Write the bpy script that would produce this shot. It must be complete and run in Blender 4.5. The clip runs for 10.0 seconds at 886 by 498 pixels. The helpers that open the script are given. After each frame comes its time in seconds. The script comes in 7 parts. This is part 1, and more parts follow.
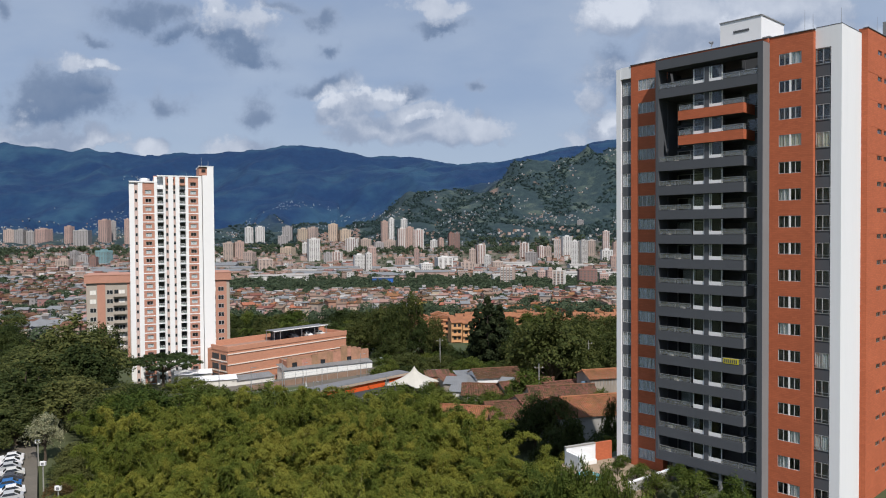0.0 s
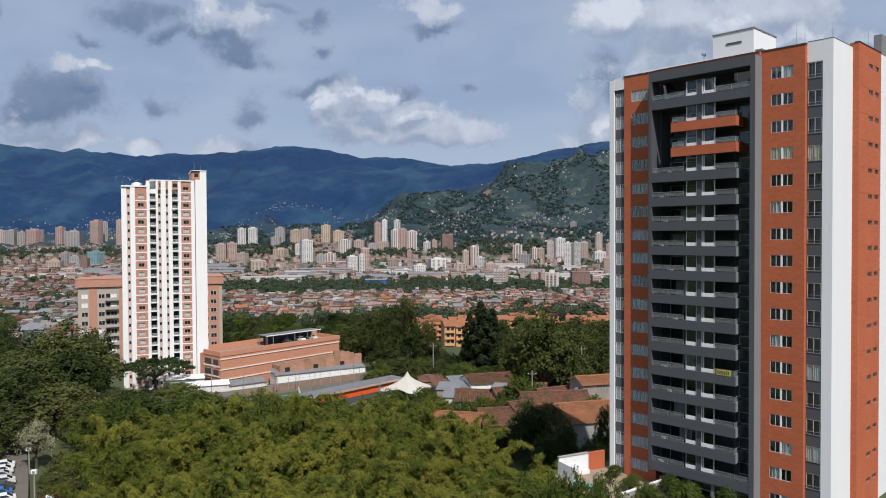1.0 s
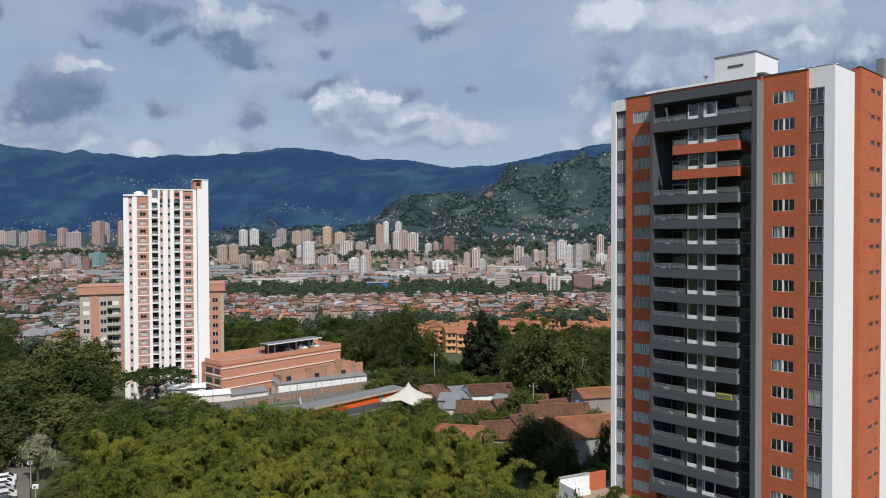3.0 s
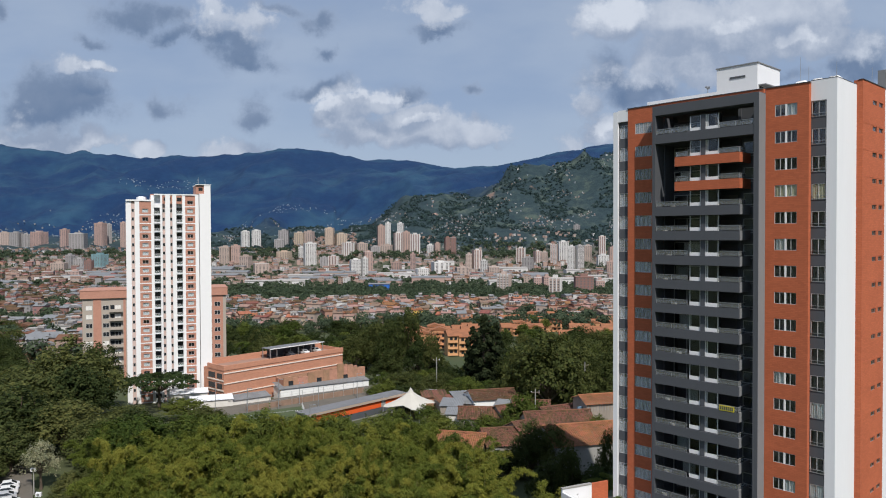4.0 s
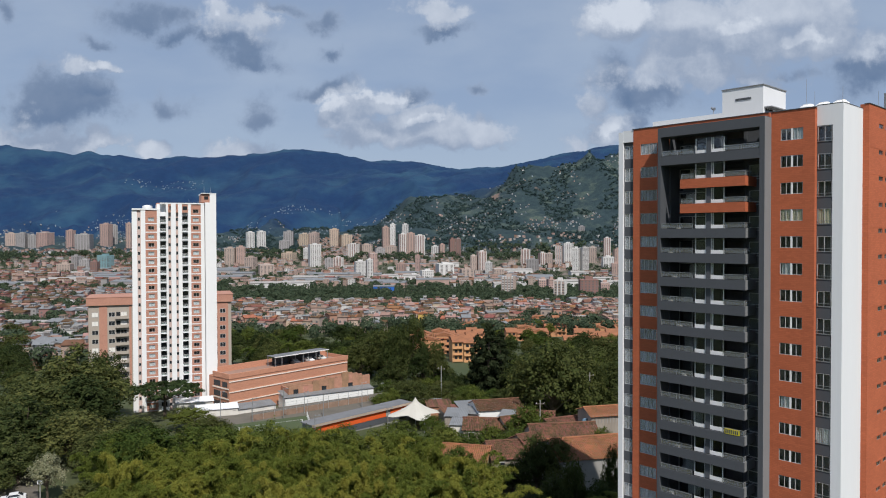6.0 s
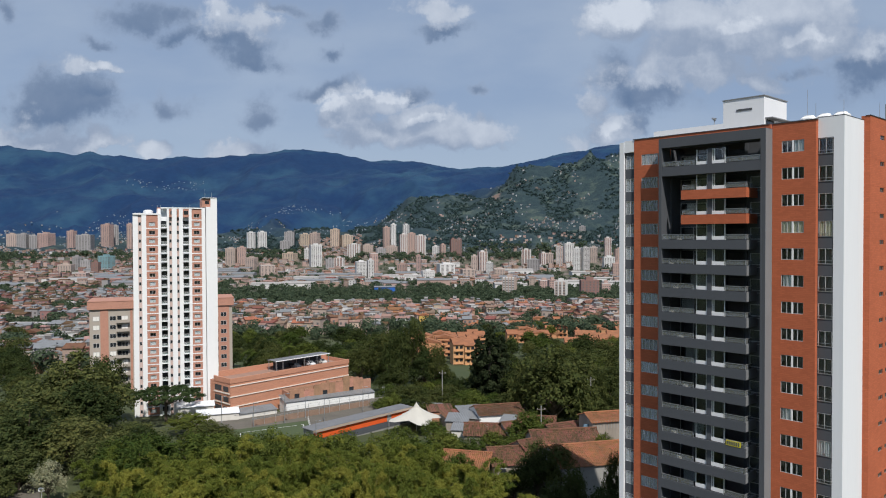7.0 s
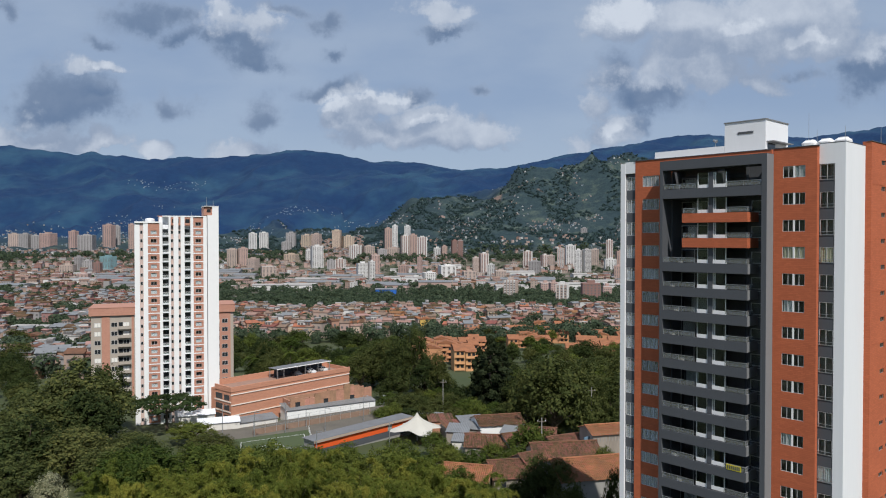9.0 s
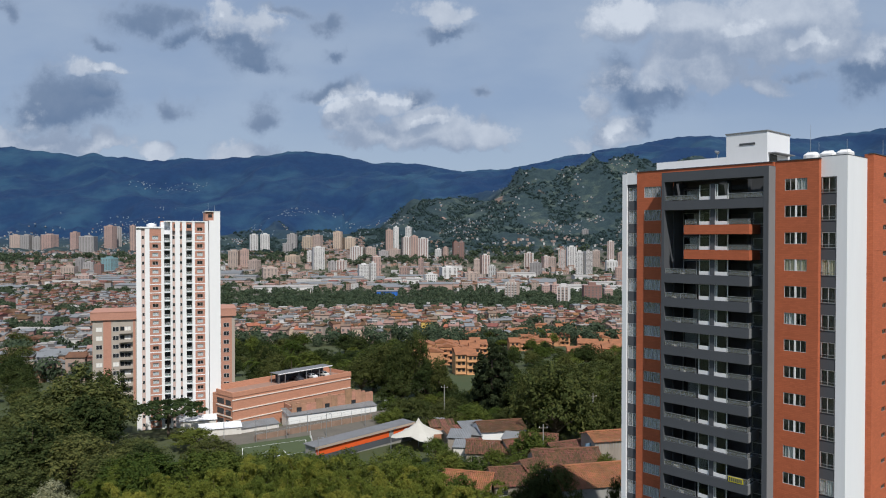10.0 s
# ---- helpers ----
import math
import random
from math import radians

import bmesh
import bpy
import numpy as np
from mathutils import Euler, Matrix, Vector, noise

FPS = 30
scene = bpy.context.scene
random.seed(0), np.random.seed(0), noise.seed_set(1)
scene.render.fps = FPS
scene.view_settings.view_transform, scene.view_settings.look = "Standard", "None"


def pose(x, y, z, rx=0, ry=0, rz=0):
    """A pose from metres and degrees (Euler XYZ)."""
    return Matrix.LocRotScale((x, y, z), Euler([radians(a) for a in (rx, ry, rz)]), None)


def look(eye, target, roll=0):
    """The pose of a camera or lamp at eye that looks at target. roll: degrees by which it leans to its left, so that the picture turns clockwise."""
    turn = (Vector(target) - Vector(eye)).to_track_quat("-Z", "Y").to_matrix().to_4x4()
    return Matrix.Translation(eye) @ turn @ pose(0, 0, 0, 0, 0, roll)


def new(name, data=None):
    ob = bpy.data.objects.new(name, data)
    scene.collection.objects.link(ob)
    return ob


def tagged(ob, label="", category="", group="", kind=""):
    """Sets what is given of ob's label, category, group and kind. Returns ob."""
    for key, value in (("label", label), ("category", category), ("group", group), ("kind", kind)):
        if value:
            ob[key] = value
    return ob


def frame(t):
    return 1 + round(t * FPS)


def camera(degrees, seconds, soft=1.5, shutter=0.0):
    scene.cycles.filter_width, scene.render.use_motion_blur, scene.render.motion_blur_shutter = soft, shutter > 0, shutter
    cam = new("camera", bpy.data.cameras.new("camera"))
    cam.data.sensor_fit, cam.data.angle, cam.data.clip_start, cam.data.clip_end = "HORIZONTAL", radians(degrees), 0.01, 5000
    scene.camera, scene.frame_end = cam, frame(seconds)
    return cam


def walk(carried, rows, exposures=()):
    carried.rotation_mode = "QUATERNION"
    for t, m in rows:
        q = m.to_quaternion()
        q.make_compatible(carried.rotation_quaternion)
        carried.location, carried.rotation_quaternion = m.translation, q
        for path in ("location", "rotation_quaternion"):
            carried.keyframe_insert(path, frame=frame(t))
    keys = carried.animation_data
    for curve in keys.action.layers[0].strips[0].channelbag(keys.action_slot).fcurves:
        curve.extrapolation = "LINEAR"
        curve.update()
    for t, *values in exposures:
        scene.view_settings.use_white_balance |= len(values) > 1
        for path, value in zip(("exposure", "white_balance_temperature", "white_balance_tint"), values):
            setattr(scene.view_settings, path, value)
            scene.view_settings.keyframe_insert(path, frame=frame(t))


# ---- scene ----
cam = camera(62.7, 10.0, soft=1.05)
PATH = [
    (0, (-0.21, -0.07, 26.189), (-0.21, 1.93, 26.143), -0.4),
    (0.5, (-0.281, -0.083, 26.682), (-0.267, 1.917, 26.637), -0.3),
    (1, (-0.264, -0.107, 27.231), (-0.245, 1.893, 27.188), -0.3),
    (1.5, (-0.27, -0.101, 27.8), (-0.249, 1.899, 27.758), -0.3),
    (2, (-0.274, -0.12, 28.351), (-0.255, 1.879, 28.31), -0.3),
    (2.5, (-0.267, -0.122, 28.869), (-0.25, 1.877, 28.829), -0.2),
    (4, (-0.307, -0.226, 30.616), (-0.297, 1.774, 30.578), -0.2),
    (4.5, (-0.329, -0.25, 31.165), (-0.324, 1.75, 31.127), -0.2),
    (5, (-0.335, -0.291, 31.713), (-0.334, 1.709, 31.677), -0.2),
    (5.5, (-0.36, -0.331, 32.262), (-0.362, 1.669, 32.226), -0.1),
    (7, (-0.37, -0.278, 34.096), (-0.375, 1.722, 34.059), -0.2),
    (7.5, (-0.341, -0.296, 34.641), (-0.346, 1.704, 34.605), -0.1),
    (8, (-0.319, -0.299, 35.223), (-0.326, 1.701, 35.186), -0.1),
    (8.5, (-0.322, -0.299, 35.789), (-0.329, 1.7, 35.754), -0.1),
    (9, (-0.315, -0.3, 36.368), (-0.324, 1.7, 36.333), -0.0),
    (9.5, (-0.319, -0.284, 36.944), (-0.33, 1.716, 36.911), -0.1),
    (10, (-0.386, -0.322, 37.474), (-0.398, 1.678, 37.442), -0.0),
]
walk(cam, [(t, look(eye, target, roll)) for t, eye, target, roll in PATH],
     exposures=[(0.0, 0.14, 6250, 11), (5.0, 0.09, 6200, 10), (10.0, 0.05, 6150, 9)])


# ---- world, sun ----
SUN_DIR = Vector((0.184, -0.591, 0.785)).normalized()


def sky_tree():
    """Nishita sky with cumulus clouds laid over it, in the direction of view."""
    g = bpy.data.node_groups.new("cloud_density", "ShaderNodeTree")
    g.interface.new_socket("Vector", in_out="INPUT", socket_type="NodeSocketVector")
    g.interface.new_socket("Density", in_out="OUTPUT", socket_type="NodeSocketFloat")
    g.interface.new_socket("White", in_out="OUTPUT", socket_type="NodeSocketFloat")
    for socket in ("Heap", "Grey", "Head"):
        g.interface.new_socket(socket, in_out="OUTPUT", socket_type="NodeSocketFloat")
    N, L = g.nodes, g.links
    gi, go = N.new("NodeGroupInput"), N.new("NodeGroupOutput")

    def math_node(op, a, b=None, c=None):
        n = N.new("ShaderNodeMath")
        n.operation = op
        for i, v in enumerate((a, b, c)):
            if v is None:
                continue
            if isinstance(v, (int, float)):
                n.inputs[i].default_value = v
            else:
                L.new(v, n.inputs[i])
        return n.outputs[0]

    def vmath(op, a, b):
        n = N.new("ShaderNodeVectorMath")
        n.operation = op
        L.new(a, n.inputs[0])
        if isinstance(b, tuple):
            n.inputs[1].default_value = b
        elif b is not None:
            L.new(b, n.inputs[1])
        return n

    # billowing warp of the plan
    nz = N.new("ShaderNodeTexNoise")
    nz.inputs["Scale"].default_value, nz.inputs["Detail"].default_value, nz.inputs["Roughness"].default_value = 7.0, 7.0, 0.58
    L.new(gi.outputs[0], nz.inputs["Vector"])
    w = vmath("SUBTRACT", nz.outputs["Color"], (0.5, 0.5, 0.5))
    w2 = vmath("MULTIPLY", w.outputs[0], (0.17, 0.0, 0.11))
    q = vmath("ADD", gi.outputs[0], w2.outputs[0]).outputs[0]
    # rounded heads of the cumulus, and frayed edges
    puff = N.new("ShaderNodeTexVoronoi")
    puff.inputs["Scale"].default_value, puff.inputs["Detail"].default_value, puff.inputs["Roughness"].default_value = 21.0, 4.0, 0.55
    puff.normalize = True
    w3 = vmath("MULTIPLY", w.outputs[0], (0.05, 0.0, 0.05))
    L.new(vmath("ADD", gi.outputs[0], w3.outputs[0]).outputs[0], puff.inputs["Vector"])
    fine = N.new("ShaderNodeTexNoise")
    fine.inputs["Scale"].default_value, fine.inputs["Detail"].default_value, fine.inputs["Roughness"].default_value = 13.0, 12.0, 0.66
    L.new(gi.outputs[0], fine.inputs["Vector"])

    def blobs(rows, base):
        """Heaps with a rounded head and a flatter base."""
        acc = None
        for cx, cz, rx, rz, full in rows:
            d = vmath("SUBTRACT", q, (cx, 0.0, cz))
            d = vmath("MULTIPLY", d.outputs[0], (1 / rx, 0.0, 1 / rz))
            d = vmath("MAXIMUM", d.outputs[0], vmath("MULTIPLY", d.outputs[0], (-1.0, 0.0, -base)).outputs[0])
            ln = vmath("LENGTH", d.outputs[0], None)
            v = math_node("SUBTRACT", full, ln.outputs["Value"])
            acc = v if acc is None else math_node("MAXIMUM", acc, v)
        return acc

    def spread(rows):
        """Heaps by bearing and level over the valley, in thousandths of the distance; the fifth number thins a heap."""
        return [(a / 1000, b / 1000, c / 800, d / 800, full[0] if full else 1.0) for a, b, c, d, *full in rows]

    grey = blobs(spread([(-535, 172, 66, 54, 1.1), (-570, 165, 46, 46), (-490, 170, 48, 38), (-420, 302, 52, 40, 0.9), (-385, 300, 38, 28, 0.9), (-372, 268, 36, 18, 0.85), (-330, 260, 30, 12, 0.8),
                         (-478, 270, 28, 15, 0.8), (-285, 258, 62, 40, 0.95), (-262, 240, 50, 18, 0.9), (-230, 300, 60, 18, 0.7), (-165, 290, 36, 22, 0.8), (-155, 258, 26, 14, 0.8), (-150, 208, 56, 18, 1.0), (-250, 165, 36, 30, 0.8),
                         (-366, 178, 28, 24, 0.85), (-62, 196, 36, 32, 0.9), (0, 282, 50, 12, 0.8), (42, 198, 26, 14, 0.65), (222, 210, 36, 50), (262, 180, 60, 34), (330, 215, 80, 22, 0.8), (250, 150, 36, 20, 0.8),
                         (575, 235, 44, 56), (480, 222, 60, 16, 0.7), (-605, 298, 24, 24, 0.7), (-540, 128, 80, 14, 0.5)]), 1.5)
    white = blobs(spread([(-493, 228, 36, 13), (-560, 126, 80, 16, 1.1), (-500, 122, 50, 12), (-605, 140, 34, 24), (-376, 110, 30, 16), (-280, 118, 44, 22), (-298, 284, 36, 36, 0.9), (-262, 276, 44, 30, 0.75),
                          (-2, 300, 46, 22, 0.9), (-125, 168, 34, 32), (-150, 158, 26, 26), (-88, 186, 22, 26), (-95, 135, 66, 30),
                          (-42, 158, 44, 22), (0, 132, 62, 28), (60, 134, 42, 24), (240, 292, 48, 38, 1.1), (330, 292, 80, 32), (460, 296, 120, 40), (400, 258, 120, 44, 0.9), (520, 262, 70, 40, 0.9),
                          (196, 160, 22, 30, 0.8), (222, 136, 30, 26), (180, 130, 34, 20, 0.8), (430, 205, 70, 26, 0.8), (350, 222, 120, 56, 0.85)]), 1.9)
    head = blobs(spread([(-474, 232, 22, 13), (-147, 188, 20, 13), (-86, 198, 16, 13), (250, 302, 38, 30), (-305, 288, 14, 20, 0.5), (222, 146, 18, 16), (-20, 154, 16, 8), (400, 282, 30, 16, 0.6), (500, 268, 24, 16, 0.6)]), 1.9)
    both = math_node("MAXIMUM", grey, white)
    f1 = math_node("MULTIPLY", math_node("SUBTRACT", 0.36, puff.outputs["Distance"]), 0.6)
    f2 = math_node("ADD", f1, math_node("MULTIPLY", math_node("SUBTRACT", fine.outputs["Fac"], 0.5), 2.0))
    L.new(math_node("ADD", both, f2), go.inputs["Density"])
    L.new(math_node("ADD", white, f2), go.inputs["White"])
    L.new(both, go.inputs["Heap"])
    L.new(math_node("ADD", grey, f2), go.inputs["Grey"])
    L.new(math_node("ADD", head, f2), go.inputs["Head"])

    world = bpy.data.worlds.new("sky")
    scene.world = world
    world.use_nodes = True
    N, L = world.node_tree.nodes, world.node_tree.links
    N.clear()
    out, bg = N.new("ShaderNodeOutputWorld"), N.new("ShaderNodeBackground")
    bg.inputs["Strength"].default_value = SKY
    L.new(bg.outputs[0], out.inputs[0])
    sky = N.new("ShaderNodeTexSky")
    sky.sky_type, sky.sun_disc = "NISHITA", False
    sky.sun_elevation = math.asin(SUN_DIR.z)
    sky.sun_rotation = math.atan2(SUN_DIR.x, SUN_DIR.y)
    sky.altitude, sky.air_density, sky.dust_density = 1500, 1.0, 1.2
    tc, sep = N.new("ShaderNodeTexCoord"), N.new("ShaderNodeSeparateXYZ")
    L.new(tc.outputs["Generated"], sep.inputs[0])
    den = math_node("MAXIMUM", math_node("ABSOLUTE", sep.outputs["Y"]), 0.12)
    comb = N.new("ShaderNodeCombineXYZ")
    L.new(math_node("DIVIDE", sep.outputs["X"], den), comb.inputs["X"])
    L.new(math_node("DIVIDE", sep.outputs["Z"], den), comb.inputs["Z"])
    a, b = N.new("ShaderNodeGroup"), N.new("ShaderNodeGroup")
    a.node_tree = b.node_tree = g
    up = vmath("ADD", comb.outputs[0], (-0.008, 0.0, 0.036))
    L.new(comb.outputs[0], a.inputs[0])
    L.new(up.outputs[0], b.inputs[0])

    def smooth(v, lo, hi):
        n = N.new("ShaderNodeMapRange")
        n.interpolation_type = "SMOOTHSTEP"
        n.inputs["From Min"].default_value, n.inputs["From Max"].default_value = lo, hi
        L.new(v, n.inputs["Value"])
        return n.outputs[0]

    def mix(f, c1, c2):
        n = N.new("ShaderNodeMix")
        n.data_type = "RGBA"
        if isinstance(f, float):
            n.inputs["Factor"].default_value = f
        else:
            L.new(f, n.inputs["Factor"])
        for i, c in ((6, c1), (7, c2)):
            if isinstance(c, tuple):
                n.inputs[i].default_value = (*c, 1)
            else:
                L.new(c, n.inputs[i])
        return n.outputs[2]

    rise = math_node("MULTIPLY", math_node("SUBTRACT", a.outputs["Heap"], b.outputs["Heap"]), 0.5)
    lit = smooth(math_node("MULTIPLY_ADD", math_node("SUBTRACT", a.outputs["Density"], b.outputs["Density"]), 0.5, rise), -0.45, 0.95)
    thick = smooth(a.outputs["Density"], 0.05, 0.85)
    wht = smooth(a.outputs["White"], -0.3, 0.34)
    k = 0.1 / SKY
    shade = mix(thick, tuple(v * k for v in (2.6, 3.25, 4.4)), tuple(v * k for v in (1.2, 1.8, 2.9)))
    shade = mix(math_node("MULTIPLY", wht, 0.8), shade, tuple(v * k for v in (3.1, 3.65, 4.65)))
    mottle = N.new("ShaderNodeTexNoise")
    mottle.inputs["Scale"].default_value, mottle.inputs["Detail"].default_value, mottle.inputs["Roughness"].default_value = 13.0, 10, 0.62
    L.new(comb.outputs[0], mottle.inputs["Vector"])
    lit = math_node("MULTIPLY_ADD", math_node("SUBTRACT", mottle.outputs["Fac"], 0.52), 2.3, lit)
    lit = math_node("MAXIMUM", lit, 0.0)
    bright = math_node("ADD", math_node("MULTIPLY", wht, math_node("MULTIPLY_ADD", lit, 0.55, 0.0)), math_node("MULTIPLY", lit, 0.10))
    bright = math_node("ADD", bright, math_node("MULTIPLY", smooth(a.outputs["Head"], -0.15, 0.4), 0.42))
    bright = math_node("MINIMUM", bright, 1.0)
    cloud = mix(bright, shade, tuple(v * k for v in (6.0, 6.35, 6.95)))
    # a thin milky veil over the blue
    wisp = N.new("ShaderNodeTexNoise")
    wisp.inputs["Scale"].default_value, wisp.inputs["Detail"].default_value = 3.2, 6
    flat = vmath("MULTIPLY", comb.outputs[0], (1.0, 1.0, 2.6))
    L.new(flat.outputs[0], wisp.inputs["Vector"])
    milk = mix(smooth(wisp.outputs["Fac"], 0.35, 0.7), tuple(v * k for v in (2.75, 3.5, 4.82)), tuple(v * k for v in (3.6, 4.25, 5.28)))
    sp = N.new("ShaderNodeSeparateXYZ")
    L.new(comb.outputs[0], sp.inputs[0])
    low = smooth(sp.outputs["Z"], 0.20, 0.09)
    milk = mix(low, milk, tuple(v * k for v in (3.55, 4.2, 5.2)))
    veil = mix(0.86, sky.outputs[0], milk)
    cover = math_node("MAXIMUM", math_node("MULTIPLY", smooth(a.outputs["Grey"], -0.10, 0.62), 0.92), smooth(a.outputs["White"], -0.06, 0.42))
    L.new(mix(cover, veil, cloud), bg.inputs["Color"])


SKY = 0.1
sky_tree()
sun = new("sun", bpy.data.lights.new("sun", "SUN"))
sun.data.energy, sun.data.angle, sun.data.color = 4.5, radians(0.53), (1.0, 0.925, 0.82)
sun.matrix_world = look(SUN_DIR * 500, (0, 0, 0))


# ---- materials ----
def material(name, c1, c2=None, rough=0.8, scale=1.0, fine=None, bump=0.0, metal=0.0, island=0.0, per_object=0.0, spec=0.3, streak=False):
    """Two colours mixed by coarse stains and fine grain; island and per_object vary the brightness piece by piece."""
    m = bpy.data.materials.new(name)
    m.use_nodes = True
    N, L = m.node_tree.nodes, m.node_tree.links
    p = N["Principled BSDF"]
    p.inputs["Roughness"].default_value, p.inputs["Metallic"].default_value = rough, metal
    p.inputs["Specular IOR Level"].default_value = spec
    c2 = c2 or tuple(v * 0.8 for v in c1)
    geo = N.new("ShaderNodeNewGeometry")
    mp = N.new("ShaderNodeMapping")
    L.new(geo.outputs["Position"], mp.inputs["Vector"])
    if streak:
        mp.inputs["Scale"].default_value = (1, 1, 0.12)
    n1, n2 = N.new("ShaderNodeTexNoise"), N.new("ShaderNodeTexNoise")
    n1.inputs["Scale"].default_value, n1.inputs["Detail"].default_value = scale, 4
    n2.inputs["Scale"].default_value, n2.inputs["Detail"].default_value = fine or scale * 9, 3
    for n in (n1, n2):
        L.new(mp.outputs[0], n.inputs["Vector"])
    add = N.new("ShaderNodeMath")
    add.operation = "MULTIPLY_ADD"
    add.inputs[1].default_value = 0.55
    L.new(n2.outputs["Fac"], add.inputs[0])
    sc = N.new("ShaderNodeMath")
    sc.operation = "MULTIPLY_ADD"
    sc.inputs[1].default_value, sc.inputs[2].default_value = 0.9, -0.22
    L.new(n1.outputs["Fac"], sc.inputs[0])
    L.new(sc.outputs[0], add.inputs[2])
    mx = N.new("ShaderNodeMix")
    mx.data_type, mx.clamp_factor = "RGBA", True
    mx.inputs[6].default_value, mx.inputs[7].default_value = (*c1, 1), (*c2, 1)
    L.new(add.outputs[0], mx.inputs["Factor"])
    col = mx.outputs[2]
    for source, amount in ((geo.outputs["Random Per Island"], island), (None, per_object)):
        if not amount:
            continue
        if source is None:
            source = N.new("ShaderNodeObjectInfo").outputs["Random"]
        mr = N.new("ShaderNodeMapRange")
        mr.inputs["To Min"].default_value, mr.inputs["To Max"].default_value = 1 - amount, 1 + amount
        L.new(source, mr.inputs["Value"])
        hv = N.new("ShaderNodeHueSaturation")
        L.new(mr.outputs[0], hv.inputs["Value"])
        L.new(col, hv.inputs["Color"])
        hue = N.new("ShaderNodeMapRange")
        hue.inputs["To Min"].default_value, hue.inputs["To Max"].default_value = 0.5 + amount * 0.08, 0.5 - amount * 0.08
        L.new(source, hue.inputs["Value"])
        L.new(hue.outputs[0], hv.inputs["Hue"])
        col = hv.outputs[0]
    L.new(col, p.inputs["Base Color"])
    if bump:
        b = N.new("ShaderNodeBump")
        b.inputs["Strength"].default_value, b.inputs["Distance"].default_value = 0.6, bump
        L.new(n2.outputs["Fac"], b.inputs["Height"])
        L.new(b.outputs[0], p.inputs["Normal"])
    return m


def brick_material(name, c1, c2, mortar, turn):
    """Clay brick with its courses, in a wall frame turned about z."""
    m = material(name, c1, c2, rough=0.85, scale=0.35, fine=7.0, bump=0.004)
    N, L = m.node_tree.nodes, m.node_tree.links
    p = N["Principled BSDF"]
    tone = p.inputs["Base Color"].links[0].from_socket
    geo, sep, comb = N.new("ShaderNodeNewGeometry"), N.new("ShaderNodeSeparateXYZ"), N.new("ShaderNodeCombineXYZ")
    rot = N.new("ShaderNodeVectorRotate")
    rot.rotation_type = "Z_AXIS"
    rot.inputs["Angle"].default_value = -turn
    L.new(geo.outputs["Position"], rot.inputs["Vector"])
    L.new(rot.outputs[0], sep.inputs[0])
    s = N.new("ShaderNodeMath")
    s.operation = "ADD"
    L.new(sep.outputs["X"], s.inputs[0])
    L.new(sep.outputs["Y"], s.inputs[1])
    L.new(s.outputs[0], comb.inputs["X"])
    L.new(sep.outputs["Z"], comb.inputs["Y"])
    br = N.new("ShaderNodeTexBrick")
    br.inputs["Scale"].default_value = 1.0
    br.inputs["Brick Width"].default_value, br.inputs["Row Height"].default_value = 0.48, 0.17
    br.inputs["Mortar Size"].default_value = 0.014
    br.inputs["Color1"].default_value, br.inputs["Color2"].default_value, br.inputs["Mortar"].default_value = (0.91, 0.90, 0.90, 1), (1.07, 1.06, 1.05, 1), (*mortar, 1)
    L.new(comb.outputs[0], br.inputs["Vector"])
    mul = N.new("ShaderNodeMix")
    mul.data_type, mul.blend_type = "RGBA", "MULTIPLY"
    mul.inputs["Factor"].default_value = 1.0
    L.new(tone, mul.inputs[6])
    L.new(br.outputs["Color"], mul.inputs[7])
    L.new(mul.outputs[2], p.inputs["Base Color"])
    return m


def glass_material(name, tint, clear=0.75, dirt_sheen=0.0):
    """Window glass: clear with a sharp reflection."""
    m = bpy.data.materials.new(name)
    m.use_nodes = True
    N, L = m.node_tree.nodes, m.node_tree.links
    N.clear()
    out, mx, tr, gl, fr = (N.new(k) for k in ("ShaderNodeOutputMaterial", "ShaderNodeMixShader", "ShaderNodeBsdfTransparent", "ShaderNodeBsdfGlossy", "ShaderNodeLayerWeight"))
    tr.inputs["Color"].default_value = (*(v * clear for v in tint), 1)
    gl.inputs["Roughness"].default_value = 0.04
    fr.inputs["Blend"].default_value = 0.5
    pw, ma = N.new("ShaderNodeMath"), N.new("ShaderNodeMath")
    pw.operation, ma.operation = "POWER", "MULTIPLY_ADD"
    pw.inputs[1].default_value, ma.inputs[1].default_value, ma.inputs[2].default_value = 3.2, 0.7, 0.05
    L.new(fr.outputs["Facing"], pw.inputs[0])
    L.new(pw.outputs[0], ma.inputs[0])
    L.new(ma.outputs[0], mx.inputs[0])
    L.new(tr.outputs[0], mx.inputs[1])
    L.new(gl.outputs[0], mx.inputs[2])
    last = mx.outputs[0]
    # white diffuse share stands in for dirt and for sky reflected on the glass
    if dirt_sheen:
        df, m2 = N.new("ShaderNodeBsdfDiffuse"), N.new("ShaderNodeMixShader")
        df.inputs["Color"].default_value, m2.inputs[0].default_value = (0.75, 0.77, 0.78, 1), dirt_sheen
        L.new(last, m2.inputs[1])
        L.new(df.outputs[0], m2.inputs[2])
        last = m2.outputs[0]
    L.new(last, out.inputs[0])
    return m


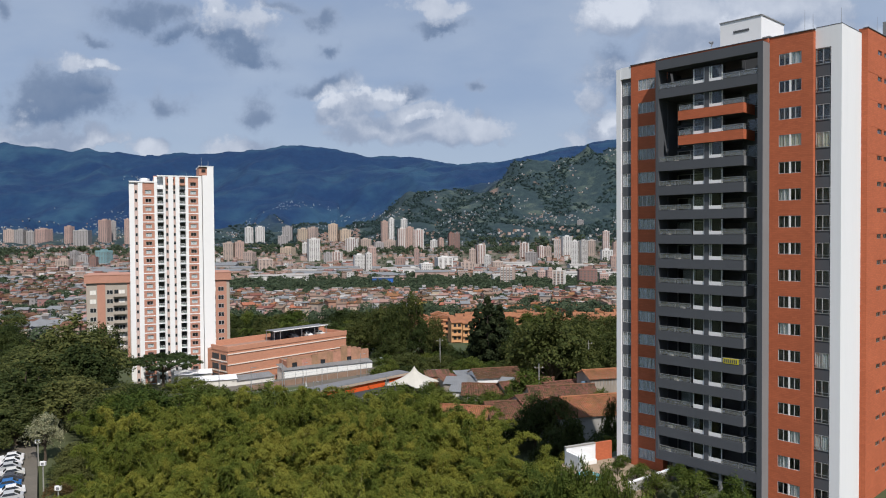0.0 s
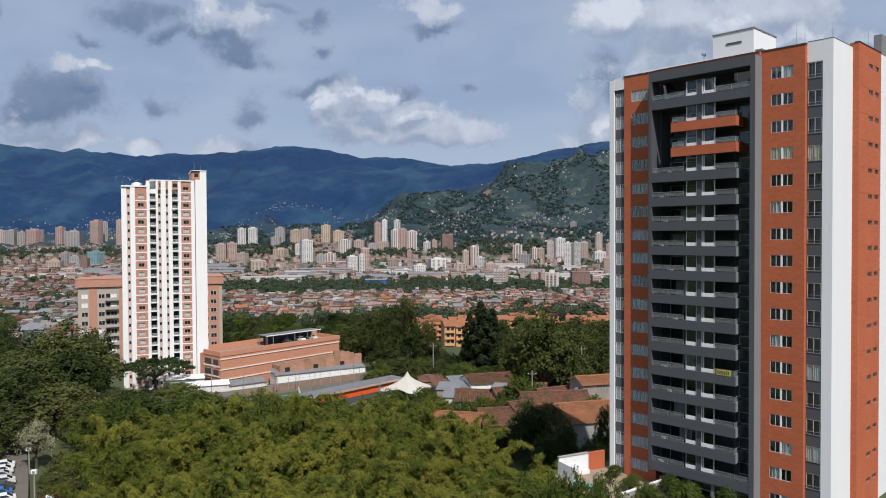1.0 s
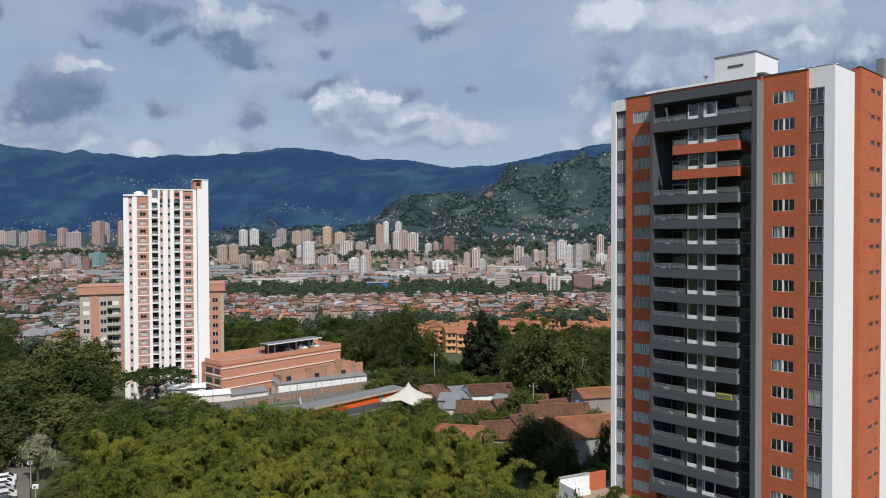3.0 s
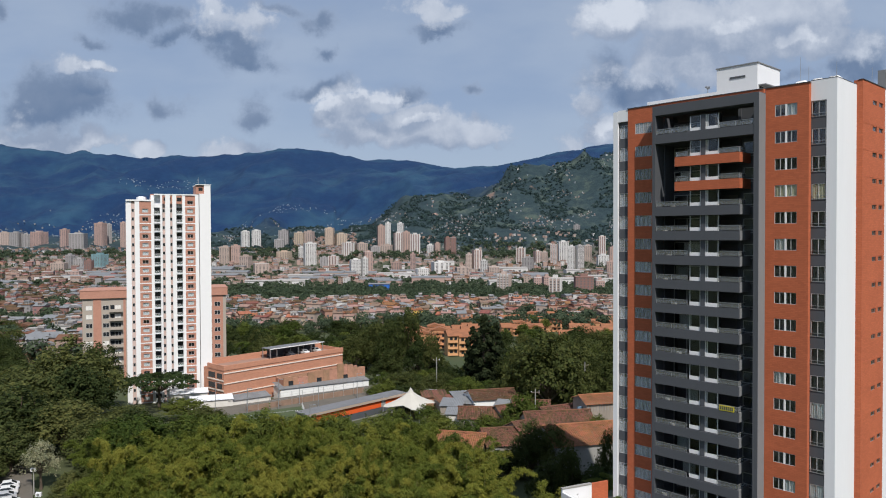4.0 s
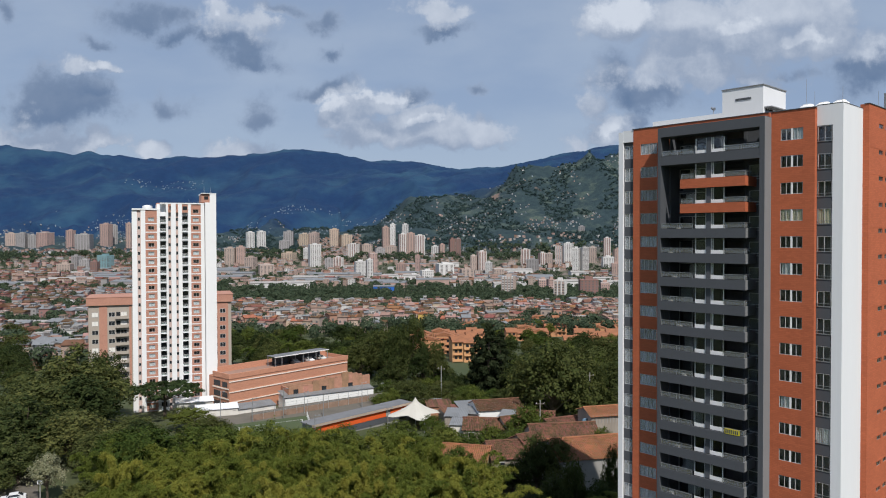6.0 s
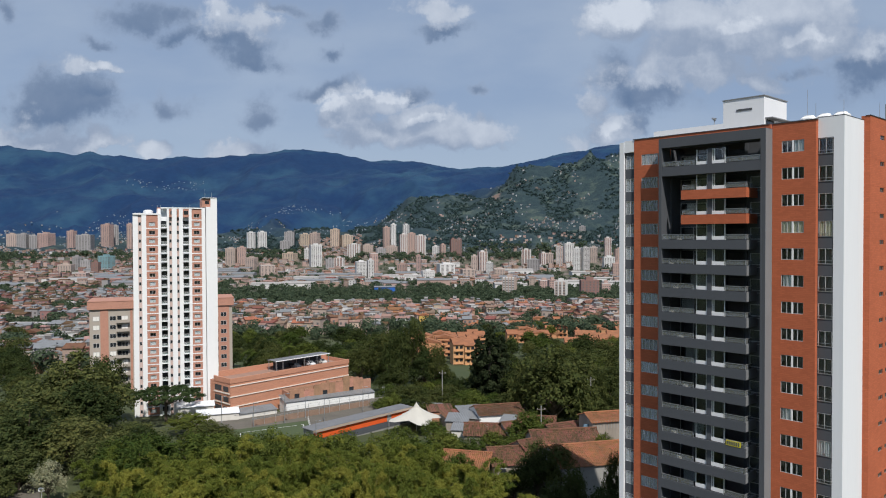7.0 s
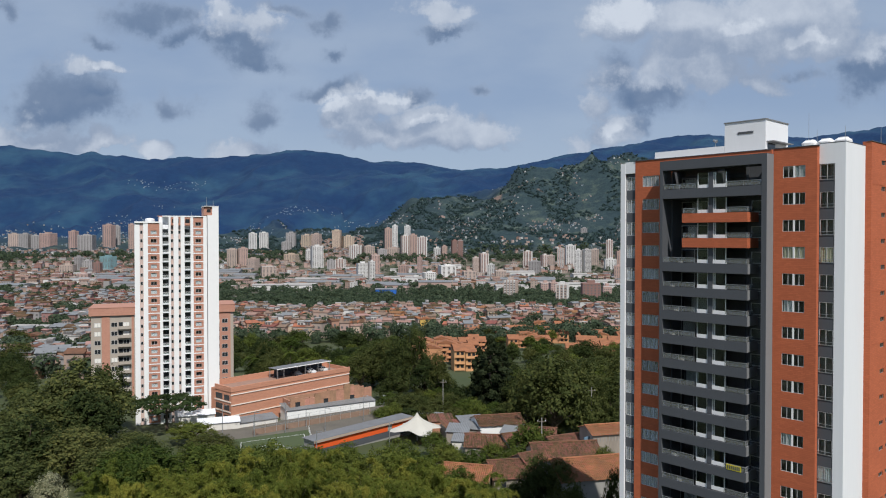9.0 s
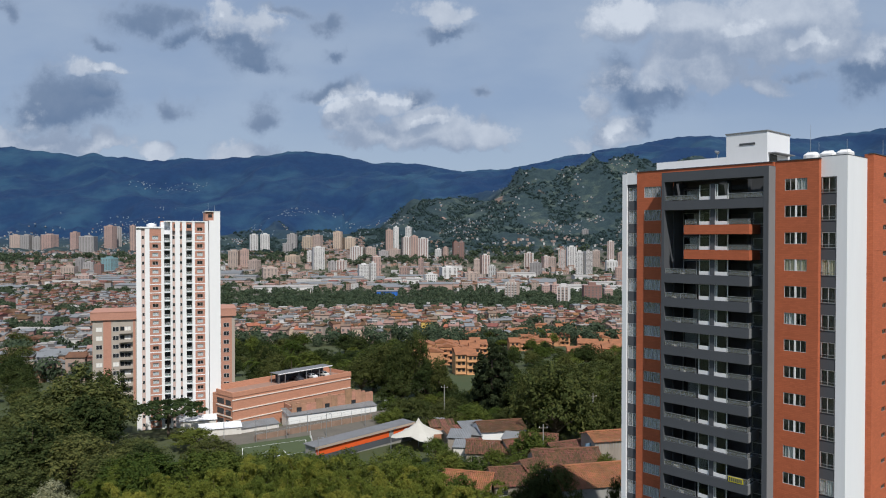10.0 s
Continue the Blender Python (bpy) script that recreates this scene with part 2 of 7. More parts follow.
def leaf_material(name, c1, c2, island=0.35, per_object=0.18):
    m = material(name, c1, c2, rough=0.75, scale=0.25, fine=2.0, island=island, per_object=per_object, spec=0.1)
    N, L = m.node_tree.nodes, m.node_tree.links
    p = N["Principled BSDF"]
    tone = p.inputs["Base Color"].links[0].from_socket
    out = N["Material Output"]
    tl, mx = N.new("ShaderNodeBsdfTranslucent"), N.new("ShaderNodeMixShader")
    mx.inputs[0].default_value = 0.42
    L.new(tone, tl.inputs["Color"])
    L.new(p.outputs[0], mx.inputs[1])
    L.new(tl.outputs[0], mx.inputs[2])
    L.new(mx.outputs[0], out.inputs[0])
    return m


TURN = radians(-47.41)
M_BRICK = brick_material("orange_brick", (0.50, 0.140, 0.064), (0.375, 0.102, 0.047), (0.86, 0.84, 0.82), TURN)
M_BRICK_LT = brick_material("pink_brick", (0.49, 0.26, 0.19), (0.40, 0.205, 0.15), (0.9, 0.9, 0.9), radians(-20))
M_BRICK_GARAGE = brick_material("salmon_brick", (0.55, 0.275, 0.18), (0.45, 0.215, 0.135), (0.9, 0.9, 0.9), radians(48))
M_WHITE = material("white_paint", (0.79, 0.80, 0.82), (0.71, 0.72, 0.745), rough=0.7, scale=0.3, fine=6, streak=True)
M_WHITE_BRIGHT = material("white_trim", (0.80, 0.80, 0.80), (0.74, 0.74, 0.74), rough=0.6, scale=1)
M_DARK = material("dark_grey_paint", (0.088, 0.093, 0.105), (0.072, 0.077, 0.087), rough=0.75, scale=0.4, fine=5, streak=True)
M_MIDGREY = material("mid_grey_paint", (0.22, 0.225, 0.235), (0.18, 0.185, 0.195), rough=0.75, scale=0.4, fine=5)
M_INNER = material("dim_interior", (0.19, 0.18, 0.175), (0.12, 0.115, 0.11), rough=0.9, scale=0.7)
M_FRAME = material("window_frame_metal", (0.50, 0.50, 0.50), (0.42, 0.42, 0.42), rough=0.45)
M_FRAME_DARK = material("bronze_window_frame", (0.20, 0.19, 0.185), (0.15, 0.145, 0.14), rough=0.45)
M_GLASS = glass_material("window_glass", (0.92, 0.95, 0.96), 0.97)
M_DARKGLASS = material("dark_window_glass", (0.03, 0.035, 0.04), (0.02, 0.022, 0.026), rough=0.08, scale=1, spec=0.6)
# paler panes: a larger share of white mixed into the glass
M_PALE_GLASS = glass_material("pale_window_glass", (0.92, 0.95, 0.98), 0.95, 0.22)
M_GREENGLASS = glass_material("green_railing_glass", (0.62, 0.78, 0.72), 0.8, 0.15)
M_RAIL_GLASS = glass_material("railing_glass", (0.9, 0.93, 0.93), 0.9, 0.12)
M_CURTAIN = material("curtain_cloth", (0.80, 0.78, 0.74), (0.64, 0.62, 0.58), rough=0.95, scale=3)
M_CURTAIN_BEIGE = material("beige_curtain_cloth", (0.82, 0.72, 0.52), (0.62, 0.52, 0.35), rough=0.95, scale=3)
M_CONCRETE = material("concrete", (0.34, 0.33, 0.31), (0.24, 0.235, 0.22), rough=0.9, scale=0.5, fine=6, bump=0.004)
M_YARD = material("worn_yard_paving", (0.17, 0.15, 0.125), (0.085, 0.078, 0.066), rough=0.95, scale=0.25, fine=3)
M_ASPHALT = material("asphalt", (0.06, 0.06, 0.062), (0.045, 0.045, 0.047), rough=0.9, scale=0.4, fine=10)
M_ROOFTILE = material("clay_roof_tile", (0.215, 0.105, 0.056), (0.045, 0.030, 0.024), rough=0.9, scale=0.45, fine=3.5, island=0.45, per_object=0.12)
M_ROOFTILE_BRIGHT = material("orange_clay_roof_tile", (0.40, 0.168, 0.075), (0.12, 0.062, 0.038), rough=0.9, scale=0.45, fine=3.5, island=0.22)
M_ZINC = material("weathered_sheet_roof", (0.30, 0.31, 0.32), (0.17, 0.17, 0.17), rough=0.55, metal=0.3, scale=0.5, fine=4, streak=True)
M_GREYSHEET = material("dull_grey_sheet", (0.20, 0.205, 0.215), (0.12, 0.12, 0.125), rough=0.75, scale=0.5, fine=4, streak=True)
M_PALEPINK = material("pale_pink_render", (0.60, 0.47, 0.43), (0.50, 0.38, 0.34), rough=0.85, scale=0.4, fine=5, streak=True)
M_CREAM = material("cream_paint", (0.78, 0.70, 0.62), (0.68, 0.60, 0.52), rough=0.8, scale=0.5, fine=4, streak=True)
M_TENT = material("white_tent_canvas", (0.52, 0.50, 0.45), (0.44, 0.42, 0.37), rough=0.9, scale=0.5)
M_ORANGE = material("orange_paint", (0.75, 0.12, 0.025), (0.62, 0.09, 0.02), rough=0.6, scale=0.7)
M_TURF = material("sports_turf", (0.075, 0.095, 0.042), (0.052, 0.072, 0.034), rough=0.95, scale=0.15, fine=3)
M_METAL = material("galvanised_metal", (0.42, 0.43, 0.44), (0.33, 0.34, 0.35), rough=0.45, metal=0.6)
M_WOOD = material("grey_timber", (0.22, 0.19, 0.16), (0.15, 0.13, 0.11), rough=0.9, scale=2)
M_BARK = material("bark", (0.13, 0.10, 0.075), (0.07, 0.055, 0.04), rough=0.95, scale=2, fine=12, bump=0.02)
M_CULM = material("bamboo_culm", (0.24, 0.22, 0.08), (0.16, 0.15, 0.06), rough=0.7, scale=1)
M_BAMBOO = leaf_material("bamboo_leaf", (0.215, 0.230, 0.040), (0.130, 0.152, 0.028), 0.2, 0.32)
M_LEAF = leaf_material("broad_leaf", (0.115, 0.145, 0.028), (0.070, 0.096, 0.022), 0.25, 0.25)
M_LEAF_DARK = leaf_material("dark_leaf", (0.082, 0.101, 0.029), (0.046, 0.059, 0.019), 0.25, 0.35)
M_MANGO = leaf_material("mango_leaf", (0.108, 0.126, 0.040), (0.058, 0.074, 0.025), 0.3, 0.35)
M_CONIFER = leaf_material("conifer_needles", (0.045, 0.060, 0.026), (0.026, 0.038, 0.018), 0.25, 0.15)
M_LEAF_PALE = leaf_material("pale_leaf", (0.42, 0.41, 0.26), (0.26, 0.26, 0.15), 0.35, 0.1)
M_RUST_LEAF = leaf_material("russet_leaf", (0.16, 0.10, 0.045), (0.09, 0.075, 0.03), 0.35, 0.1)
M_PAVER = material("clay_paver", (0.36, 0.22, 0.165), (0.24, 0.155, 0.12), rough=0.9, scale=0.5, fine=5)
M_FERN = leaf_material("fine_leaf", (0.070, 0.100, 0.035), (0.040, 0.062, 0.024), 0.35, 0.15)


# ---- mesh helpers ----
class Shape:
    """Collects boxes, prisms and tubes into one mesh."""

    def __init__(self):
        self.v, self.f = [], []

    def add(self, verts, faces):
        k = len(self.v)
        self.v.extend(verts)
        self.f.extend(tuple(i + k for i in f) for f in faces)
        return self

    def box(self, x0, x1, y0, y1, z0, z1):
        return self.add([(x0, y0, z0), (x1, y0, z0), (x1, y1, z0), (x0, y1, z0), (x0, y0, z1), (x1, y0, z1), (x1, y1, z1), (x0, y1, z1)],
                        [(0, 3, 2, 1), (4, 5, 6, 7), (0, 1, 5, 4), (1, 2, 6, 5), (2, 3, 7, 6), (3, 0, 4, 7)])

    def prism(self, outline, z0, z1):
        n = len(outline)
        return self.add([(x, y, z0) for x, y in outline] + [(x, y, z1) for x, y in outline],
                        [tuple(range(n - 1, -1, -1)), tuple(range(n, 2 * n))] + [(i, (i + 1) % n, (i + 1) % n + n, i + n) for i in range(n)])

    def gable(self, x0, x1, y0, y1, z0, z1, hip=0.0, over=0.3, thick=0.15):
        """A pitched roof with its ridge along x."""
        x0, x1, y0, y1 = x0 - over, x1 + over, y0 - over, y1 + over
        ym, h = (y0 + y1) / 2, hip * (y1 - y0) / 2
        return self.add([(x0, y0, z0), (x1, y0, z0), (x1, y1, z0), (x0, y1, z0), (x0 + h, ym, z1), (x1 - h, ym, z1),
                         (x0, y0, z0 - thick), (x1, y0, z0 - thick), (x1, y1, z0 - thick), (x0, y1, z0 - thick)],
                        [(0, 1, 5, 4), (2, 3, 4, 5), (1, 2, 5), (3, 0, 4), (6, 7, 1, 0), (7, 8, 2, 1), (8, 9, 3, 2), (9, 6, 0, 3), (9, 8, 7, 6)])

    def grille(self, xs, zs, y0, y1, solid):
        """A flat frame in one piece: the cells of a grid for which solid(i, j) holds, from y0 to y1."""
        k, nx, nz = len(self.v), len(xs), len(zs)
        self.v.extend((x, y, z) for y in (y0, y1) for z in zs for x in xs)
        at = lambda i, j, s: k + s * nx * nz + j * nx + i
        ok = lambda i, j: 0 <= i < nx - 1 and 0 <= j < nz - 1 and solid(i, j)
        for i in range(nx - 1):
            for j in range(nz - 1):
                if not ok(i, j):
                    continue
                a, b, c, d = (i, j), (i + 1, j), (i + 1, j + 1), (i, j + 1)
                self.f.append(tuple(at(*p, 0) for p in (a, b, c, d)))
                self.f.append(tuple(at(*p, 1) for p in (d, c, b, a)))
                for (p, q), nb in (((a, b), (i, j - 1)), ((b, c), (i + 1, j)), ((c, d), (i, j + 1)), ((d, a), (i - 1, j))):
                    if not ok(*nb):
                        self.f.append((at(*q, 0), at(*p, 0), at(*p, 1), at(*q, 1)))
        return self

    def tube(self, points, radii, sides=6):
        rings = []
        for i, p in enumerate(points):
            a, b = Vector(points[max(i - 1, 0)]), Vector(points[min(i + 1, len(points) - 1)])
            q = (b - a).to_track_quat("Z", "Y")
            rings.append([tuple(Vector(p) + q @ Vector((radii[i] * math.cos(2 * math.pi * k / sides), radii[i] * math.sin(2 * math.pi * k / sides), 0))) for k in range(sides)])
        faces = [(i * sides + k, i * sides + (k + 1) % sides, (i + 1) * sides + (k + 1) % sides, (i + 1) * sides + k) for i in range(len(points) - 1) for k in range(sides)]
        faces += [tuple(range(sides - 1, -1, -1)), tuple((len(points) - 1) * sides + k for k in range(sides))]
        return self.add([v for r in rings for v in r], faces)

    def mesh(self, name, *mats):
        me = bpy.data.meshes.new(name)
        me.from_pydata(self.v, [], self.f)
        for m in mats:
            me.materials.append(m)
        return me


def empty(name, m, label, category, group="", kind=""):
    ob = new(name)
    ob.matrix_basis = m
    return tagged(ob, label, category, group, kind)


def part(name, shape, mat, parent, label="", at=None):
    """Links a Shape, or a mesh that is shared, as one mesh object under a thing or a part."""
    me = shape.mesh(name, mat) if isinstance(shape, Shape) else shape
    ob = new(name, me)
    ob.parent = parent
    if at is not None:
        ob.matrix_basis = at if isinstance(at, Matrix) else Matrix.Translation(at)
    return tagged(ob, label) if label else ob


def thing(name, shape, mat, m, label, category, group="", kind=""):
    me = shape.mesh(name, mat) if isinstance(shape, Shape) else shape
    ob = new(name, me)
    ob.matrix_basis = m
    return tagged(ob, label, category, group, kind)


# ---- ground: one sheet from the grove to the mountains ----
def interp(x, xs, ys):
    return float(np.interp(x, xs, ys))


RIDGE_Q = [-0.9, -0.61, -0.53, -0.45, -0.353, -0.283, -0.22, -0.143, -0.065, 0.024, 0.067, 0.137, 0.23, 0.31, 0.36, 0.40, 0.46, 0.53, 0.60, 0.9]
RIDGE_E = [172, 163, 156, 147, 142, 144, 157, 147, 135, 119, 123, 144, 165, 180, 186, 180, 182, 182, 196, 190]
HILL_Q = [-0.9, -0.2, -0.14, -0.104, -0.065, -0.034, 0.012, 0.036, 0.075, 0.13, 0.18, 0.24, 0.30, 0.35, 0.42, 0.9]
HILL_E = [-10, -5, 15, 38, 60, 80, 98, 105, 110, 120, 135, 148, 146, 138, 118, 100]
SLOPE_R = [-400, 0, 45, 70, 105, 130, 150, 175, 235, 400, 600, 1000, 1600, 1750, 1900, 2050, 5000]
SLOPE_Z = [2, 0, -6, -12, -13.5, -12, -12, -13, -16.5, -26, -34, -45, -60, -57, -46, -28, -10]


def ground(x, y):
    r = math.hypot(x, y)
    ahead, y = y > 0, abs(y)
    q = max(-0.9, min(0.9, x / max(y, 1e-3)))
    d = r / math.sqrt(1 + q * q)
    z = interp(d, SLOPE_R, SLOPE_Z)
    if r < 140 and ahead:
        # terrace of the brick tower
        k = max(0.0, min(1.0, (x * 0.736 + y * 0.677 - 62) / 5)) * max(0.0, min(1.0, (x * 0.677 - y * 0.736 + 57) / 6)) * max(0.0, min(1.0, (105 - y) / 10))
        z += (-0.6 - z) * k
    if d > 1950:
        hill = 26 + interp(q, HILL_Q, HILL_E) / 1287 * 3000
        ridge = 26 + interp(q, RIDGE_Q, RIDGE_E) / 1287 * 4600
        low_slope = 62 + 30 * noise.noise(Vector((q * 9, 1, 4)))
        rise = interp(q, [-0.3, 0.05], [2050, 2150])
        if d < 3000:
            k = (d - rise) / (3000 - rise)
            k = max(0.0, k)
            mid = z + (max(hill, low_slope) - z) * (0.7 * k + 0.3 * k * k)
        elif d < 4600:
            k = (d - 3000) / 1600
            low = max(hill, low_slope)
            mid = low - 70 * math.sin(min(k * 2.2, 1) * math.pi) * (1 if hill > 60 else 0.2) + (ridge - low) * k ** 1.25
        else:
            mid = ridge - (d - 4600) * 0.9
        amp = min(1.0, max(0.0, (d - rise) / 900)) * (interp(d, [3000, 3300], [1.0, 0.5]) if d < 4300 else max(0.25, 0.5 * (4600 - d) / 300))
        p = Vector((x / 520, y / 700, 0.3))
        gully = 1 - abs(noise.fractal(p, 1.0, 2.1, 5)) * 1.6
        mid += amp * ((gully - 0.75) * (85 if d < 3000 else 130) + noise.fractal(Vector((x / 130, y / 130, 7)), 1.0, 2.0, 4) * 14)
        if amp < 0.3 and d > 4500:
            mid += noise.fractal(Vector((q * 40, 3, 1)), 0.9, 2.0, 4) * 6
        z = mid
    elif r > 150:
        z += noise.fractal(Vector((x / 160, y / 160, 2)), 1.0, 2.0, 3) * min(1.0, (r - 150) / 300) * 1.6
    return z


def make_ground():
    angles = [radians(a) for a in np.concatenate([np.arange(-180, -42, 6.0), np.arange(-42, 42, 0.2), np.arange(42, 180, 6.0)])]
    radii = np.concatenate([np.linspace(3, 60, 12), np.linspace(66, 260, 50), np.geomspace(268, 2000, 40), np.linspace(2030, 4560, 105), [4580, 4600, 4625, 4660, 4750, 4900]])
    verts, faces, n = [(0, 0, ground(0, 1))], [], len(angles)
    for r in radii:
        for a in angles:
            # ahead the rows run straight across, so that the crests stand at one depth
            k = 1 / math.cos(a) if abs(a) < radians(42) else 1 / math.cos(radians(42))
            s = r * (k if r > 300 else 1 + (k - 1) * r / 300)
            x, y = s * math.sin(a), s * math.cos(a)
            verts.append((x, y, ground(x, y)))
    for j in range(len(radii) - 1):
        for i in range(n):
            faces.append((1 + j * n + i, 1 + j * n + (i + 1) % n, 1 + (j + 1) * n + (i + 1) % n, 1 + (j + 1) * n + i))
    faces += [(0, 1 + i, 1 + (i + 1) % n)[::-1] for i in range(n)]
    me = bpy.data.meshes.new("ground")
    me.from_pydata(verts, [], faces)
    me.polygons.foreach_set("use_smooth", [True] * len(faces))
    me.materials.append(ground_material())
    return tagged(new("ground", me), "grassy slope, valley floor and forested mountains", "ground", kind="structure")


def ground_material():
    """Grass and earth near by, wooded slopes with clearings on the mountains, tinted by painted haze."""
    m = material("hillside", (0.042, 0.062, 0.022), (0.075, 0.08, 0.04), rough=0.95, scale=0.02, fine=0.25)
    N, L = m.node_tree.nodes, m.node_tree.links
    p = N["Principled BSDF"]
    near = p.inputs["Base Color"].links[0].from_socket
    geo, sep = N.new("ShaderNodeNewGeometry"), N.new("ShaderNodeSeparateXYZ")
    L.new(geo.outputs["Position"], sep.inputs[0])

    def noise_node(scale, detail=6, rough=0.6):
        n = N.new("ShaderNodeTexNoise")
        n.inputs["Scale"].default_value, n.inputs["Detail"].default_value, n.inputs["Roughness"].default_value = scale, detail, rough
        L.new(geo.outputs["Position"], n.inputs["Vector"])
        return n.outputs["Fac"]

    def ramp(v, lo, hi):
        n = N.new("ShaderNodeMapRange")
        n.interpolation_type = "SMOOTHSTEP"
        n.inputs["From Min"].default_value, n.inputs["From Max"].default_value = lo, hi
        L.new(v, n.inputs["Value"])
        return n.outputs[0]

    def mix(f, a, b):
        n = N.new("ShaderNodeMix")
        n.data_type = "RGBA"
        L.new(f, n.inputs["Factor"])
        for i, c in ((6, a), (7, b)):
            if isinstance(c, tuple):
                n.inputs[i].default_value = (*c, 1)
            else:
                L.new(c, n.inputs[i])
        return n.outputs[2]

    # wooded mountain: dense canopy, meadows in between, haze painted in as blue-green
    wood = mix(ramp(noise_node(0.05, 8, 0.7), 0.35, 0.65), HAZED_FOREST[0], HAZED_FOREST[1])
    meadow = mix(ramp(noise_node(0.011, 8, 0.72), 0.50, 0.66), wood, HAZED_FOREST[2])
    soil = mix(ramp(noise_node(0.004, 5, 0.6), 0.66, 0.72), meadow, HAZED_FOREST[3])
    # a bare slip of red earth on the near hill
    away, flat, size, edge = N.new("ShaderNodeVectorMath"), N.new("ShaderNodeVectorMath"), N.new("ShaderNodeVectorMath"), N.new("ShaderNodeMath")
    away.operation, flat.operation, size.operation, edge.operation = "SUBTRACT", "MULTIPLY", "LENGTH", "MULTIPLY_ADD"
    away.inputs[1].default_value, flat.inputs[1].default_value, edge.inputs[1].default_value = (188, 2850, 0), (1 / 40, 1 / 120, 0), 1.6
    L.new(geo.outputs["Position"], away.inputs[0])
    L.new(away.outputs[0], flat.inputs[0])
    L.new(flat.outputs[0], size.inputs[0])
    L.new(noise_node(0.02, 6, 0.65), edge.inputs[0])
    L.new(size.outputs["Value"], edge.inputs[2])
    soil = mix(ramp(edge.outputs[0], 1.75, 1.35), soil, HAZED_FOREST[3])
    # far slopes: haze and cloud shadow put into a deep blue base colour
    far = mix(ramp(noise_node(0.03, 8, 0.75), 0.4, 0.62), FAR_HAZED_FOREST[0], FAR_HAZED_FOREST[1])
    far = mix(ramp(noise_node(0.0030, 9, 0.66), 0.42, 0.68), far, FAR_HAZED_FOREST[2])
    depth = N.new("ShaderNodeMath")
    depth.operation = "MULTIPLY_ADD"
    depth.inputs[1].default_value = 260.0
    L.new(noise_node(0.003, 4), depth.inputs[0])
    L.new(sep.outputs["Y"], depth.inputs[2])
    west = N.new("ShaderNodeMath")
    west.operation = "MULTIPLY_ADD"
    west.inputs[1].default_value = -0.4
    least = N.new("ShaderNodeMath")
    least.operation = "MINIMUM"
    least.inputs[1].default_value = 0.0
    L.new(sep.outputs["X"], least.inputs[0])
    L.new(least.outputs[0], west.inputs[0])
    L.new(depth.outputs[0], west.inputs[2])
    # the painted haze blue takes over with distance and towards the west
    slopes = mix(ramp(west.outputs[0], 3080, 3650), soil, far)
    city = mix(ramp(noise_node(0.03, 6, 0.7), 0.42, 0.6), (0.05, 0.062, 0.032), (0.17, 0.14, 0.12))
    base = mix(ramp(sep.outputs["Y"], 420, 700), near, city)
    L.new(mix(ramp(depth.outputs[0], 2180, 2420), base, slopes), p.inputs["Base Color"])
    b = N.new("ShaderNodeBump")
    b.inputs["Strength"].default_value, b.inputs["Distance"].default_value = 0.8, 9.0
    L.new(noise_node(0.022, 9, 0.72), b.inputs["Height"])
    far_only = N.new("ShaderNodeMath")
    far_only.operation = "MULTIPLY"
    far_only.inputs[1].default_value = 0.4
    L.new(ramp(sep.outputs["Y"], 2100, 2300), far_only.inputs[0])
    L.new(far_only.outputs[0], b.inputs["Strength"])
    L.new(b.outputs[0], p.inputs["Normal"])
    return m


# wood, wood, meadow and soil, with the hill's haze mixed into the colours
HAZED_FOREST = ((0.014, 0.029, 0.037), (0.026, 0.046, 0.050), (0.062, 0.084, 0.070), (0.15, 0.105, 0.085))
# far forest greens turned blue to carry haze and cloud shadow
FAR_HAZED_FOREST = ((0.004, 0.023, 0.075), (0.006, 0.030, 0.085), (0.018, 0.057, 0.106))
make_ground()


# ---- the brick tower ----
FLOOR = 2.6
TOWER = pose(71.75 * 0.7363, 71.75 * 0.6767, 0, 0, 0, -47.41)   # x along the front, y into the building
WIN_TOP = 43.15


def wall_with_holes(x0, x1, y0, y1, z0, z1, holes):
    """A wall with rectangular openings (hx0, hx1, hz0, hz1), all in one column."""
    s = Shape()
    hx0, hx1 = holes[0][0], holes[0][1]
    s.box(x0, hx0, y0, y1, z0, z1)
    s.box(hx1, x1, y0, y1, z0, z1)
    z = z0
    for _, _, a, b in sorted(holes, key=lambda h: h[2]):
        if a > z:
            s.box(hx0, hx1, y0, y1, z, a)
        z = b
    s.box(hx0, hx1, y0, y1, z, z1)
    return s


def window_meshes(w, h, bars, pale_pane=False):
    """Frame and panes of a sliding window, its lower left outer corner at the origin."""
    t = 0.04
    xs = sorted({round(v, 4) for k in range(bars + 1) for v in (k * (w - t) / bars, k * (w - t) / bars + t)})
    fr = Shape().grille(xs, [0, t, h - t, h], -0.025, 0.05, lambda i, j: j != 1 or i % 2 == 0)
    pane = Shape().box(t, w - t, 0.012, 0.022, t, h - t)
    return fr.mesh("window_frame", M_FRAME), pane.mesh("pane", M_PALE_GLASS if pale_pane else M_GLASS)


def curtain_mesh(w, h, folds, mat=None):
    s = Shape()
    n = folds * 2
    for k in range(n):
        a, b = k * w / n, (k + 1) * w / n
        ya, yb = (0.0, 0.05) if k % 2 else (0.05, 0.0)
        s.add([(a, ya, 0), (b, yb, 0), (b, yb, h), (a, ya, h), (a, ya + 0.012, 0), (b, yb + 0.012, 0), (b, yb + 0.012, h), (a, ya + 0.012, h)],
              [(0, 1, 2, 3), (7, 6, 5, 4), (0, 4, 5, 1), (3, 2, 6, 7)])
    return s.mesh("curtain", mat or M_CURTAIN)


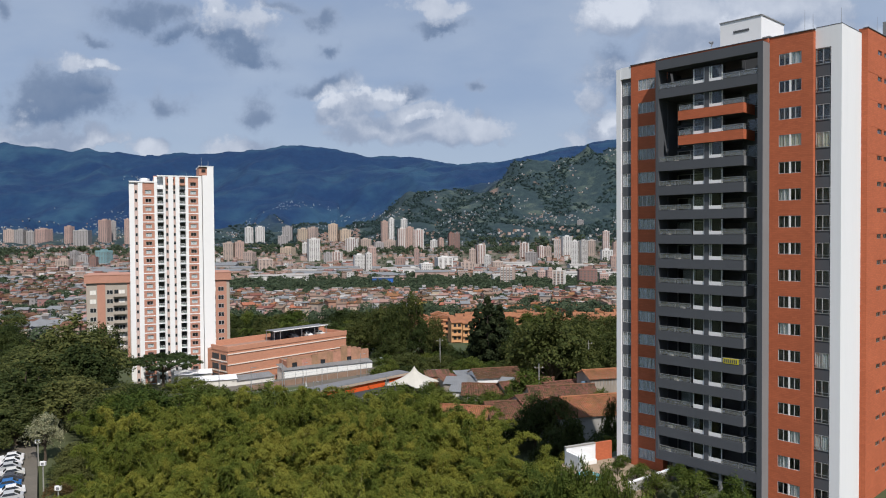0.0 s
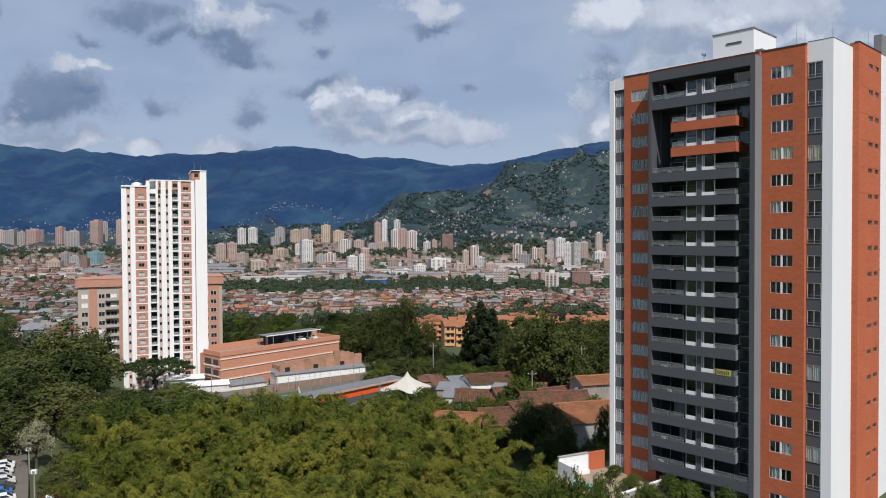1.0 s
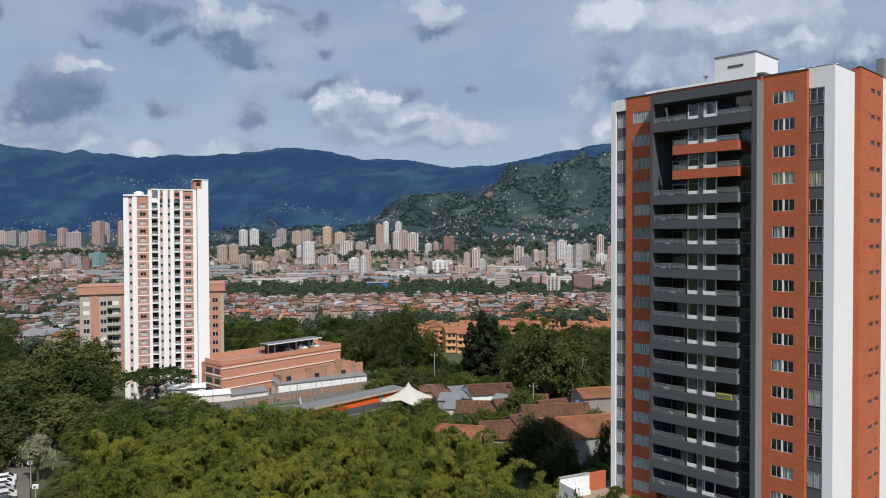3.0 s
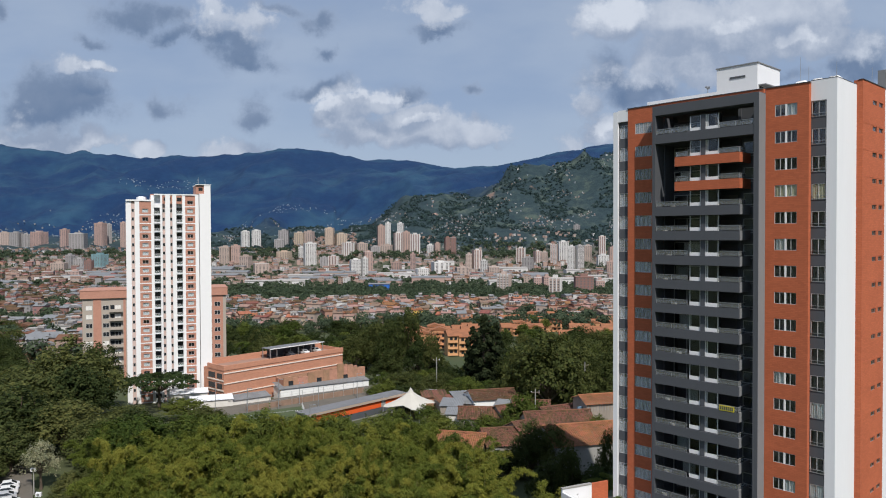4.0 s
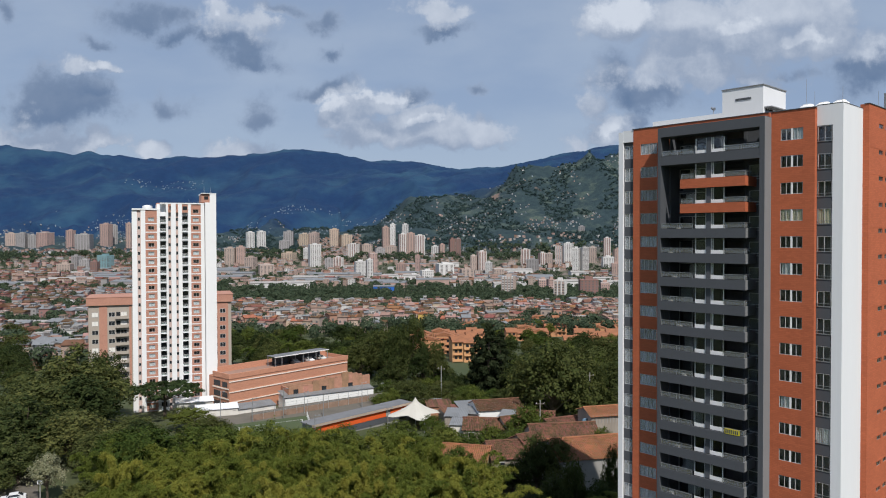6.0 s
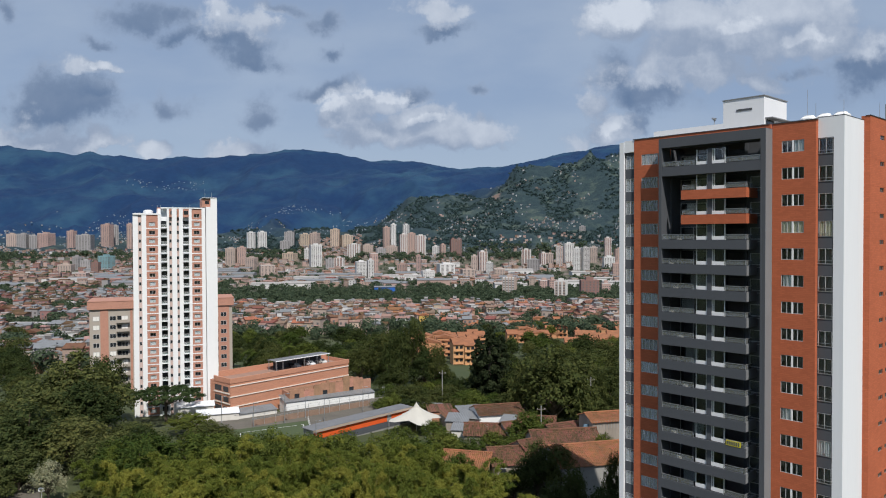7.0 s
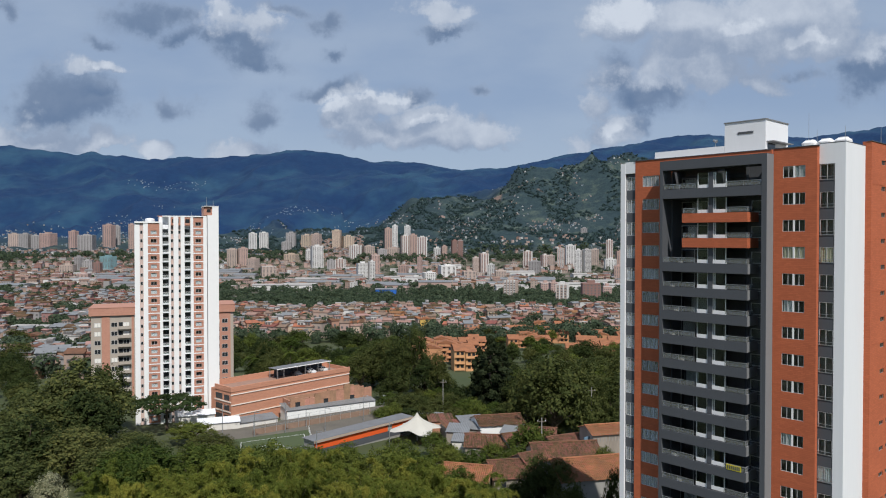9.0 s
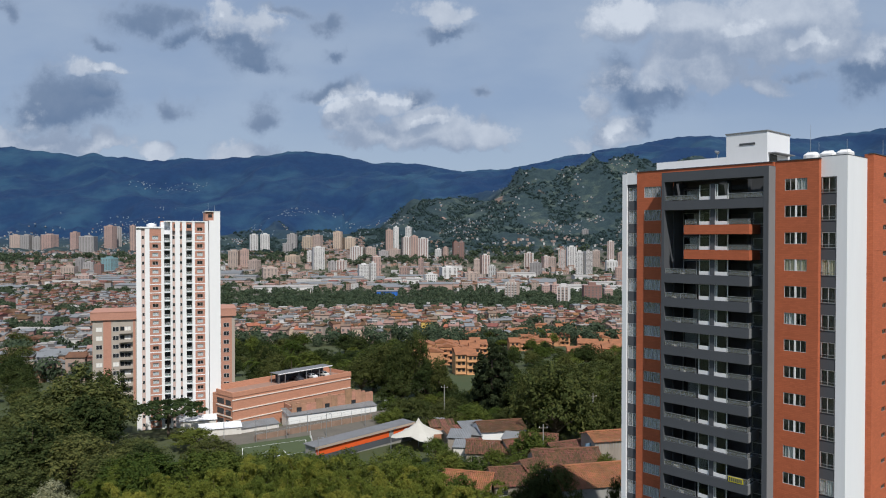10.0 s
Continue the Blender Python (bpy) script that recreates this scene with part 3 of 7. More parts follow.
def brick_tower():
    rng = random.Random(4)
    t = empty("apartment_tower", TOWER, "tall orange brick and dark grey apartment tower with stacked balconies", "building")
    top = 44.9
    # core behind the facades
    for x0, x1, y0 in ((-48.4, -42.7, 1.0), (-42.7, -31.0, 3.0), (-31.0, -24.7, 1.0)):
        part("core_wall", Shape().box(x0, x1, y0, 13.9, -1.5, 44.4), M_INNER, t, "dim rooms behind the facades")
    part("roof_slab", Shape().box(-48.2, -24.75, 0.8, 13.8, 44.42, 44.55), M_CONCRETE, t, "grey concrete roof deck")
    rows = 17
    tops = [WIN_TOP - FLOOR * i for i in range(rows)]

    def column(name, x0, x1, y0, y1, hx0, hx1, h, z0, z1, mat, label):
        return part(name, wall_with_holes(x0, x1, y0, y1, z0, z1, [(hx0, hx1, a - h, a) for a in tops if a - h > z0 + 0.1]), mat, t, label)

    # brick columns with one window a floor
    column("brick_wall", -31.03, -26.95, 0, 0.25, -30.12, -28.02, 1.12, -1.5, top, M_BRICK, "orange brick front")
    part("brick_return", Shape().box(-27.2, -26.95, 0.25, 1.0, -1.5, top), M_BRICK, t)
    column("brick_wall", -46.65, -42.6, 0, 0.25, -45.7, -43.6, 1.2, -1.5, top, M_BRICK, "orange brick front")
    part("brick_return", Shape().box(-42.85, -42.6, 0.25, 1.0, -1.5, top), M_BRICK, t)
    for a, b in ((-46.75, -42.55), (-31.1, -26.85)):
        part("parapet_cap", Shape().box(a, b, -0.06, 0.3, top + 0.002, top + 0.09), M_DARK, t)
    # brick parapet over the grey frame
    part("brick_parapet", Shape().box(-42.598, -31.034, -0.4, -0.05, 44.3, 44.86), M_BRICK, t)
    part("parapet_cap", Shape().box(-42.55, -31.1, -0.46, 0.0, 44.862, 44.93), M_DARK, t)
    # recessed bays with windows over dark panels
    column("bay_wall", -26.95, -25.57, 0.54, 0.72, -26.87, -25.64, 1.5, -1.5, top - 0.5, M_DARK, "dark grey panels between windows")
    column("bay_wall", -48.0, -46.65, 0.25, 0.45, -47.9, -46.75, 1.5, -1.5, top - 0.5, M_DARK, "dark grey panels between windows")
    part("bay_lintel", Shape().box(-26.948, -25.572, 0.503, 1.0, 43.18, 45.12), M_WHITE, t)
    part("bay_lintel", Shape().box(-47.998, -46.652, 0.03, 1.0, 43.55, top - 0.03), M_WHITE, t)
    # white corner pillars
    part("corner_pillar", Shape().box(-25.57, -24.65, 0.5, 5.7, -1.5, 45.12), M_WHITE, t, "white painted corner pillar")
    part("corner_pillar", Shape().box(-48.6, -48.0, 0, 6.0, -1.5, 44.75), M_WHITE, t, "white painted corner pillar")
    part("pillar_cap", Shape().box(-26.93, -24.63, 0.485, 5.69, 45.122, 45.17), M_DARK, t)
    # side wing in brick with pairs of small windows
    side = Shape()
    hz = [a + 0.75 for a in tops]
    for y0, y1, holes in ((5.7, 8.6, False), (8.6, 9.9, True), (9.9, 10.55, False), (10.55, 11.75, True), (11.75, 12.4, False)):
        if not holes:
            side.box(-24.4, -24.1, y0, y1, -1.5, 45.55)
            continue
        z = -1.5
        for a in sorted(hz):
            side.box(-24.4, -24.1, y0, y1, z, a - 0.45)
            z = a
        side.box(-24.4, -24.1, y0, y1, z, 45.55)
    side.box(-24.9, -24.4, 5.7, 6.0, -1.5, 45.55)
    part("side_wall", side, M_BRICK, t, "orange brick side wall")
    part("side_backing", Shape().box(-24.75, -24.6, 6.05, 12.4, -1.5, 45.0), M_INNER, t)
    part("corner_pillar", Shape().box(-24.9, -24.11, 12.403, 15.2, -1.5, 45.4), M_WHITE, t, "white painted corner pillar")
    part("roof_cabin", Shape().box(-24.95, -24.2, 12.9, 14.8, 45.402, 47.6), M_MIDGREY, t, "grey lift cabin on the roof")
    part("back_wall", Shape().box(-48.3, -24.95, 13.92, 14.4, -1.5, 45.2), M_BRICK, t)
    part("parapet_cap", Shape().box(-24.5, -24.04, 5.65, 12.4, 45.552, 45.62), M_DARK, t)
    # projecting soldier courses at each floor on the brick faces
    for a in tops:
        part("course", Shape().box(-24.1, -24.085, 5.72, 12.38, a - 1.75, a - 1.69), M_BRICK, t)

    # windows
    frame_r, pane_r = window_meshes(2.1, 1.12, 4)
    frame_l, pane_l = window_meshes(2.1, 1.2, 4, True)
    frame_s, pane_s = window_meshes(1.23, 1.5, 2)
    frame_m, pane_m = window_meshes(1.15, 1.5, 2, True)
    cur_r, cur_s, cur_half = curtain_mesh(2.0, 1.1, 9), curtain_mesh(1.2, 1.45, 6), curtain_mesh(0.9, 1.1, 5)
    beige_r, beige_s = curtain_mesh(2.0, 1.1, 7, M_CURTAIN_BEIGE), curtain_mesh(1.2, 1.45, 5, M_CURTAIN_BEIGE)
    mull = Shape().box(0, 0.16, -0.05, 0.06, 0, 1.12).mesh("mullion", M_WHITE_BRIGHT)
    g = Shape().grille([0, 0.06, 0.57, 0.63, 1.14, 1.2], [0, 0.05, 0.40, 0.45], -0.03, 0.03, lambda i, j: j != 1 or i % 2 == 0)
    g.v = [(-y, x, z) for x, y, z in g.v]
    side_frame = g.mesh("window_frame", M_FRAME_DARK)
    side_pane = Shape().box(-0.005, 0.005, 0.06, 1.14, 0.05, 0.40).mesh("pane", M_GLASS)

    def window(meshes, x, y, z, extra=(), label=""):
        w = part("window", meshes[0], None, t, label, at=(x, y, z))
        part("pane", meshes[1], None, w)
        for name, me, at in extra:
            part(name, me, None, w, at=at)
        return w

    for i, a in enumerate(tops):
        ex = [("mullion", mull, (0.98, 0, 0))]
        if i == 3:
            ex.append(("curtain", beige_r, (0.05, 0.03, 0)))
        elif i in (0, 14):
            ex.append(("curtain", cur_half, (1.15, 0.06, 0)))
        elif rng.random() < 0.3:
            ex.append(("curtain", cur_half, (0.1 if rng.random() < 0.5 else 1.15, 0.06, 0)))
        window((frame_r, pane_r), -30.12, 0.05, a - 1.12, ex)
        ex = [("curtain", cur_r, (0.05, 0.06, 0))] if rng.random() < 0.85 and i > 3 else ([("curtain", cur_half, (0.05, 0.06, 0))] if i == 0 else [])
        window((frame_l, pane_l), -45.7, 0.05, a - 1.2, ex)
        if a - 1.5 > -1.4:
            ex = [("curtain", beige_s if i == 3 else cur_s, (0.02, 0.03, 0))] if i in (3, 14, 11) else []
            window((frame_s, pane_s), -26.87, 0.57, a - 1.5, ex)
            ex = [("curtain", cur_half, (0.03, 0.06, 0))] if rng.random() < 0.8 else []
            window((frame_m, pane_m), -47.9, 0.28, a - 1.5, ex)
        for y in (8.65, 10.55):
            window((side_frame, side_pane), -24.2, y, a + 0.75 - 0.45)
    # rails across the bay windows
    rail = Shape().box(0, 1.35, -0.05, 0, 0, 0.05).box(0, 1.35, -0.05, 0, 0.28, 0.32).mesh("bay_rail", M_METAL)
    for a in tops[:-1]:
        part("bay_rail", rail, None, t, "pale metal rail", at=(-26.94, 0.53, a - 1.45))

    # dark grey frame round the balconies
    F0, F1, Y = -42.62, -31.03, -1.5
    fr = Shape()
    fr.box(F0, F0 + 0.35, Y, 0.3, 1.5, 44.45).box(F1 - 0.5, F1, Y, 0.02, -1.5, 44.45).box(F0 + 0.35, F1 - 0.5, Y, 0.3, 43.45, 44.45)
    part("balcony_frame", fr, M_DARK, t, "dark grey painted frame round the balconies")
    # right face of the dark frame, in lighter grey for the sun on it
    part("frame_side", Shape().box(F1, F1 + 0.02, Y + 0.03, -0.02, -1.5, 44.4), M_MIDGREY, t)
    part("side_fin", Shape().box(F0 + 0.36, F0 + 0.5, 0.3, 3.0, 1.5, 43.4), M_DARK, t)
    # back wall of the balconies with its doors
    for i in range(16):
        z = 38.78 + FLOOR - FLOOR * i
        part("door_lintel", Shape().box(F0 + 0.5, F1 - 0.05, 2.2, 2.4, z + 1.15, z + 1.62), M_DARK, t)
    part("cross_wall", Shape().box(-37.4, -36.6, 1.2, 2.19, 1.5, 43.45), M_DARK, t)
    part("cross_wall", Shape().box(-34.2, -33.9, 0.9, 2.19, 1.5, 43.45), M_DARK, t)
    part("recess_wall", Shape().box(-33.89, F1 - 0.05, 1.0, 1.2, 1.5, 43.45), M_DARK, t)
    part("lobby_soffit", Shape().box(F0, F1 - 0.5, Y + 0.05, 3.0, 1.32, 1.46), M_MIDGREY, t)

    door_frame, door_pane = Shape(), Shape().box(0.05, 4.6, 0, 0.012, 0.05, 2.1)
    for k in range(4):
        door_frame.box(k * 1.52, k * 1.52 + 0.07, -0.03, 0.04, 0, 2.15)
    door_frame.box(0, 4.63, -0.03, 0.04, 2.1, 2.16)
    door_frame, door_pane = door_frame.mesh("sliding_door", M_FRAME), door_pane.mesh("pane", M_GLASS)
    # window unit with a white panel below it
    unit_l = Shape().box(0, 1.25, -0.06, 0.1, 0, 0.38).box(0, 0.05, -0.05, 0.08, 0.38, 1.6).box(1.16, 1.25, -0.05, 0.08, 0.38, 1.6).mesh("window_unit", M_WHITE_BRIGHT)
    unit_r = Shape().box(0, 1.4, -0.06, 0.1, 0, 0.38).box(0, 0.07, -0.05, 0.08, 0.38, 1.6).box(0.19, 0.26, -0.05, 0.08, 0.38, 1.6).box(1.34, 1.4, -0.05, 0.08, 0.38, 1.6).mesh("window_unit", M_WHITE_BRIGHT)
    upane_l, upane_r = Shape().box(0.05, 1.16, 0, 0.012, 0.38, 1.6).mesh("pane", M_GLASS), Shape().box(0.26, 1.34, 0, 0.012, 0.38, 1.6).mesh("pane", M_GLASS)
    back_win = Shape().box(0, 1.3, -0.05, 0.05, 0.36, 0.44).box(0, 1.3, -0.05, 0.05, 1.5, 1.56).box(0, 0.06, -0.05, 0.05, 0.44, 1.5).box(1.24, 1.3, -0.05, 0.05, 0.44, 1.5).box(0, 1.3, -0.1, -0.05, 0.12, 0.17).mesh("window_frame", M_METAL)
    back_pane = Shape().box(0.06, 1.24, 0, 0.012, 0.44, 1.5).mesh("pane", M_GLASS)

    def railing(x0, x1, end):
        w = x1 - x0
        g = Shape().box(0, w, 0.03, 0.042, 0.06, 0.5)
        r = Shape().box(0, w, 0.0, 0.06, 0.5, 0.55)
        n = max(1, round(w / 2.2))
        for k in range(n + 1):
            x = k * (w - 0.04) / n
            r.box(x, x + 0.04, 0.01, 0.05, 0, 0.5)
        if end:
            g.box(w - 0.042, w - 0.03, 0.06, 1.4, 0.06, 0.5)
            r.box(w - 0.06, w, 0.06, 1.4, 0.5, 0.55)
        return g, r

    for i in range(16):
        z = 38.78 + FLOOR - FLOOR * i          # top of the fascia
        wide = i in (0, 15)
        clay = i in (1, 2)
        x0 = -39.96 if clay else F0 + 0.352
        x1 = F1 - 0.502 if wide else -32.91
        mat = M_BRICK if clay else M_DARK
        b = part("balcony", Shape().box(x0, x1, Y + (0.0 if not wide else 0.02), Y + 0.16, z - 0.98, z), mat, t,
                 "orange brick balcony front" if clay else "dark grey balcony front")
        part("slab", Shape().box(x0 + 0.02, x1 - 0.02, Y + 0.17, 2.2, z - 0.97, z - 0.78), M_DARK, b)
        if not wide:
            # grey balcony ends are lighter than their fronts to look sunlit
            part("end_wall", Shape().box(x1 - 0.16, x1, Y + 0.162, 0.99, z - 0.98, z), M_BRICK if clay else M_MIDGREY, b)
        # glass railings, either side of the window units
        for a, c, end in ((x0 + 0.1, -38.5, False), (-35.2, x1 - 0.05, not wide)):
            g, r = railing(a, c, end)
            ro = part("railing", r, M_METAL, b, "glass and metal railing", at=(a, Y + 0.05, z))
            part("glass_panel", g, M_RAIL_GLASS, ro)
        u = part("window_unit", unit_l, None, b, "white framed window with white panel", at=(-38.43, Y + 0.45, z - 0.02))
        part("pane", upane_l, None, u)
        u = part("window_unit", unit_r, None, b, "white framed window with white panel", at=(-36.69, Y + 0.45, z - 0.02))
        part("pane", upane_r, None, u)
        part("pier", Shape().box(-37.17, -36.7, Y + 0.3, 1.2, z + 0.0, z + 1.62), M_DARK, b)
        d = part("sliding_door", door_frame, None, b, at=(F0 + 0.6, 2.1, z - 0.78))
        part("pane", door_pane, None, d)
        if rng.random() < 0.55:
            part("curtain", curtain_mesh(rng.choice((1.2, 1.5, 2.6)), 2.0, 8), None, d, "pale curtain", at=(rng.uniform(0.1, 1.8), 0.06, 0.05))
        if not wide or i == 15:
            w = part("window", back_win, None, t, at=(-33.6, 0.93, z - 0.35))
            part("pane", back_pane, None, w)
        # chairs and planters kept behind the railings
        if not clay and rng.random() < 0.5:
            x = rng.uniform(-41.5, -39.6)
            part("planter", Shape().prism([(x + 0.3 * math.cos(k), Y + 0.55 + 0.3 * math.sin(k)) for k in (0, 1.05, 2.1, 3.14, 4.19, 5.24)], z - 0.78, z + 0.12), M_CONCRETE, b)
    # sign on a railing
    z = 38.78 - FLOOR * 10
    s = part("banner", Shape().box(-34.9, -33.35, Y - 0.03, Y - 0.005, z - 0.02, z + 0.52), material("yellow_banner", (0.62, 0.55, 0.03), (0.55, 0.48, 0.02), rough=0.7), t, "yellow banner with dark lettering")
    bars = Shape()
    for k in range(7):
        bars.box(-34.82 + k * 0.2, -34.69 + k * 0.2, Y - 0.045, Y - 0.032, z + 0.06, z + 0.44)
    part("lettering", bars, M_DARK, s)

    # roof: stair house, low wall, tanks, aerial
    sh = part("stair_house", Shape().box(-38.4, -33.9, 4.67, 10.3, 44.4, 48.7), M_WHITE, t, "white roof stair house")
    part("roof_edge", Shape().box(-38.48, -33.82, 4.6, 10.38, 48.702, 48.82), M_MIDGREY, sh)
    part("vent", Shape().box(-36.9, -35.2, 4.62, 4.668, 47.4, 47.62), M_DARK, sh, "slatted vent")
    part("roof_wall", Shape().box(-47.0, -38.42, 4.67, 4.95, 44.4, 46.3), M_WHITE, t, "white low roof wall")
    for x in (-29.5, -27.95, -26.4):
        n = 16
        tank = Shape()
        ring = [(math.copysign(abs(math.cos(2 * math.pi * (k + 0.5) / n)) ** 0.5, math.cos(2 * math.pi * (k + 0.5) / n)), math.copysign(abs(math.sin(2 * math.pi * (k + 0.5) / n)) ** 0.5, math.sin(2 * math.pi * (k + 0.5) / n))) for k in range(n)]
        levels = ((0.66, 44.56), (0.72, 45.75), (0.66, 45.86), (0.45, 46.0), (0.44, 46.08))
        tank.add([(x + r * c, 5 + r * s_, z) for r, z in levels for c, s_ in ring],
                 [(i * n + k, i * n + (k + 1) % n, (i + 1) * n + (k + 1) % n, (i + 1) * n + k) for i in range(len(levels) - 1) for k in range(n)] + [tuple(range((len(levels) - 1) * n, len(levels) * n))])
        part("water_tank", tank, M_WHITE_BRIGHT, t, "white plastic water tank")
    part("awning", Shape().box(-33.9, -33.1, 4.9, 9.8, 46.35, 46.45), M_MIDGREY, sh, "thin grey awning")
    part("doorway", Shape().box(-33.898, -33.86, 5.2, 7.0, 44.6, 46.3), M_DARKGLASS, sh)
    ant = Shape().tube([(-39.5, 4.8, 46.3), (-39.5, 4.8, 46.9)], [0.04, 0.04]).tube([(-39.75, 4.8, 47.05), (-39.35, 4.75, 46.85)], [0.10, 0.2], 8)
    part("dish_aerial", ant, M_METAL, t)
    for x, y, z, h in ((-31.2, 9.0, 44.5, 5.0), (-27.1, 0.3, 44.95, 1.5), (-24.3, 9, 45.6, 1.6), (-24.75, 0.6, 45.19, 1.4)):
        part("lightning_rod", Shape().tube([(x, y, z), (x, y, z + h)], [0.025, 0.015], 5), M_METAL, t)
    # ground floor
    gf = Shape()
    for x in (-40.5, -38.0, -35.4, -33.0, -31.3):
        gf.box(x - 0.15, x + 0.15, -1.2, -0.9, -1.5, 1.32)
    part("column", gf, M_MIDGREY, t)
    lob = Shape().box(-42.3, -31.6, 0.4, 0.42, -1.2, 1.3)
    part("lobby_glass", lob, M_GLASS, t)
    part("lobby_frame", Shape().box(-42.3, -31.6, 0.3, 0.4, -0.1, 0.0).box(-39.4, -39.3, 0.3, 0.4, -1.2, -0.1).box(-36.4, -36.3, 0.3, 0.4, -1.2, -0.1), M_FRAME, t)
    return t


brick_tower()


# ---- the white tower and the beige block behind it ----
LT_TURN = 23.0


def white_tower():
    """Front parts run along local x from 0 (west end) to 24; y goes into the building."""
    t = empty("white_tower", pose(-82.6, 191.2, 0, 0, 0, LT_TURN) @ Matrix.Diagonal((0.88, 1, 1, 1)), "slender white and pink brick apartment tower", "building")
    W, fl, base = 24.2, 2.27, -14.5
    # columns: (name, x0, x1, y, top, material)
    part("core_wall", Shape().box(0.3, 23.9, 1.3, 15, base, 39.4), M_WHITE, t, "white rendered wall")
    part("core_wall", Shape().box(7.0, 20.5, 1.4, 13, 39.4, 41.6), M_WHITE, t)
    part("end_pillar", Shape().box(0, 1.45, 0.1, 1.3, base, 39.9), M_WHITE_BRIGHT, t)
    part("slit_strip", Shape().box(1.452, 2.45, 0.25, 1.3, base, 39.9), M_PALEPINK, t)
    part("inner_pillar", Shape().box(2.452, 3.75, -0.15, 1.3, base, 39.9), M_WHITE_BRIGHT, t)
    part("pilaster", Shape().box(7.0, 7.85, -0.25, 1.3, base, 39.9), M_WHITE_BRIGHT, t)
    for x0, x1, y in ((9.6, 10.2, -0.3), (11.0, 12.4, -0.3), (13.05, 14.2, -0.3), (15.9, 16.75, -0.25), (19.65, 20.7, -0.3)):
        part("pilaster", Shape().box(x0, x1, y, 1.4, base, 41.6), M_WHITE_BRIGHT, t)
    for x0, x1 in ((10.202, 10.998), (12.402, 13.048)):
        part("slit_strip", Shape().box(x0, x1, 0.7, 1.28, base, 39.3), M_PALEPINK, t)
    part("cornice", Shape().box(7.86, 20.72, -0.32, 1.4, 41.602, 41.9), M_WHITE_BRIGHT, t)
    part("cornice", Shape().box(0, 7.84, -0.27, 1.4, 39.902, 40.3), M_WHITE_BRIGHT, t)
    part("stair_core", Shape().box(20.9, 24.2, -0.6, 9, base, 42.1), M_WHITE_BRIGHT, t, "windowless white stair tower")
    part("stair_head", Shape().box(22.3, 24.2, -0.6, 9, 42.1, 44.5), M_WHITE_BRIGHT, t)
    room = part("stair_room", Shape().box(19.9, 22.29, -0.2, 8, 42.102, 44.3), M_BRICK_LT, t, "pink brick room on the roof")
    part("room_window", Shape().box(20.7, 21.9, -0.25, -0.202, 42.9, 43.8), M_DARKGLASS, room)
    part("roof_edge", Shape().box(19.8, 24.3, -0.7, 9.1, 44.502, 44.66), M_WHITE_BRIGHT, t)
    part("roof_house", Shape().box(6.9, 7.9, 2.0, 5.0, 40.0, 41.9), M_BRICK_LT, t)
    for x, h in ((21.0, 2.6), (23.0, 1.8), (16.5, 1.4), (2.0, 1.2)):
        part("aerial", Shape().tube([(x, 3, 44.6 if x > 19 else 41.6 if x > 8 else 39.4), (x, 3, (44.6 if x > 19 else 41.6 if x > 8 else 39.4) + h)], [0.06, 0.03], 5), M_METAL, t)
    tank = Shape().tube([(4.4, 3.2, 39.4), (4.4, 3.2, 41.0), (4.4, 3.2, 41.3)], [1.45, 1.45, 0.6], 16)
    part("water_tank", tank, M_WHITE, t, "pale roof water tank")
    win_f = Shape().grille([0, 0.07, 0.82, 0.9, 1.63, 1.7], [0, 0.07, 0.93, 1.0], -0.04, 0.04, lambda i, j: j != 1 or i % 2 == 0).mesh("window_frame", M_FRAME)
    win_p = Shape().box(0.07, 1.63, -0.006, 0.006, 0.07, 0.93).mesh("pane", M_GLASS)
    blind = Shape().box(0.07, 1.63, 0.06, 0.08, 0.05, 0.95).mesh("blind", M_WHITE_BRIGHT)
    slit_f = Shape().grille([0, 0.06, 0.64, 0.7], [0, 0.06, 0.84, 0.9], -0.04, 0.02, lambda i, j: j != 1 or i != 1).mesh("window_frame", M_FRAME)
    slit_p = Shape().box(0.06, 0.64, -0.02, -0.008, 0.06, 0.84).mesh("pane", M_DARKGLASS)
    rng = random.Random(8)
    n = 23
    for col, (x0, x1, top) in enumerate(((3.752, 6.998, 39.9), (16.752, 19.648, 41.6))):
        holes = [((x0 + x1) / 2 - 0.85, (x0 + x1) / 2 + 0.85, 36.9 - fl * i, 37.9 - fl * i) for i in range(-1 if col else 0, n)]
        part("brick_bay", wall_with_holes(x0, x1, -0.05, 0.3, base, top - 0.02, holes), M_BRICK_LT, t, "pink brick panel")
        part("bay_backing", Shape().box(x0 + 0.02, x1 - 0.02, 0.9, 1.28, base, top - 0.1), M_INNER, t)
        for h in holes:
            part("band", Shape().box(x0 + 0.01, x1 - 0.01, -0.1, -0.048, h[2] - 0.75, h[2] - 0.5), M_WHITE_BRIGHT, t)
            w = part("window", win_f, None, t, at=(h[0], 0.1, h[2]))
            part("pane", win_p, None, w)
            if rng.random() < 0.5:
                part("blind", blind, None, w, "pale roller blind")
    part("brick_crown", Shape().box(10.21, 13.04, -0.2, 0.5, 39.3, 41.5), M_BRICK_LT, t)
    part("brick_crown", Shape().box(14.21, 15.89, -0.2, 0.5, 39.3, 41.5), M_BRICK_LT, t)
    for x, w in ((10.6, 2.0), (14.4, 1.3)):
        part("crown_window", Shape().box(x, x + w, -0.25, -0.202, 40.0, 41.0), M_DARKGLASS, t)
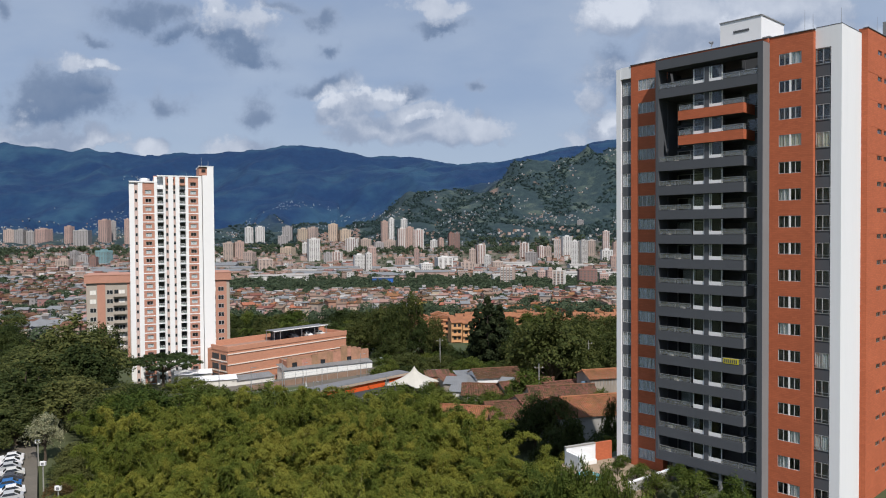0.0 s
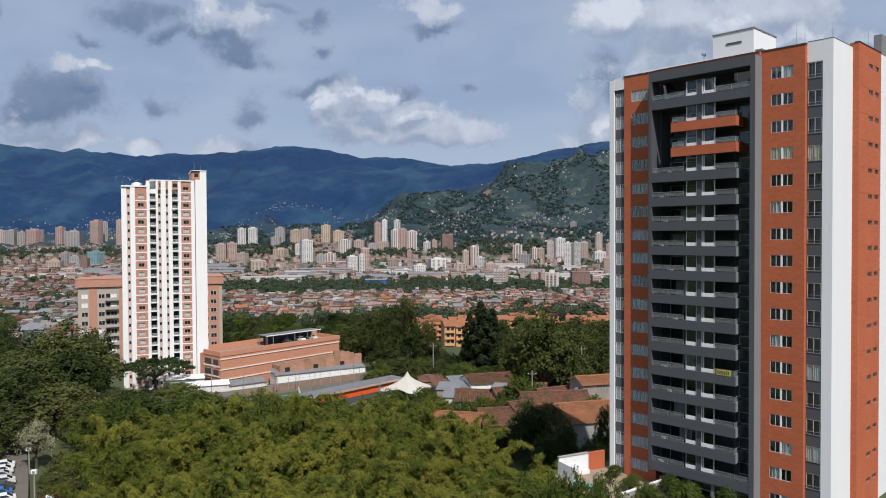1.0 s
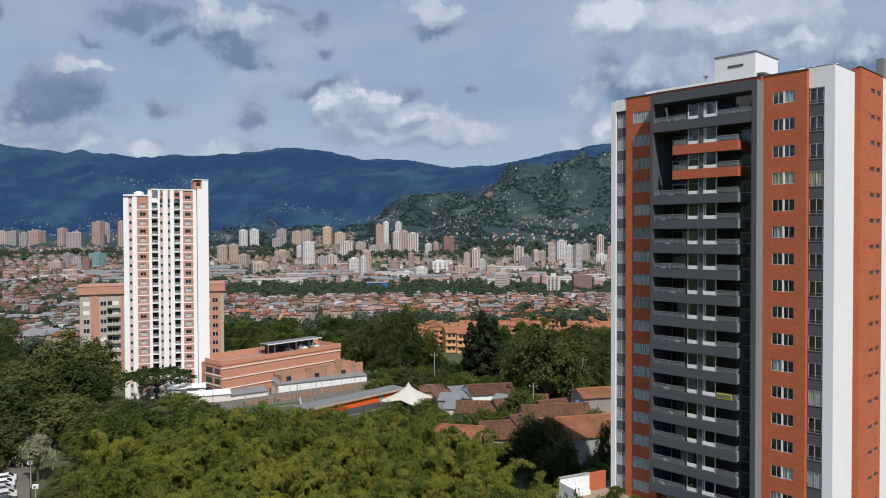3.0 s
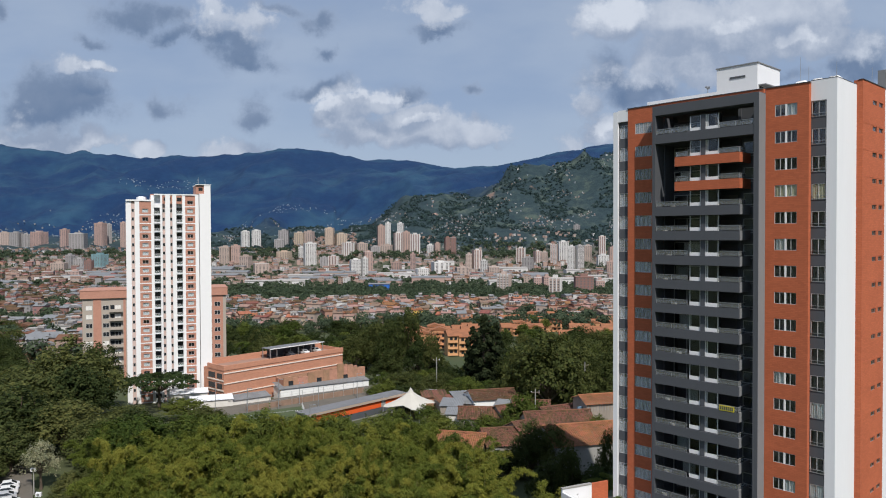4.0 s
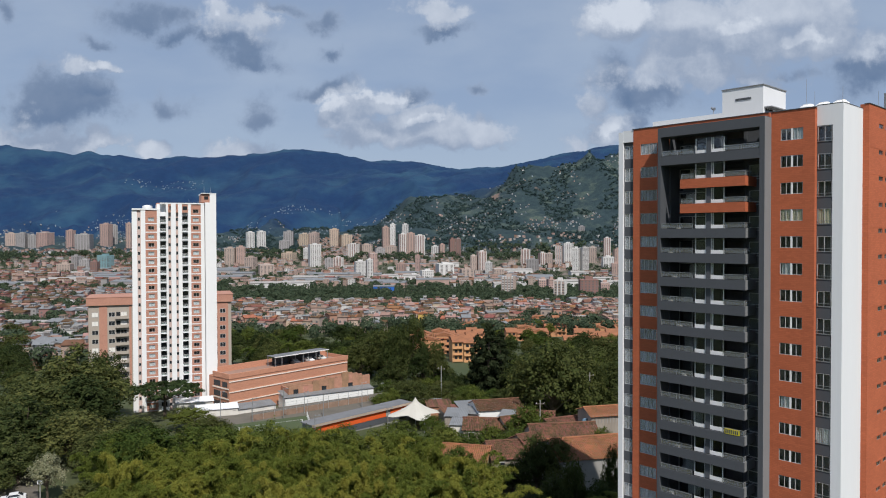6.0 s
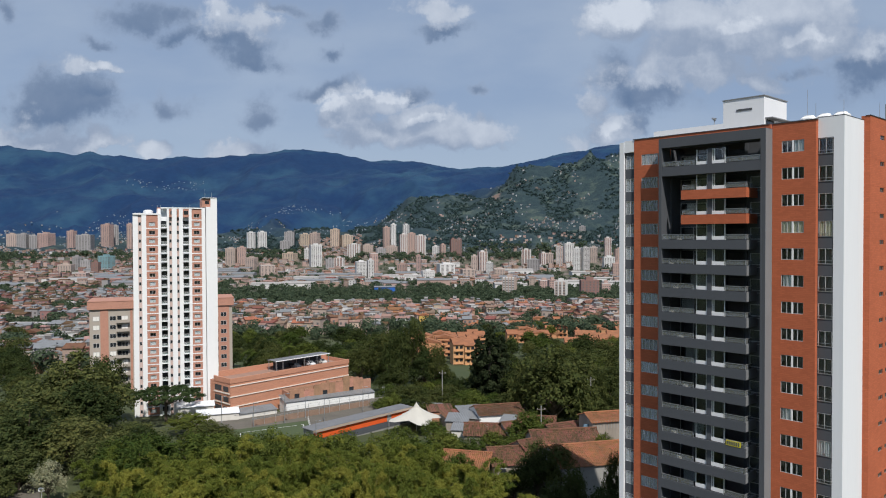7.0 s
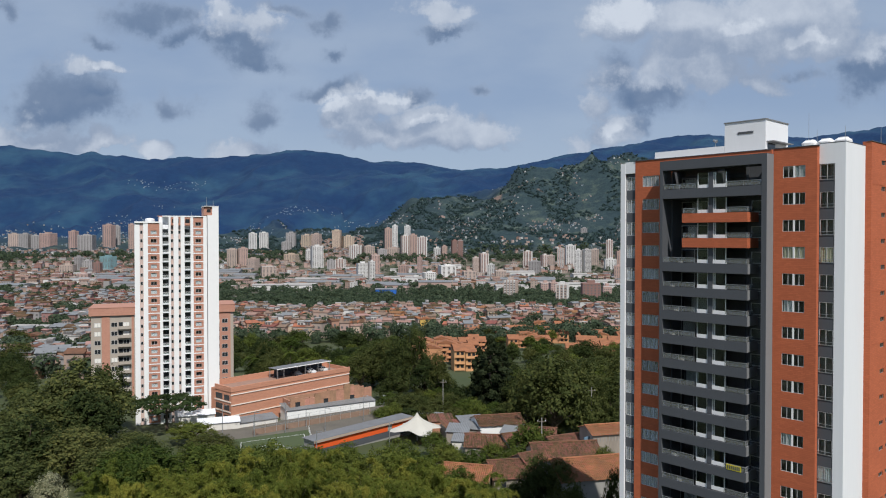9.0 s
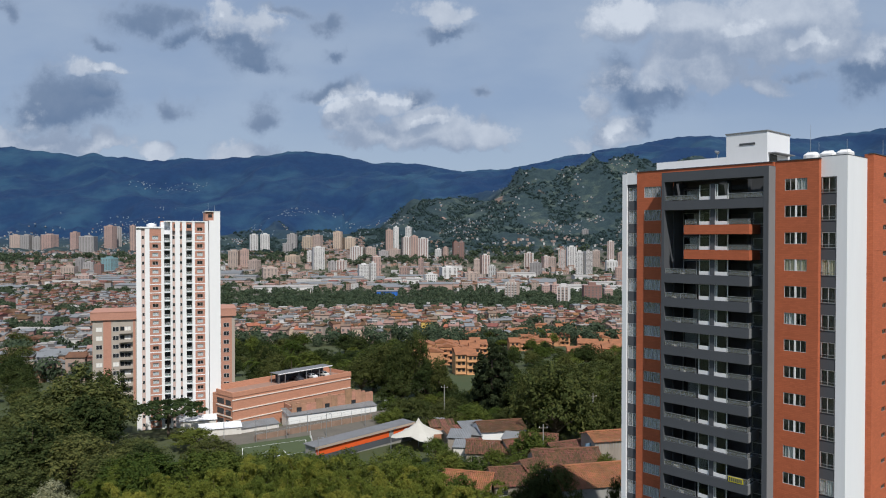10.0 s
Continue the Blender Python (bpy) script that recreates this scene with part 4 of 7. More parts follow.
    # balconies in the two deep slots, small windows between the pilasters
    for x0, x1 in ((7.86, 9.59), (14.21, 15.89)):
        part("slot_wall", Shape().box(x0 + 0.01, x1 - 0.01, 1.25, 1.42, base, 39.3), M_WHITE, t)
        for i in range(n):
            z = 36.3 - fl * i
            b = part("balcony", Shape().box(x0 + 0.02, x1 - 0.02, -0.7, 1.24, z, z + 0.32), M_WHITE, t, "small balcony with a pale railing")
            r = Shape().box(x0 + 0.02, x1 - 0.02, -0.7, -0.65, z + 0.95, z + 1.02)
            for k in range(7):
                x = x0 + 0.05 + k * (x1 - x0 - 0.15) / 6
                r.box(x, x + 0.05, -0.69, -0.66, z + 0.32, z + 0.95)
            tagged(part("railing", r, M_FRAME, b), kind="stuff")
            part("balcony_door", Shape().box(x0 + 0.06, x1 - 0.06, 1.2, 1.248, z + 0.33, z + 2.0), M_DARKGLASS, b)
            part("glass_panel", Shape().box(x0 + 0.08, x1 - 0.08, -0.64, -0.63, z + 0.34, z + 0.94), M_GREENGLASS, b, "greenish railing glass")
    for x0 in (10.25, 12.38, 1.6):
        for i in range(n + (0 if x0 < 5 else 1)):
            w = part("window", slit_f, None, t, at=(x0, 0.68 if x0 > 5 else 0.23, 37.0 - fl * i - (0 if x0 < 5 else 0)))
            part("pane", slit_p, None, w)
    return t


def beige_block():
    t = empty("apartment_block", pose(-115.8, 235, 0, 0, 0, 20), "beige apartment block with brick bays and flat roof", "building")
    beige = material("beige_render", (0.42, 0.37, 0.32), (0.34, 0.30, 0.26), rough=0.9, scale=0.3, fine=4, streak=True)
    part("wall", Shape().box(0, 44.6, 0, 14, -18, 12.2), beige, t)
    part("parapet", Shape().box(-0.6, 45.1, -0.6, 14.6, 10.4, 12.9), M_BRICK_LT, t, "brick roof band")
    part("roof_edge", Shape().box(-0.7, 45.2, -0.7, 14.7, 12.902, 13.1), M_BRICK_LT, t)
    for x0, x1 in ((3.2, 5.6), (40.0, 43.6), (12.2, 12.9)):
        part("brick_bay", Shape().box(x0, x1, -0.15, 0, -18, 10.2), M_BRICK_LT, t)
    part("brick_bay", Shape().box(-0.15, 0, 1, 3.6, -18, 10.2), M_BRICK_LT, t)
    frame_w = Shape().grille([0, 0.08, 0.9, 1.0, 1.82, 1.9], [0, 0.08, 1.4, 1.48], -0.06, 0, lambda i, j: j != 1 or i % 2 == 0).mesh("window_frame", M_FRAME)
    pane_w = Shape().box(0.08, 1.82, -0.03, -0.015, 0.08, 1.4).mesh("pane", M_DARKGLASS)
    pane_b = Shape().box(0.08, 1.82, -0.03, -0.015, 0.08, 1.4).mesh("pane", M_CURTAIN)
    rng = random.Random(3)
    for i in range(9):
        z = 6.6 - 2.9 * i
        for x in (1.0, 6.0, 9.6, 14.0, 17.5, 38.5):
            w = part("window", frame_w, None, t, at=(x, -0.001, z))
            part("pane", pane_b if rng.random() < 0.45 else pane_w, None, w)
        w = part("window", frame_w, None, t, at=(40.8, -0.151, z))
        part("pane", pane_w, None, w)
        b = part("balcony", Shape().box(8.0, 12.0, -1.3, -0.002, z - 0.7, z - 0.5).box(8.0, 12.0, -1.3, -1.2, z - 0.5, z + 0.3), beige, t, "beige balcony")
        part("opening", Shape().box(8.3, 9.5, -0.03, -0.003, z - 0.4, z + 1.5), M_DARKGLASS, b)
    return t


# ---- parking garage with a brick front ----
def garage():
    t = empty("parking_garage", pose(-57.3, 191.5, 0, 0, 0, math.degrees(math.atan2(30.8, 27.3))), "long pink brick parking garage with white bands", "building")
    L = 41.0
    part("wall", Shape().box(0, L, 0, 10.5, -14.5, -5.0), M_BRICK_GARAGE, t, "pink brick wall")
    part("parapet", Shape().box(-0.15, L + 0.15, -0.15, 0.25, -5.0, -3.7), M_BRICK_GARAGE, t)
    part("parapet", Shape().box(-0.15, 0.25, 0.25, 8.0, -5.0, -3.7), M_BRICK_GARAGE, t)
    part("parapet", Shape().box(L - 0.25, L + 0.15, 0.25, 10.5, -5.0, -3.9), M_BRICK_GARAGE, t)
    part("roof_deck", Shape().box(0.3, L - 0.3, 0.3, 10.2, -4.98, -4.9), M_PAVER, t)
    part("parapet", Shape().box(-0.15, L - 0.26, 10.2, 10.6, -5.0, -3.3), M_BRICK_GARAGE, t)
    for z in (-5.9, -8.7, -11.4):
        part("band", Shape().box(-0.18, L, -0.18, -0.002, z, z + 0.26), M_CREAM, t, "cream painted band")
    for k, z in enumerate((-7.4, -10.1, -12.8)):
        # dark matte panels on the solid wall imitate the shade inside the openings
        o = part("parking_opening", Shape().box(-0.06, -0.004, 0.9, 3.4, z, z + 1.4).box(-0.06, -0.004, 4.3, 7.6, z, z + 1.5), M_ASPHALT, t, "dark panel standing for a shaded parking opening")
        part("band", Shape().box(-0.2, -0.062, 0.2, 8.0, z - 0.5, z - 0.2), M_CREAM, t)
    # steel canopy on the roof
    can = part("roof_canopy", Shape().box(17.5, 37.2, 4.2, 8.6, -1.92, -1.84), M_GREYSHEET, t, "thin flat canopy on posts")
    part("fascia", Shape().box(17.4, 37.3, 4.1, 4.198, -2.02, -1.78), M_WHITE_BRIGHT, can)
    # added dark sheet, stands in for the shade under the canopy
    part("back_screen", Shape().box(19.4, 36.9, 8.3, 8.4, -4.9, -1.93), M_DARK, can, "added dark sheet for the shade under the canopy")
    for x in (17.8, 20.0, 27.6, 32.4, 36.8):
        part("post", Shape().box(x - 0.08, x + 0.08, 4.3, 4.46, -4.9, -1.93), M_METAL, can)
        part("post", Shape().box(x - 0.1, x + 0.1, 8.05, 8.21, -4.9, -1.93), M_METAL, can)
    return t


white_tower()
beige_block()
garage()


# ---- plants ----
def quads_mesh(name, centres, long_axis, wide_axis, mat, stems=None, stem_mat=None):
    """Leaves as small pointed blades, all in one mesh."""
    c, a, b = (np.asarray(v, float) for v in (centres, long_axis, wide_axis))
    n = len(c)
    v = np.empty((n, 3, 3))
    v[:, 0], v[:, 1], v[:, 2] = c - a * 0.8 + b, c - a * 0.8 - b, c + a * 1.2
    me = bpy.data.meshes.new(name)
    me.vertices.add(n * 3)
    me.vertices.foreach_set("co", v.ravel())
    me.loops.add(n * 3)
    me.loops.foreach_set("vertex_index", np.arange(n * 3))
    me.polygons.add(n)
    me.polygons.foreach_set("loop_start", np.arange(n) * 3)
    me.update(calc_edges=True)
    me.materials.append(mat)
    return me


def unit(v):
    return v / np.maximum(np.linalg.norm(v, axis=-1, keepdims=True), 1e-9)


def bamboo_meshes(seed, height=14.0, culms=8, per=1050):
    """A clump of arching culms, each with a drooping plume of fine leaves."""
    rng = np.random.default_rng(seed)
    stems, C, A, B = [], [], [], []
    for k in range(culms):
        ang = 2 * math.pi * (k + rng.uniform(-0.4, 0.4)) / culms
        out = np.array([math.cos(ang), math.sin(ang), 0.0])
        reach, h = rng.uniform(0.6, 4.8), height * rng.uniform(0.70, 1.08)
        base = out * rng.uniform(0.2, 1.0)

        def at(t):
            t = np.asarray(t)[..., None]
            return base + out * reach * t ** 2.8 + np.array([0, 0, 1.0]) * h * (t - 0.30 * t ** 6)

        ts = [0, 0.3, 0.55, 0.78, 1.0]
        stems.append(Shape().tube([tuple(at(t)) for t in ts], [0.07, 0.06, 0.05, 0.035, 0.012], 4).mesh("culm", M_CULM))
        # whorls of side branches carry flat sprays of leaves that hang at their ends
        nodes = 34
        tn = 1 - (np.arange(nodes) + 0.5) / nodes * rng.uniform(0.55, 0.72)
        pick = rng.integers(0, nodes, per)
        t = tn[pick]
        dirs = unit(rng.normal(size=(nodes, 3)) * [1, 1, 0.3] + out * 0.3)
        side = unit(dirs[pick] + rng.normal(size=(per, 3)) * 0.34)
        d = (rng.uniform(0.03, 1.0, per) ** 0.75 * (1.55 - 1.1 * t))[:, None]
        tip = at(t) + side * d + np.array([0, 0, -0.5]) * d * d
        for j in range(2):
            c = tip + rng.normal(size=(per, 3)) * 0.09
            a = unit(side * 0.9 + rng.normal(size=(per, 3)) * 0.3 + [0, 0, -0.55]) * rng.uniform(0.09, 0.19, per)[:, None]
            b = unit(np.cross(a, rng.normal(size=(per, 3)) * 0.3 + [0, 0, 1.0])) * rng.uniform(0.034, 0.058, per)[:, None]
            C.append(c), A.append(a), B.append(b)
    return quads_mesh("foliage", np.concatenate(C), np.concatenate(A), np.concatenate(B), M_BAMBOO), *stems


def crown_leaves(rng, lobes, count, size, flat=1.0, droop=0.0):
    """Leaves in clumps over the shells of lobes (centre, radius)."""
    C, A, B = [], [], []
    w = np.array([r * r for _, r in lobes])
    for (c, r), k in zip(lobes, (count * w / w.sum()).astype(int)):
        clumps = max(6, k // 16)
        d = unit(rng.normal(size=(clumps, 3)) + [0, 0, 0.35])
        centre = np.array(c) + d * [r, r, r * flat] * rng.uniform(0.62, 1.04, clumps)[:, None]
        pick = rng.integers(0, clumps, k)
        p = centre[pick] + rng.normal(size=(k, 3)) * r * 0.15
        nrm = unit(d[pick] * 0.9 + rng.normal(size=(k, 3)) * 0.38 + [0, 0, 0.3])
        a = unit(np.cross(nrm, rng.normal(size=(k, 3)))) + [0, 0, -droop]
        b = unit(np.cross(nrm, a))
        s = rng.uniform(0.6, 1.25, k)[:, None] * size
        C.append(p), A.append(a * s), B.append(b * s * 0.75)
    return np.concatenate(C), np.concatenate(A), np.concatenate(B)


def broad_tree_meshes(seed, mat, height=10.0, spread=4.2, lobes=11, count=4600, size=0.2, trunk=0.30, flat=0.8, low=0.32):
    rng = np.random.default_rng(seed)
    wood, ls = Shape(), []
    fork = height * low
    wood.tube([(0, 0, -0.4), (0.1, 0, fork * 0.5), (0, 0.1, fork), (0.05, 0.1, height * 0.72)], [trunk * 1.3, trunk, trunk * 0.8, trunk * 0.25], 7)
    for k in range(lobes):
        ang, f = 2.4 * k + rng.uniform(-0.3, 0.3), math.sqrt((k + 0.5) / lobes)
        r = spread * rng.uniform(0.34, 0.5)
        z = height * (low + 0.14) + (height * (1 - low) - r) * (1 - f ** 1.6) * rng.uniform(0.75, 1.0) + r * 0.2
        c = (math.cos(ang) * f * (spread - r * 0.6), math.sin(ang) * f * (spread - r * 0.6), z)
        ls.append((c, r))
        wood.tube([(0, 0.05, fork * rng.uniform(0.7, 1.3)), (c[0] * 0.5, c[1] * 0.5, (fork + z) / 2), c], [trunk * 0.45, trunk * 0.28, trunk * 0.08], 5)
    return wood.mesh("trunk", M_BARK), quads_mesh("crown", *crown_leaves(rng, ls, count, size, flat), mat)


def column_tree_meshes(seed, mat, height=20.0, spread=5.0, count=4200):
    """A tall dense conifer-like crown, leafy nearly to the ground."""
    rng = np.random.default_rng(seed)
    wood, ls = Shape(), []
    wood.tube([(0, 0, -0.5), (0.1, 0, height * 0.5), (0, 0, height * 0.97)], [0.55, 0.35, 0.05], 7)
    for k in range(34):
        f = (k + 0.5) / 34
        w = spread * min(1.0, 1.75 * (1 - f)) ** 0.6 * rng.uniform(0.62, 1.0) * (0.75 + 0.25 * min(1, f * 5))
        ang = 2.4 * k
        r = spread * (0.16 + 0.18 * (1 - f))
        c = (math.cos(ang) * max(w - r, 0), math.sin(ang) * max(w - r, 0), height * (0.1 + 0.86 * f))
        ls.append((c, r))
        wood.tube([(0, 0, c[2] - 0.4), c], [0.12, 0.03], 4)
    return wood.mesh("trunk", M_BARK), quads_mesh("crown", *crown_leaves(rng, ls, count, 0.34, 0.7, 0.15), mat)


def umbrella_tree_meshes(seed, mat, height=12.0, spread=8.0):
    """Flat layered crown on long rising limbs."""
    rng = np.random.default_rng(seed)
    wood, ls = Shape(), []
    wood.tube([(0, 0, -0.5), (0.2, 0, height * 0.4), (0, 0, height * 0.6)], [0.4, 0.3, 0.22], 7)
    for k in range(26):
        f = math.sqrt((k + 0.5) / 26)
        ang = 2.4 * k
        c = (math.cos(ang) * f * spread, math.sin(ang) * f * spread, height * (0.96 - 0.16 * f * f + rng.uniform(-0.05, 0.02)))
        ls.append((c, spread * 0.19))
        wood.tube([(0, 0, height * 0.5), (c[0] * 0.55, c[1] * 0.55, height * 0.72), c], [0.16, 0.1, 0.02], 5)
    return wood.mesh("trunk", M_BARK), quads_mesh("crown", *crown_leaves(rng, ls, 6000, 0.30, 0.25), mat)


def palm_meshes(seed, mat):
    rng = np.random.default_rng(seed)
    wood = Shape().tube([(0, 0, -0.3), (0.15, 0, 4), (0.1, 0.1, 8)], [0.22, 0.17, 0.14], 7)
    C, A, B = [], [], []
    for k in range(18):
        ang, lift = 2.4 * k, rng.uniform(-0.2, 1.0)
        out = np.array([math.cos(ang), math.sin(ang), 0])
        for j in range(16):
            t = j / 15
            p = np.array([0.1, 0.1, 8.0]) + out * 2.6 * t + np.array([0, 0, 1]) * (lift * t * 1.8 - 2.2 * t * t)
            for sgn in (-1, 1):
                d = unit(np.cross(out, [0, 0, 1]) * sgn + out * 0.5 + np.array([0, 0, -0.5]))
                C.append(p + d * 0.3), A.append(d * 0.38), B.append(np.array([0, 0, 0.06]) + out * 0.05)
    return wood.mesh("trunk", M_BARK), quads_mesh("crown", C, A, B, mat)


def tree_thing(name, meshes, m, label, category="tree", group="", parts=("trunk", "crown")):
    t = empty(name, m, label, category, group)
    for p, me in zip(parts, meshes):
        part(p, me, None, t)
    return t


def stand(x, y, turn=0.0, s=1.0, h=None):
    """A pose on the ground, scaled; h scales the height on its own."""
    return pose(x, y, ground(x, y) - 0.1, 0, 0, turn) @ Matrix.Diagonal((s, s, h or s, 1))


BAMBOO = [bamboo_meshes(20 + k, 14.0, 8 + k % 4) for k in range(9)]
BROAD = [broad_tree_meshes(40 + k, M_LEAF, 10.0, 4.4 + 0.3 * (k % 3), 14 + k) for k in range(4)]
BROAD_DARK = [broad_tree_meshes(50 + k, M_LEAF_DARK, 10.0, 4.8, 18 + k, 6200, low=0.2) for k in range(4)]
MANGO = [broad_tree_meshes(55 + k, M_MANGO, 10.0, 4.8, 18 + k, 7000, low=0.2) for k in range(3)]
PALE = broad_tree_meshes(61, M_LEAF_PALE, 10.0, 4.4, 13, 3600, 0.2)
RUSSET = broad_tree_meshes(63, M_RUST_LEAF, 10.0, 4.4, 12, 3000, 0.2, low=0.15)
COLUMN = [column_tree_meshes(70 + k, M_CONIFER, 20.0, 5.2, 11000) for k in range(2)]
UMBRELLA = umbrella_tree_meshes(80, M_FERN)
PALM = palm_meshes(85, M_LEAF)


def grove():
    """Bamboo filling the hollow in front of the camera."""
    rng = random.Random(11)
    y = 62.0
    while y < 124:
        x = -0.54 * y
        while x < 0.26 * y + 4:
            px, py = x + rng.uniform(-1.9, 1.9), y + rng.uniform(-1.9, 1.9)
            x += 4.9
            if px < -0.497 * py:
                continue
            if py > 122 - max(0, px) * 0.8 or (px > 9 and py > 96):
                continue
            top = interp(px, [-55, -35, -5, 12, 30], [0.6, 1.2, 1.6, -0.6, -3.2]) + rng.gauss(0, 1.5) + interp(py, [60, 85, 105, 122], [-1.0, -0.4, 0.4, -1.2])
            h = (top - ground(px, py)) / 13.0
            tree_thing("bamboo_clump", rng.choice(BAMBOO), stand(px, py, rng.uniform(0, 360), rng.uniform(0.95, 1.35), h),
                       "feathery yellow-green bamboo clump in a dense grove", "bamboo", "bamboo grove", ("foliage",) + ("culm",) * 13)
        y += 4.4


def trees():
    rng = random.Random(12)

    def put(kind, x, y, top, spread, label, name="tree", group=""):
        """Height reaches the level top; spread is the crown's radius."""
        meshes = rng.choice(kind) if isinstance(kind, list) else kind
        unit_h, unit_r = (20.0, 5.2) if kind is COLUMN else ((12.0, 8.5) if kind is UMBRELLA else ((9.0, 3.0) if kind is PALM else (10.0, 4.6)))
        h = top - ground(x, y)
        tree_thing(name, meshes, stand(x, y, rng.uniform(0, 360), spread / unit_r, h / unit_h), label, "tree", group)

    dark, green = "large dark green broadleaf tree", "leafy green broadleaf tree"
    # mango trees beside the car park
    for x, y, top, r in ((-86, 168, 5.5, 11), (-80, 160, 1.5, 8), (-97, 172, 1.0, 9), (-88, 128, -3.0, 7.5), (-80, 124, -5.5, 5.0), (-96, 136, -1.0, 8), (-74, 142, -1.5, 8), (-66, 137, -4.5, 5.5), (-78, 131, -4.0, 6), (-60, 140, -3.5, 6), (-104, 145, 0, 9), (-88, 158, 1.5, 10), (-58.2, 112.5, -8.8, 3.2), (-60.8, 118.5, -8.2, 3.0), (-61, 115, -10.2, 2.6), (-57.5, 110, -10.4, 2.4), (-59, 121, -7.5, 4), (-86, 138, -2.0, 8), (-82, 140, 0.5, 9), (-66, 150, -4.5, 6.5), (-92, 148, -2, 8), (-100, 155, -3, 8)):
        put(MANGO, x, y, top, r, "large olive green mango tree", group="mango trees by the car park")
    for x, y, top, r in ((-150, 250, -7, 6), (-141, 240, -8, 5), (-158, 262, -7, 6), (-136, 230, -9, 5), (-128, 218, -8, 5), (-148, 232, -9, 5)):
        put(BROAD_DARK, x, y, top, r, dark, group="trees before the city houses")
    put(BROAD_DARK, -87, 183, 3.0, 6.5, "tall dark tree with open spreading limbs")
    put(UMBRELLA, -71.5, 184, -4.3, 9.6, "flat-topped umbrella tree with fine leaves")
    put(BROAD, -60.5, 170, -7.6, 6.0, "dark bushy tree in front of the white tower")
    put(BROAD_DARK, -53, 160, -7.5, 6.0, green)
    put(PALE, -68.2, 123, -4.6, 3.4, "pale flowering tree beside the car park")
    for x, y, top, r in ((-56.5, 105, -9.6, 2.6), (-54, 101, -10.0, 2.2)):
        put(RUSSET, x, y, top, r, "russet leaved shrub beside the car park", "shrub", "russet shrubs")
    for x, y, top, r in ((-46, 132, -2.0, 6), (-40, 129, -1.4, 5.5), (-32, 131, -1.6, 5), (-54, 130, -1.6, 6.5), (-60, 132, -3, 5), (-52, 122, -1.5, 5), (-25, 132, -2.3, 5), (-19, 134, -3.6, 4.6), (-37, 137, -3.8, 4.6), (-29, 138, -4.4, 4.4), (-44, 140, -4.6, 5), (-12, 133, -3.0, 4.8), (-5, 130, -3.0, 4.6), (2, 126, -4.2, 3.6), (-9, 140, -3.4, 4.4), (-1, 142, -4.6, 4), (-20, 141, -4.4, 4.4), (5, 143, -6.2, 3.2)):
        put(BROAD, x, y, top, r, green, group="trees behind the bamboo")
    # trees among the houses
    for x, y, top, r in ((17.5, 151, -3.2, 5.5), (-3, 158, -6.5, 3.2), (9.5, 152, -7.4, 3.0), (0, 151, -7.2, 3.2), (13, 144, -6.2, 3.6), (21, 146, -5.2, 3.0), (30, 138, -4.0, 2.6), (14, 146, -6.5, 3.5), (2, 146, -7.8, 3.4), (-9, 139, -6.8, 5.2), (-3, 132, -7.5, 4.6), (-17, 133, -7.8, 4.5), (7.5, 139, -7.3, 3.6)):
        put(BROAD, x, y, top, r, "round green tree among low houses", group="trees among the houses")
    for x, y, top, r in ((15.8, 127, -2.4, 3.8), (19.4, 126, -2.9, 3.8), (19.3, 109, -1.1, 2.3), (25.7, 112, 0.0, 1.9), (23.0, 107, -4.0, 4.0), (27.6, 107, -3.6, 3.6), (17.0, 112, -4.6, 3.8), (31.0, 114, -2.0, 3.2), (7.6, 126, -7.4, 3.0), (11.6, 127, -7.0, 2.8)):
        put(BROAD_DARK, x, y, top, r, "dark shaded tree below the brick tower", group="shaded trees below the tower")
    for x, y, top, r in ((10.5, 80, -1.2, 2.6), (12.4, 76.6, 0.4, 2.3), (15.4, 74.2, 0.9, 2.2), (17.6, 71.4, 1.0, 2.2), (21.6, 74.6, 1.3, 1.5), (24.6, 76.4, 1.4, 1.4), (13.0, 79.2, 0.3, 1.2), (20.2, 82.6, 0.6, 1.0), (20.4, 77.2, 0.9, 1.2), (21.4, 79.2, 0.7, 0.9), (24.5, 71.5, 2.4, 2.2), (27, 67.5, 2.6, 2.4), (14, 74, 0.2, 3.0), (19, 69, 0.6, 3), (30, 63, 1.2, 2.4), (17.2, 77.6, 0.9, 1.0), (14.4, 76.4, 1.2, 1.7), (16.6, 74.6, 1.3, 1.8), (13.4, 78.0, 0.9, 1.5), (18.9, 79.6, 1.0, 0.9), (15.6, 77.8, 0.4, 1.1), (10, 87, -2.5, 3)):
        put(BROAD, x, y, top, r, "small garden tree beside the brick tower", group="garden trees")
    # tall dark trees
    for x, y, top, r in ((12.6, 210, 8.3, 5.4), (16.2, 213, 5.5, 5.0), (9.6, 214, 4.0, 4.4)):
        put(COLUMN, x, y, top, r, "tall dense dark conifer", group="dark conifers")
    for x, y, top, r in ((-10.5, 238, 6.0, 5.2), (-16, 247, 2.0, 6), (-21, 252, 0.5, 6), (-27, 262, -2, 7), (-3.0, 231, -1.0, 3.6), (-7, 233, -3, 5), (-15, 233, -6, 5), (-30, 250, -4, 6)):
        put(BROAD_DARK, x, y, top, r, dark, group="tall trees by the garage")
    for x, y, top, r in ((36, 198, 2.5, 8.0), (22, 204, -1, 6), (45, 190, 0.5, 7), (35, 178, -5, 6), (43, 176, -4, 6), (26, 180, -7, 5.5), (49, 205, 2, 7), (52, 188, 0, 7)):
        put(BROAD_DARK, x, y, top, r, "broad leafy tree on the wooded slope", group="trees on the wooded slope")
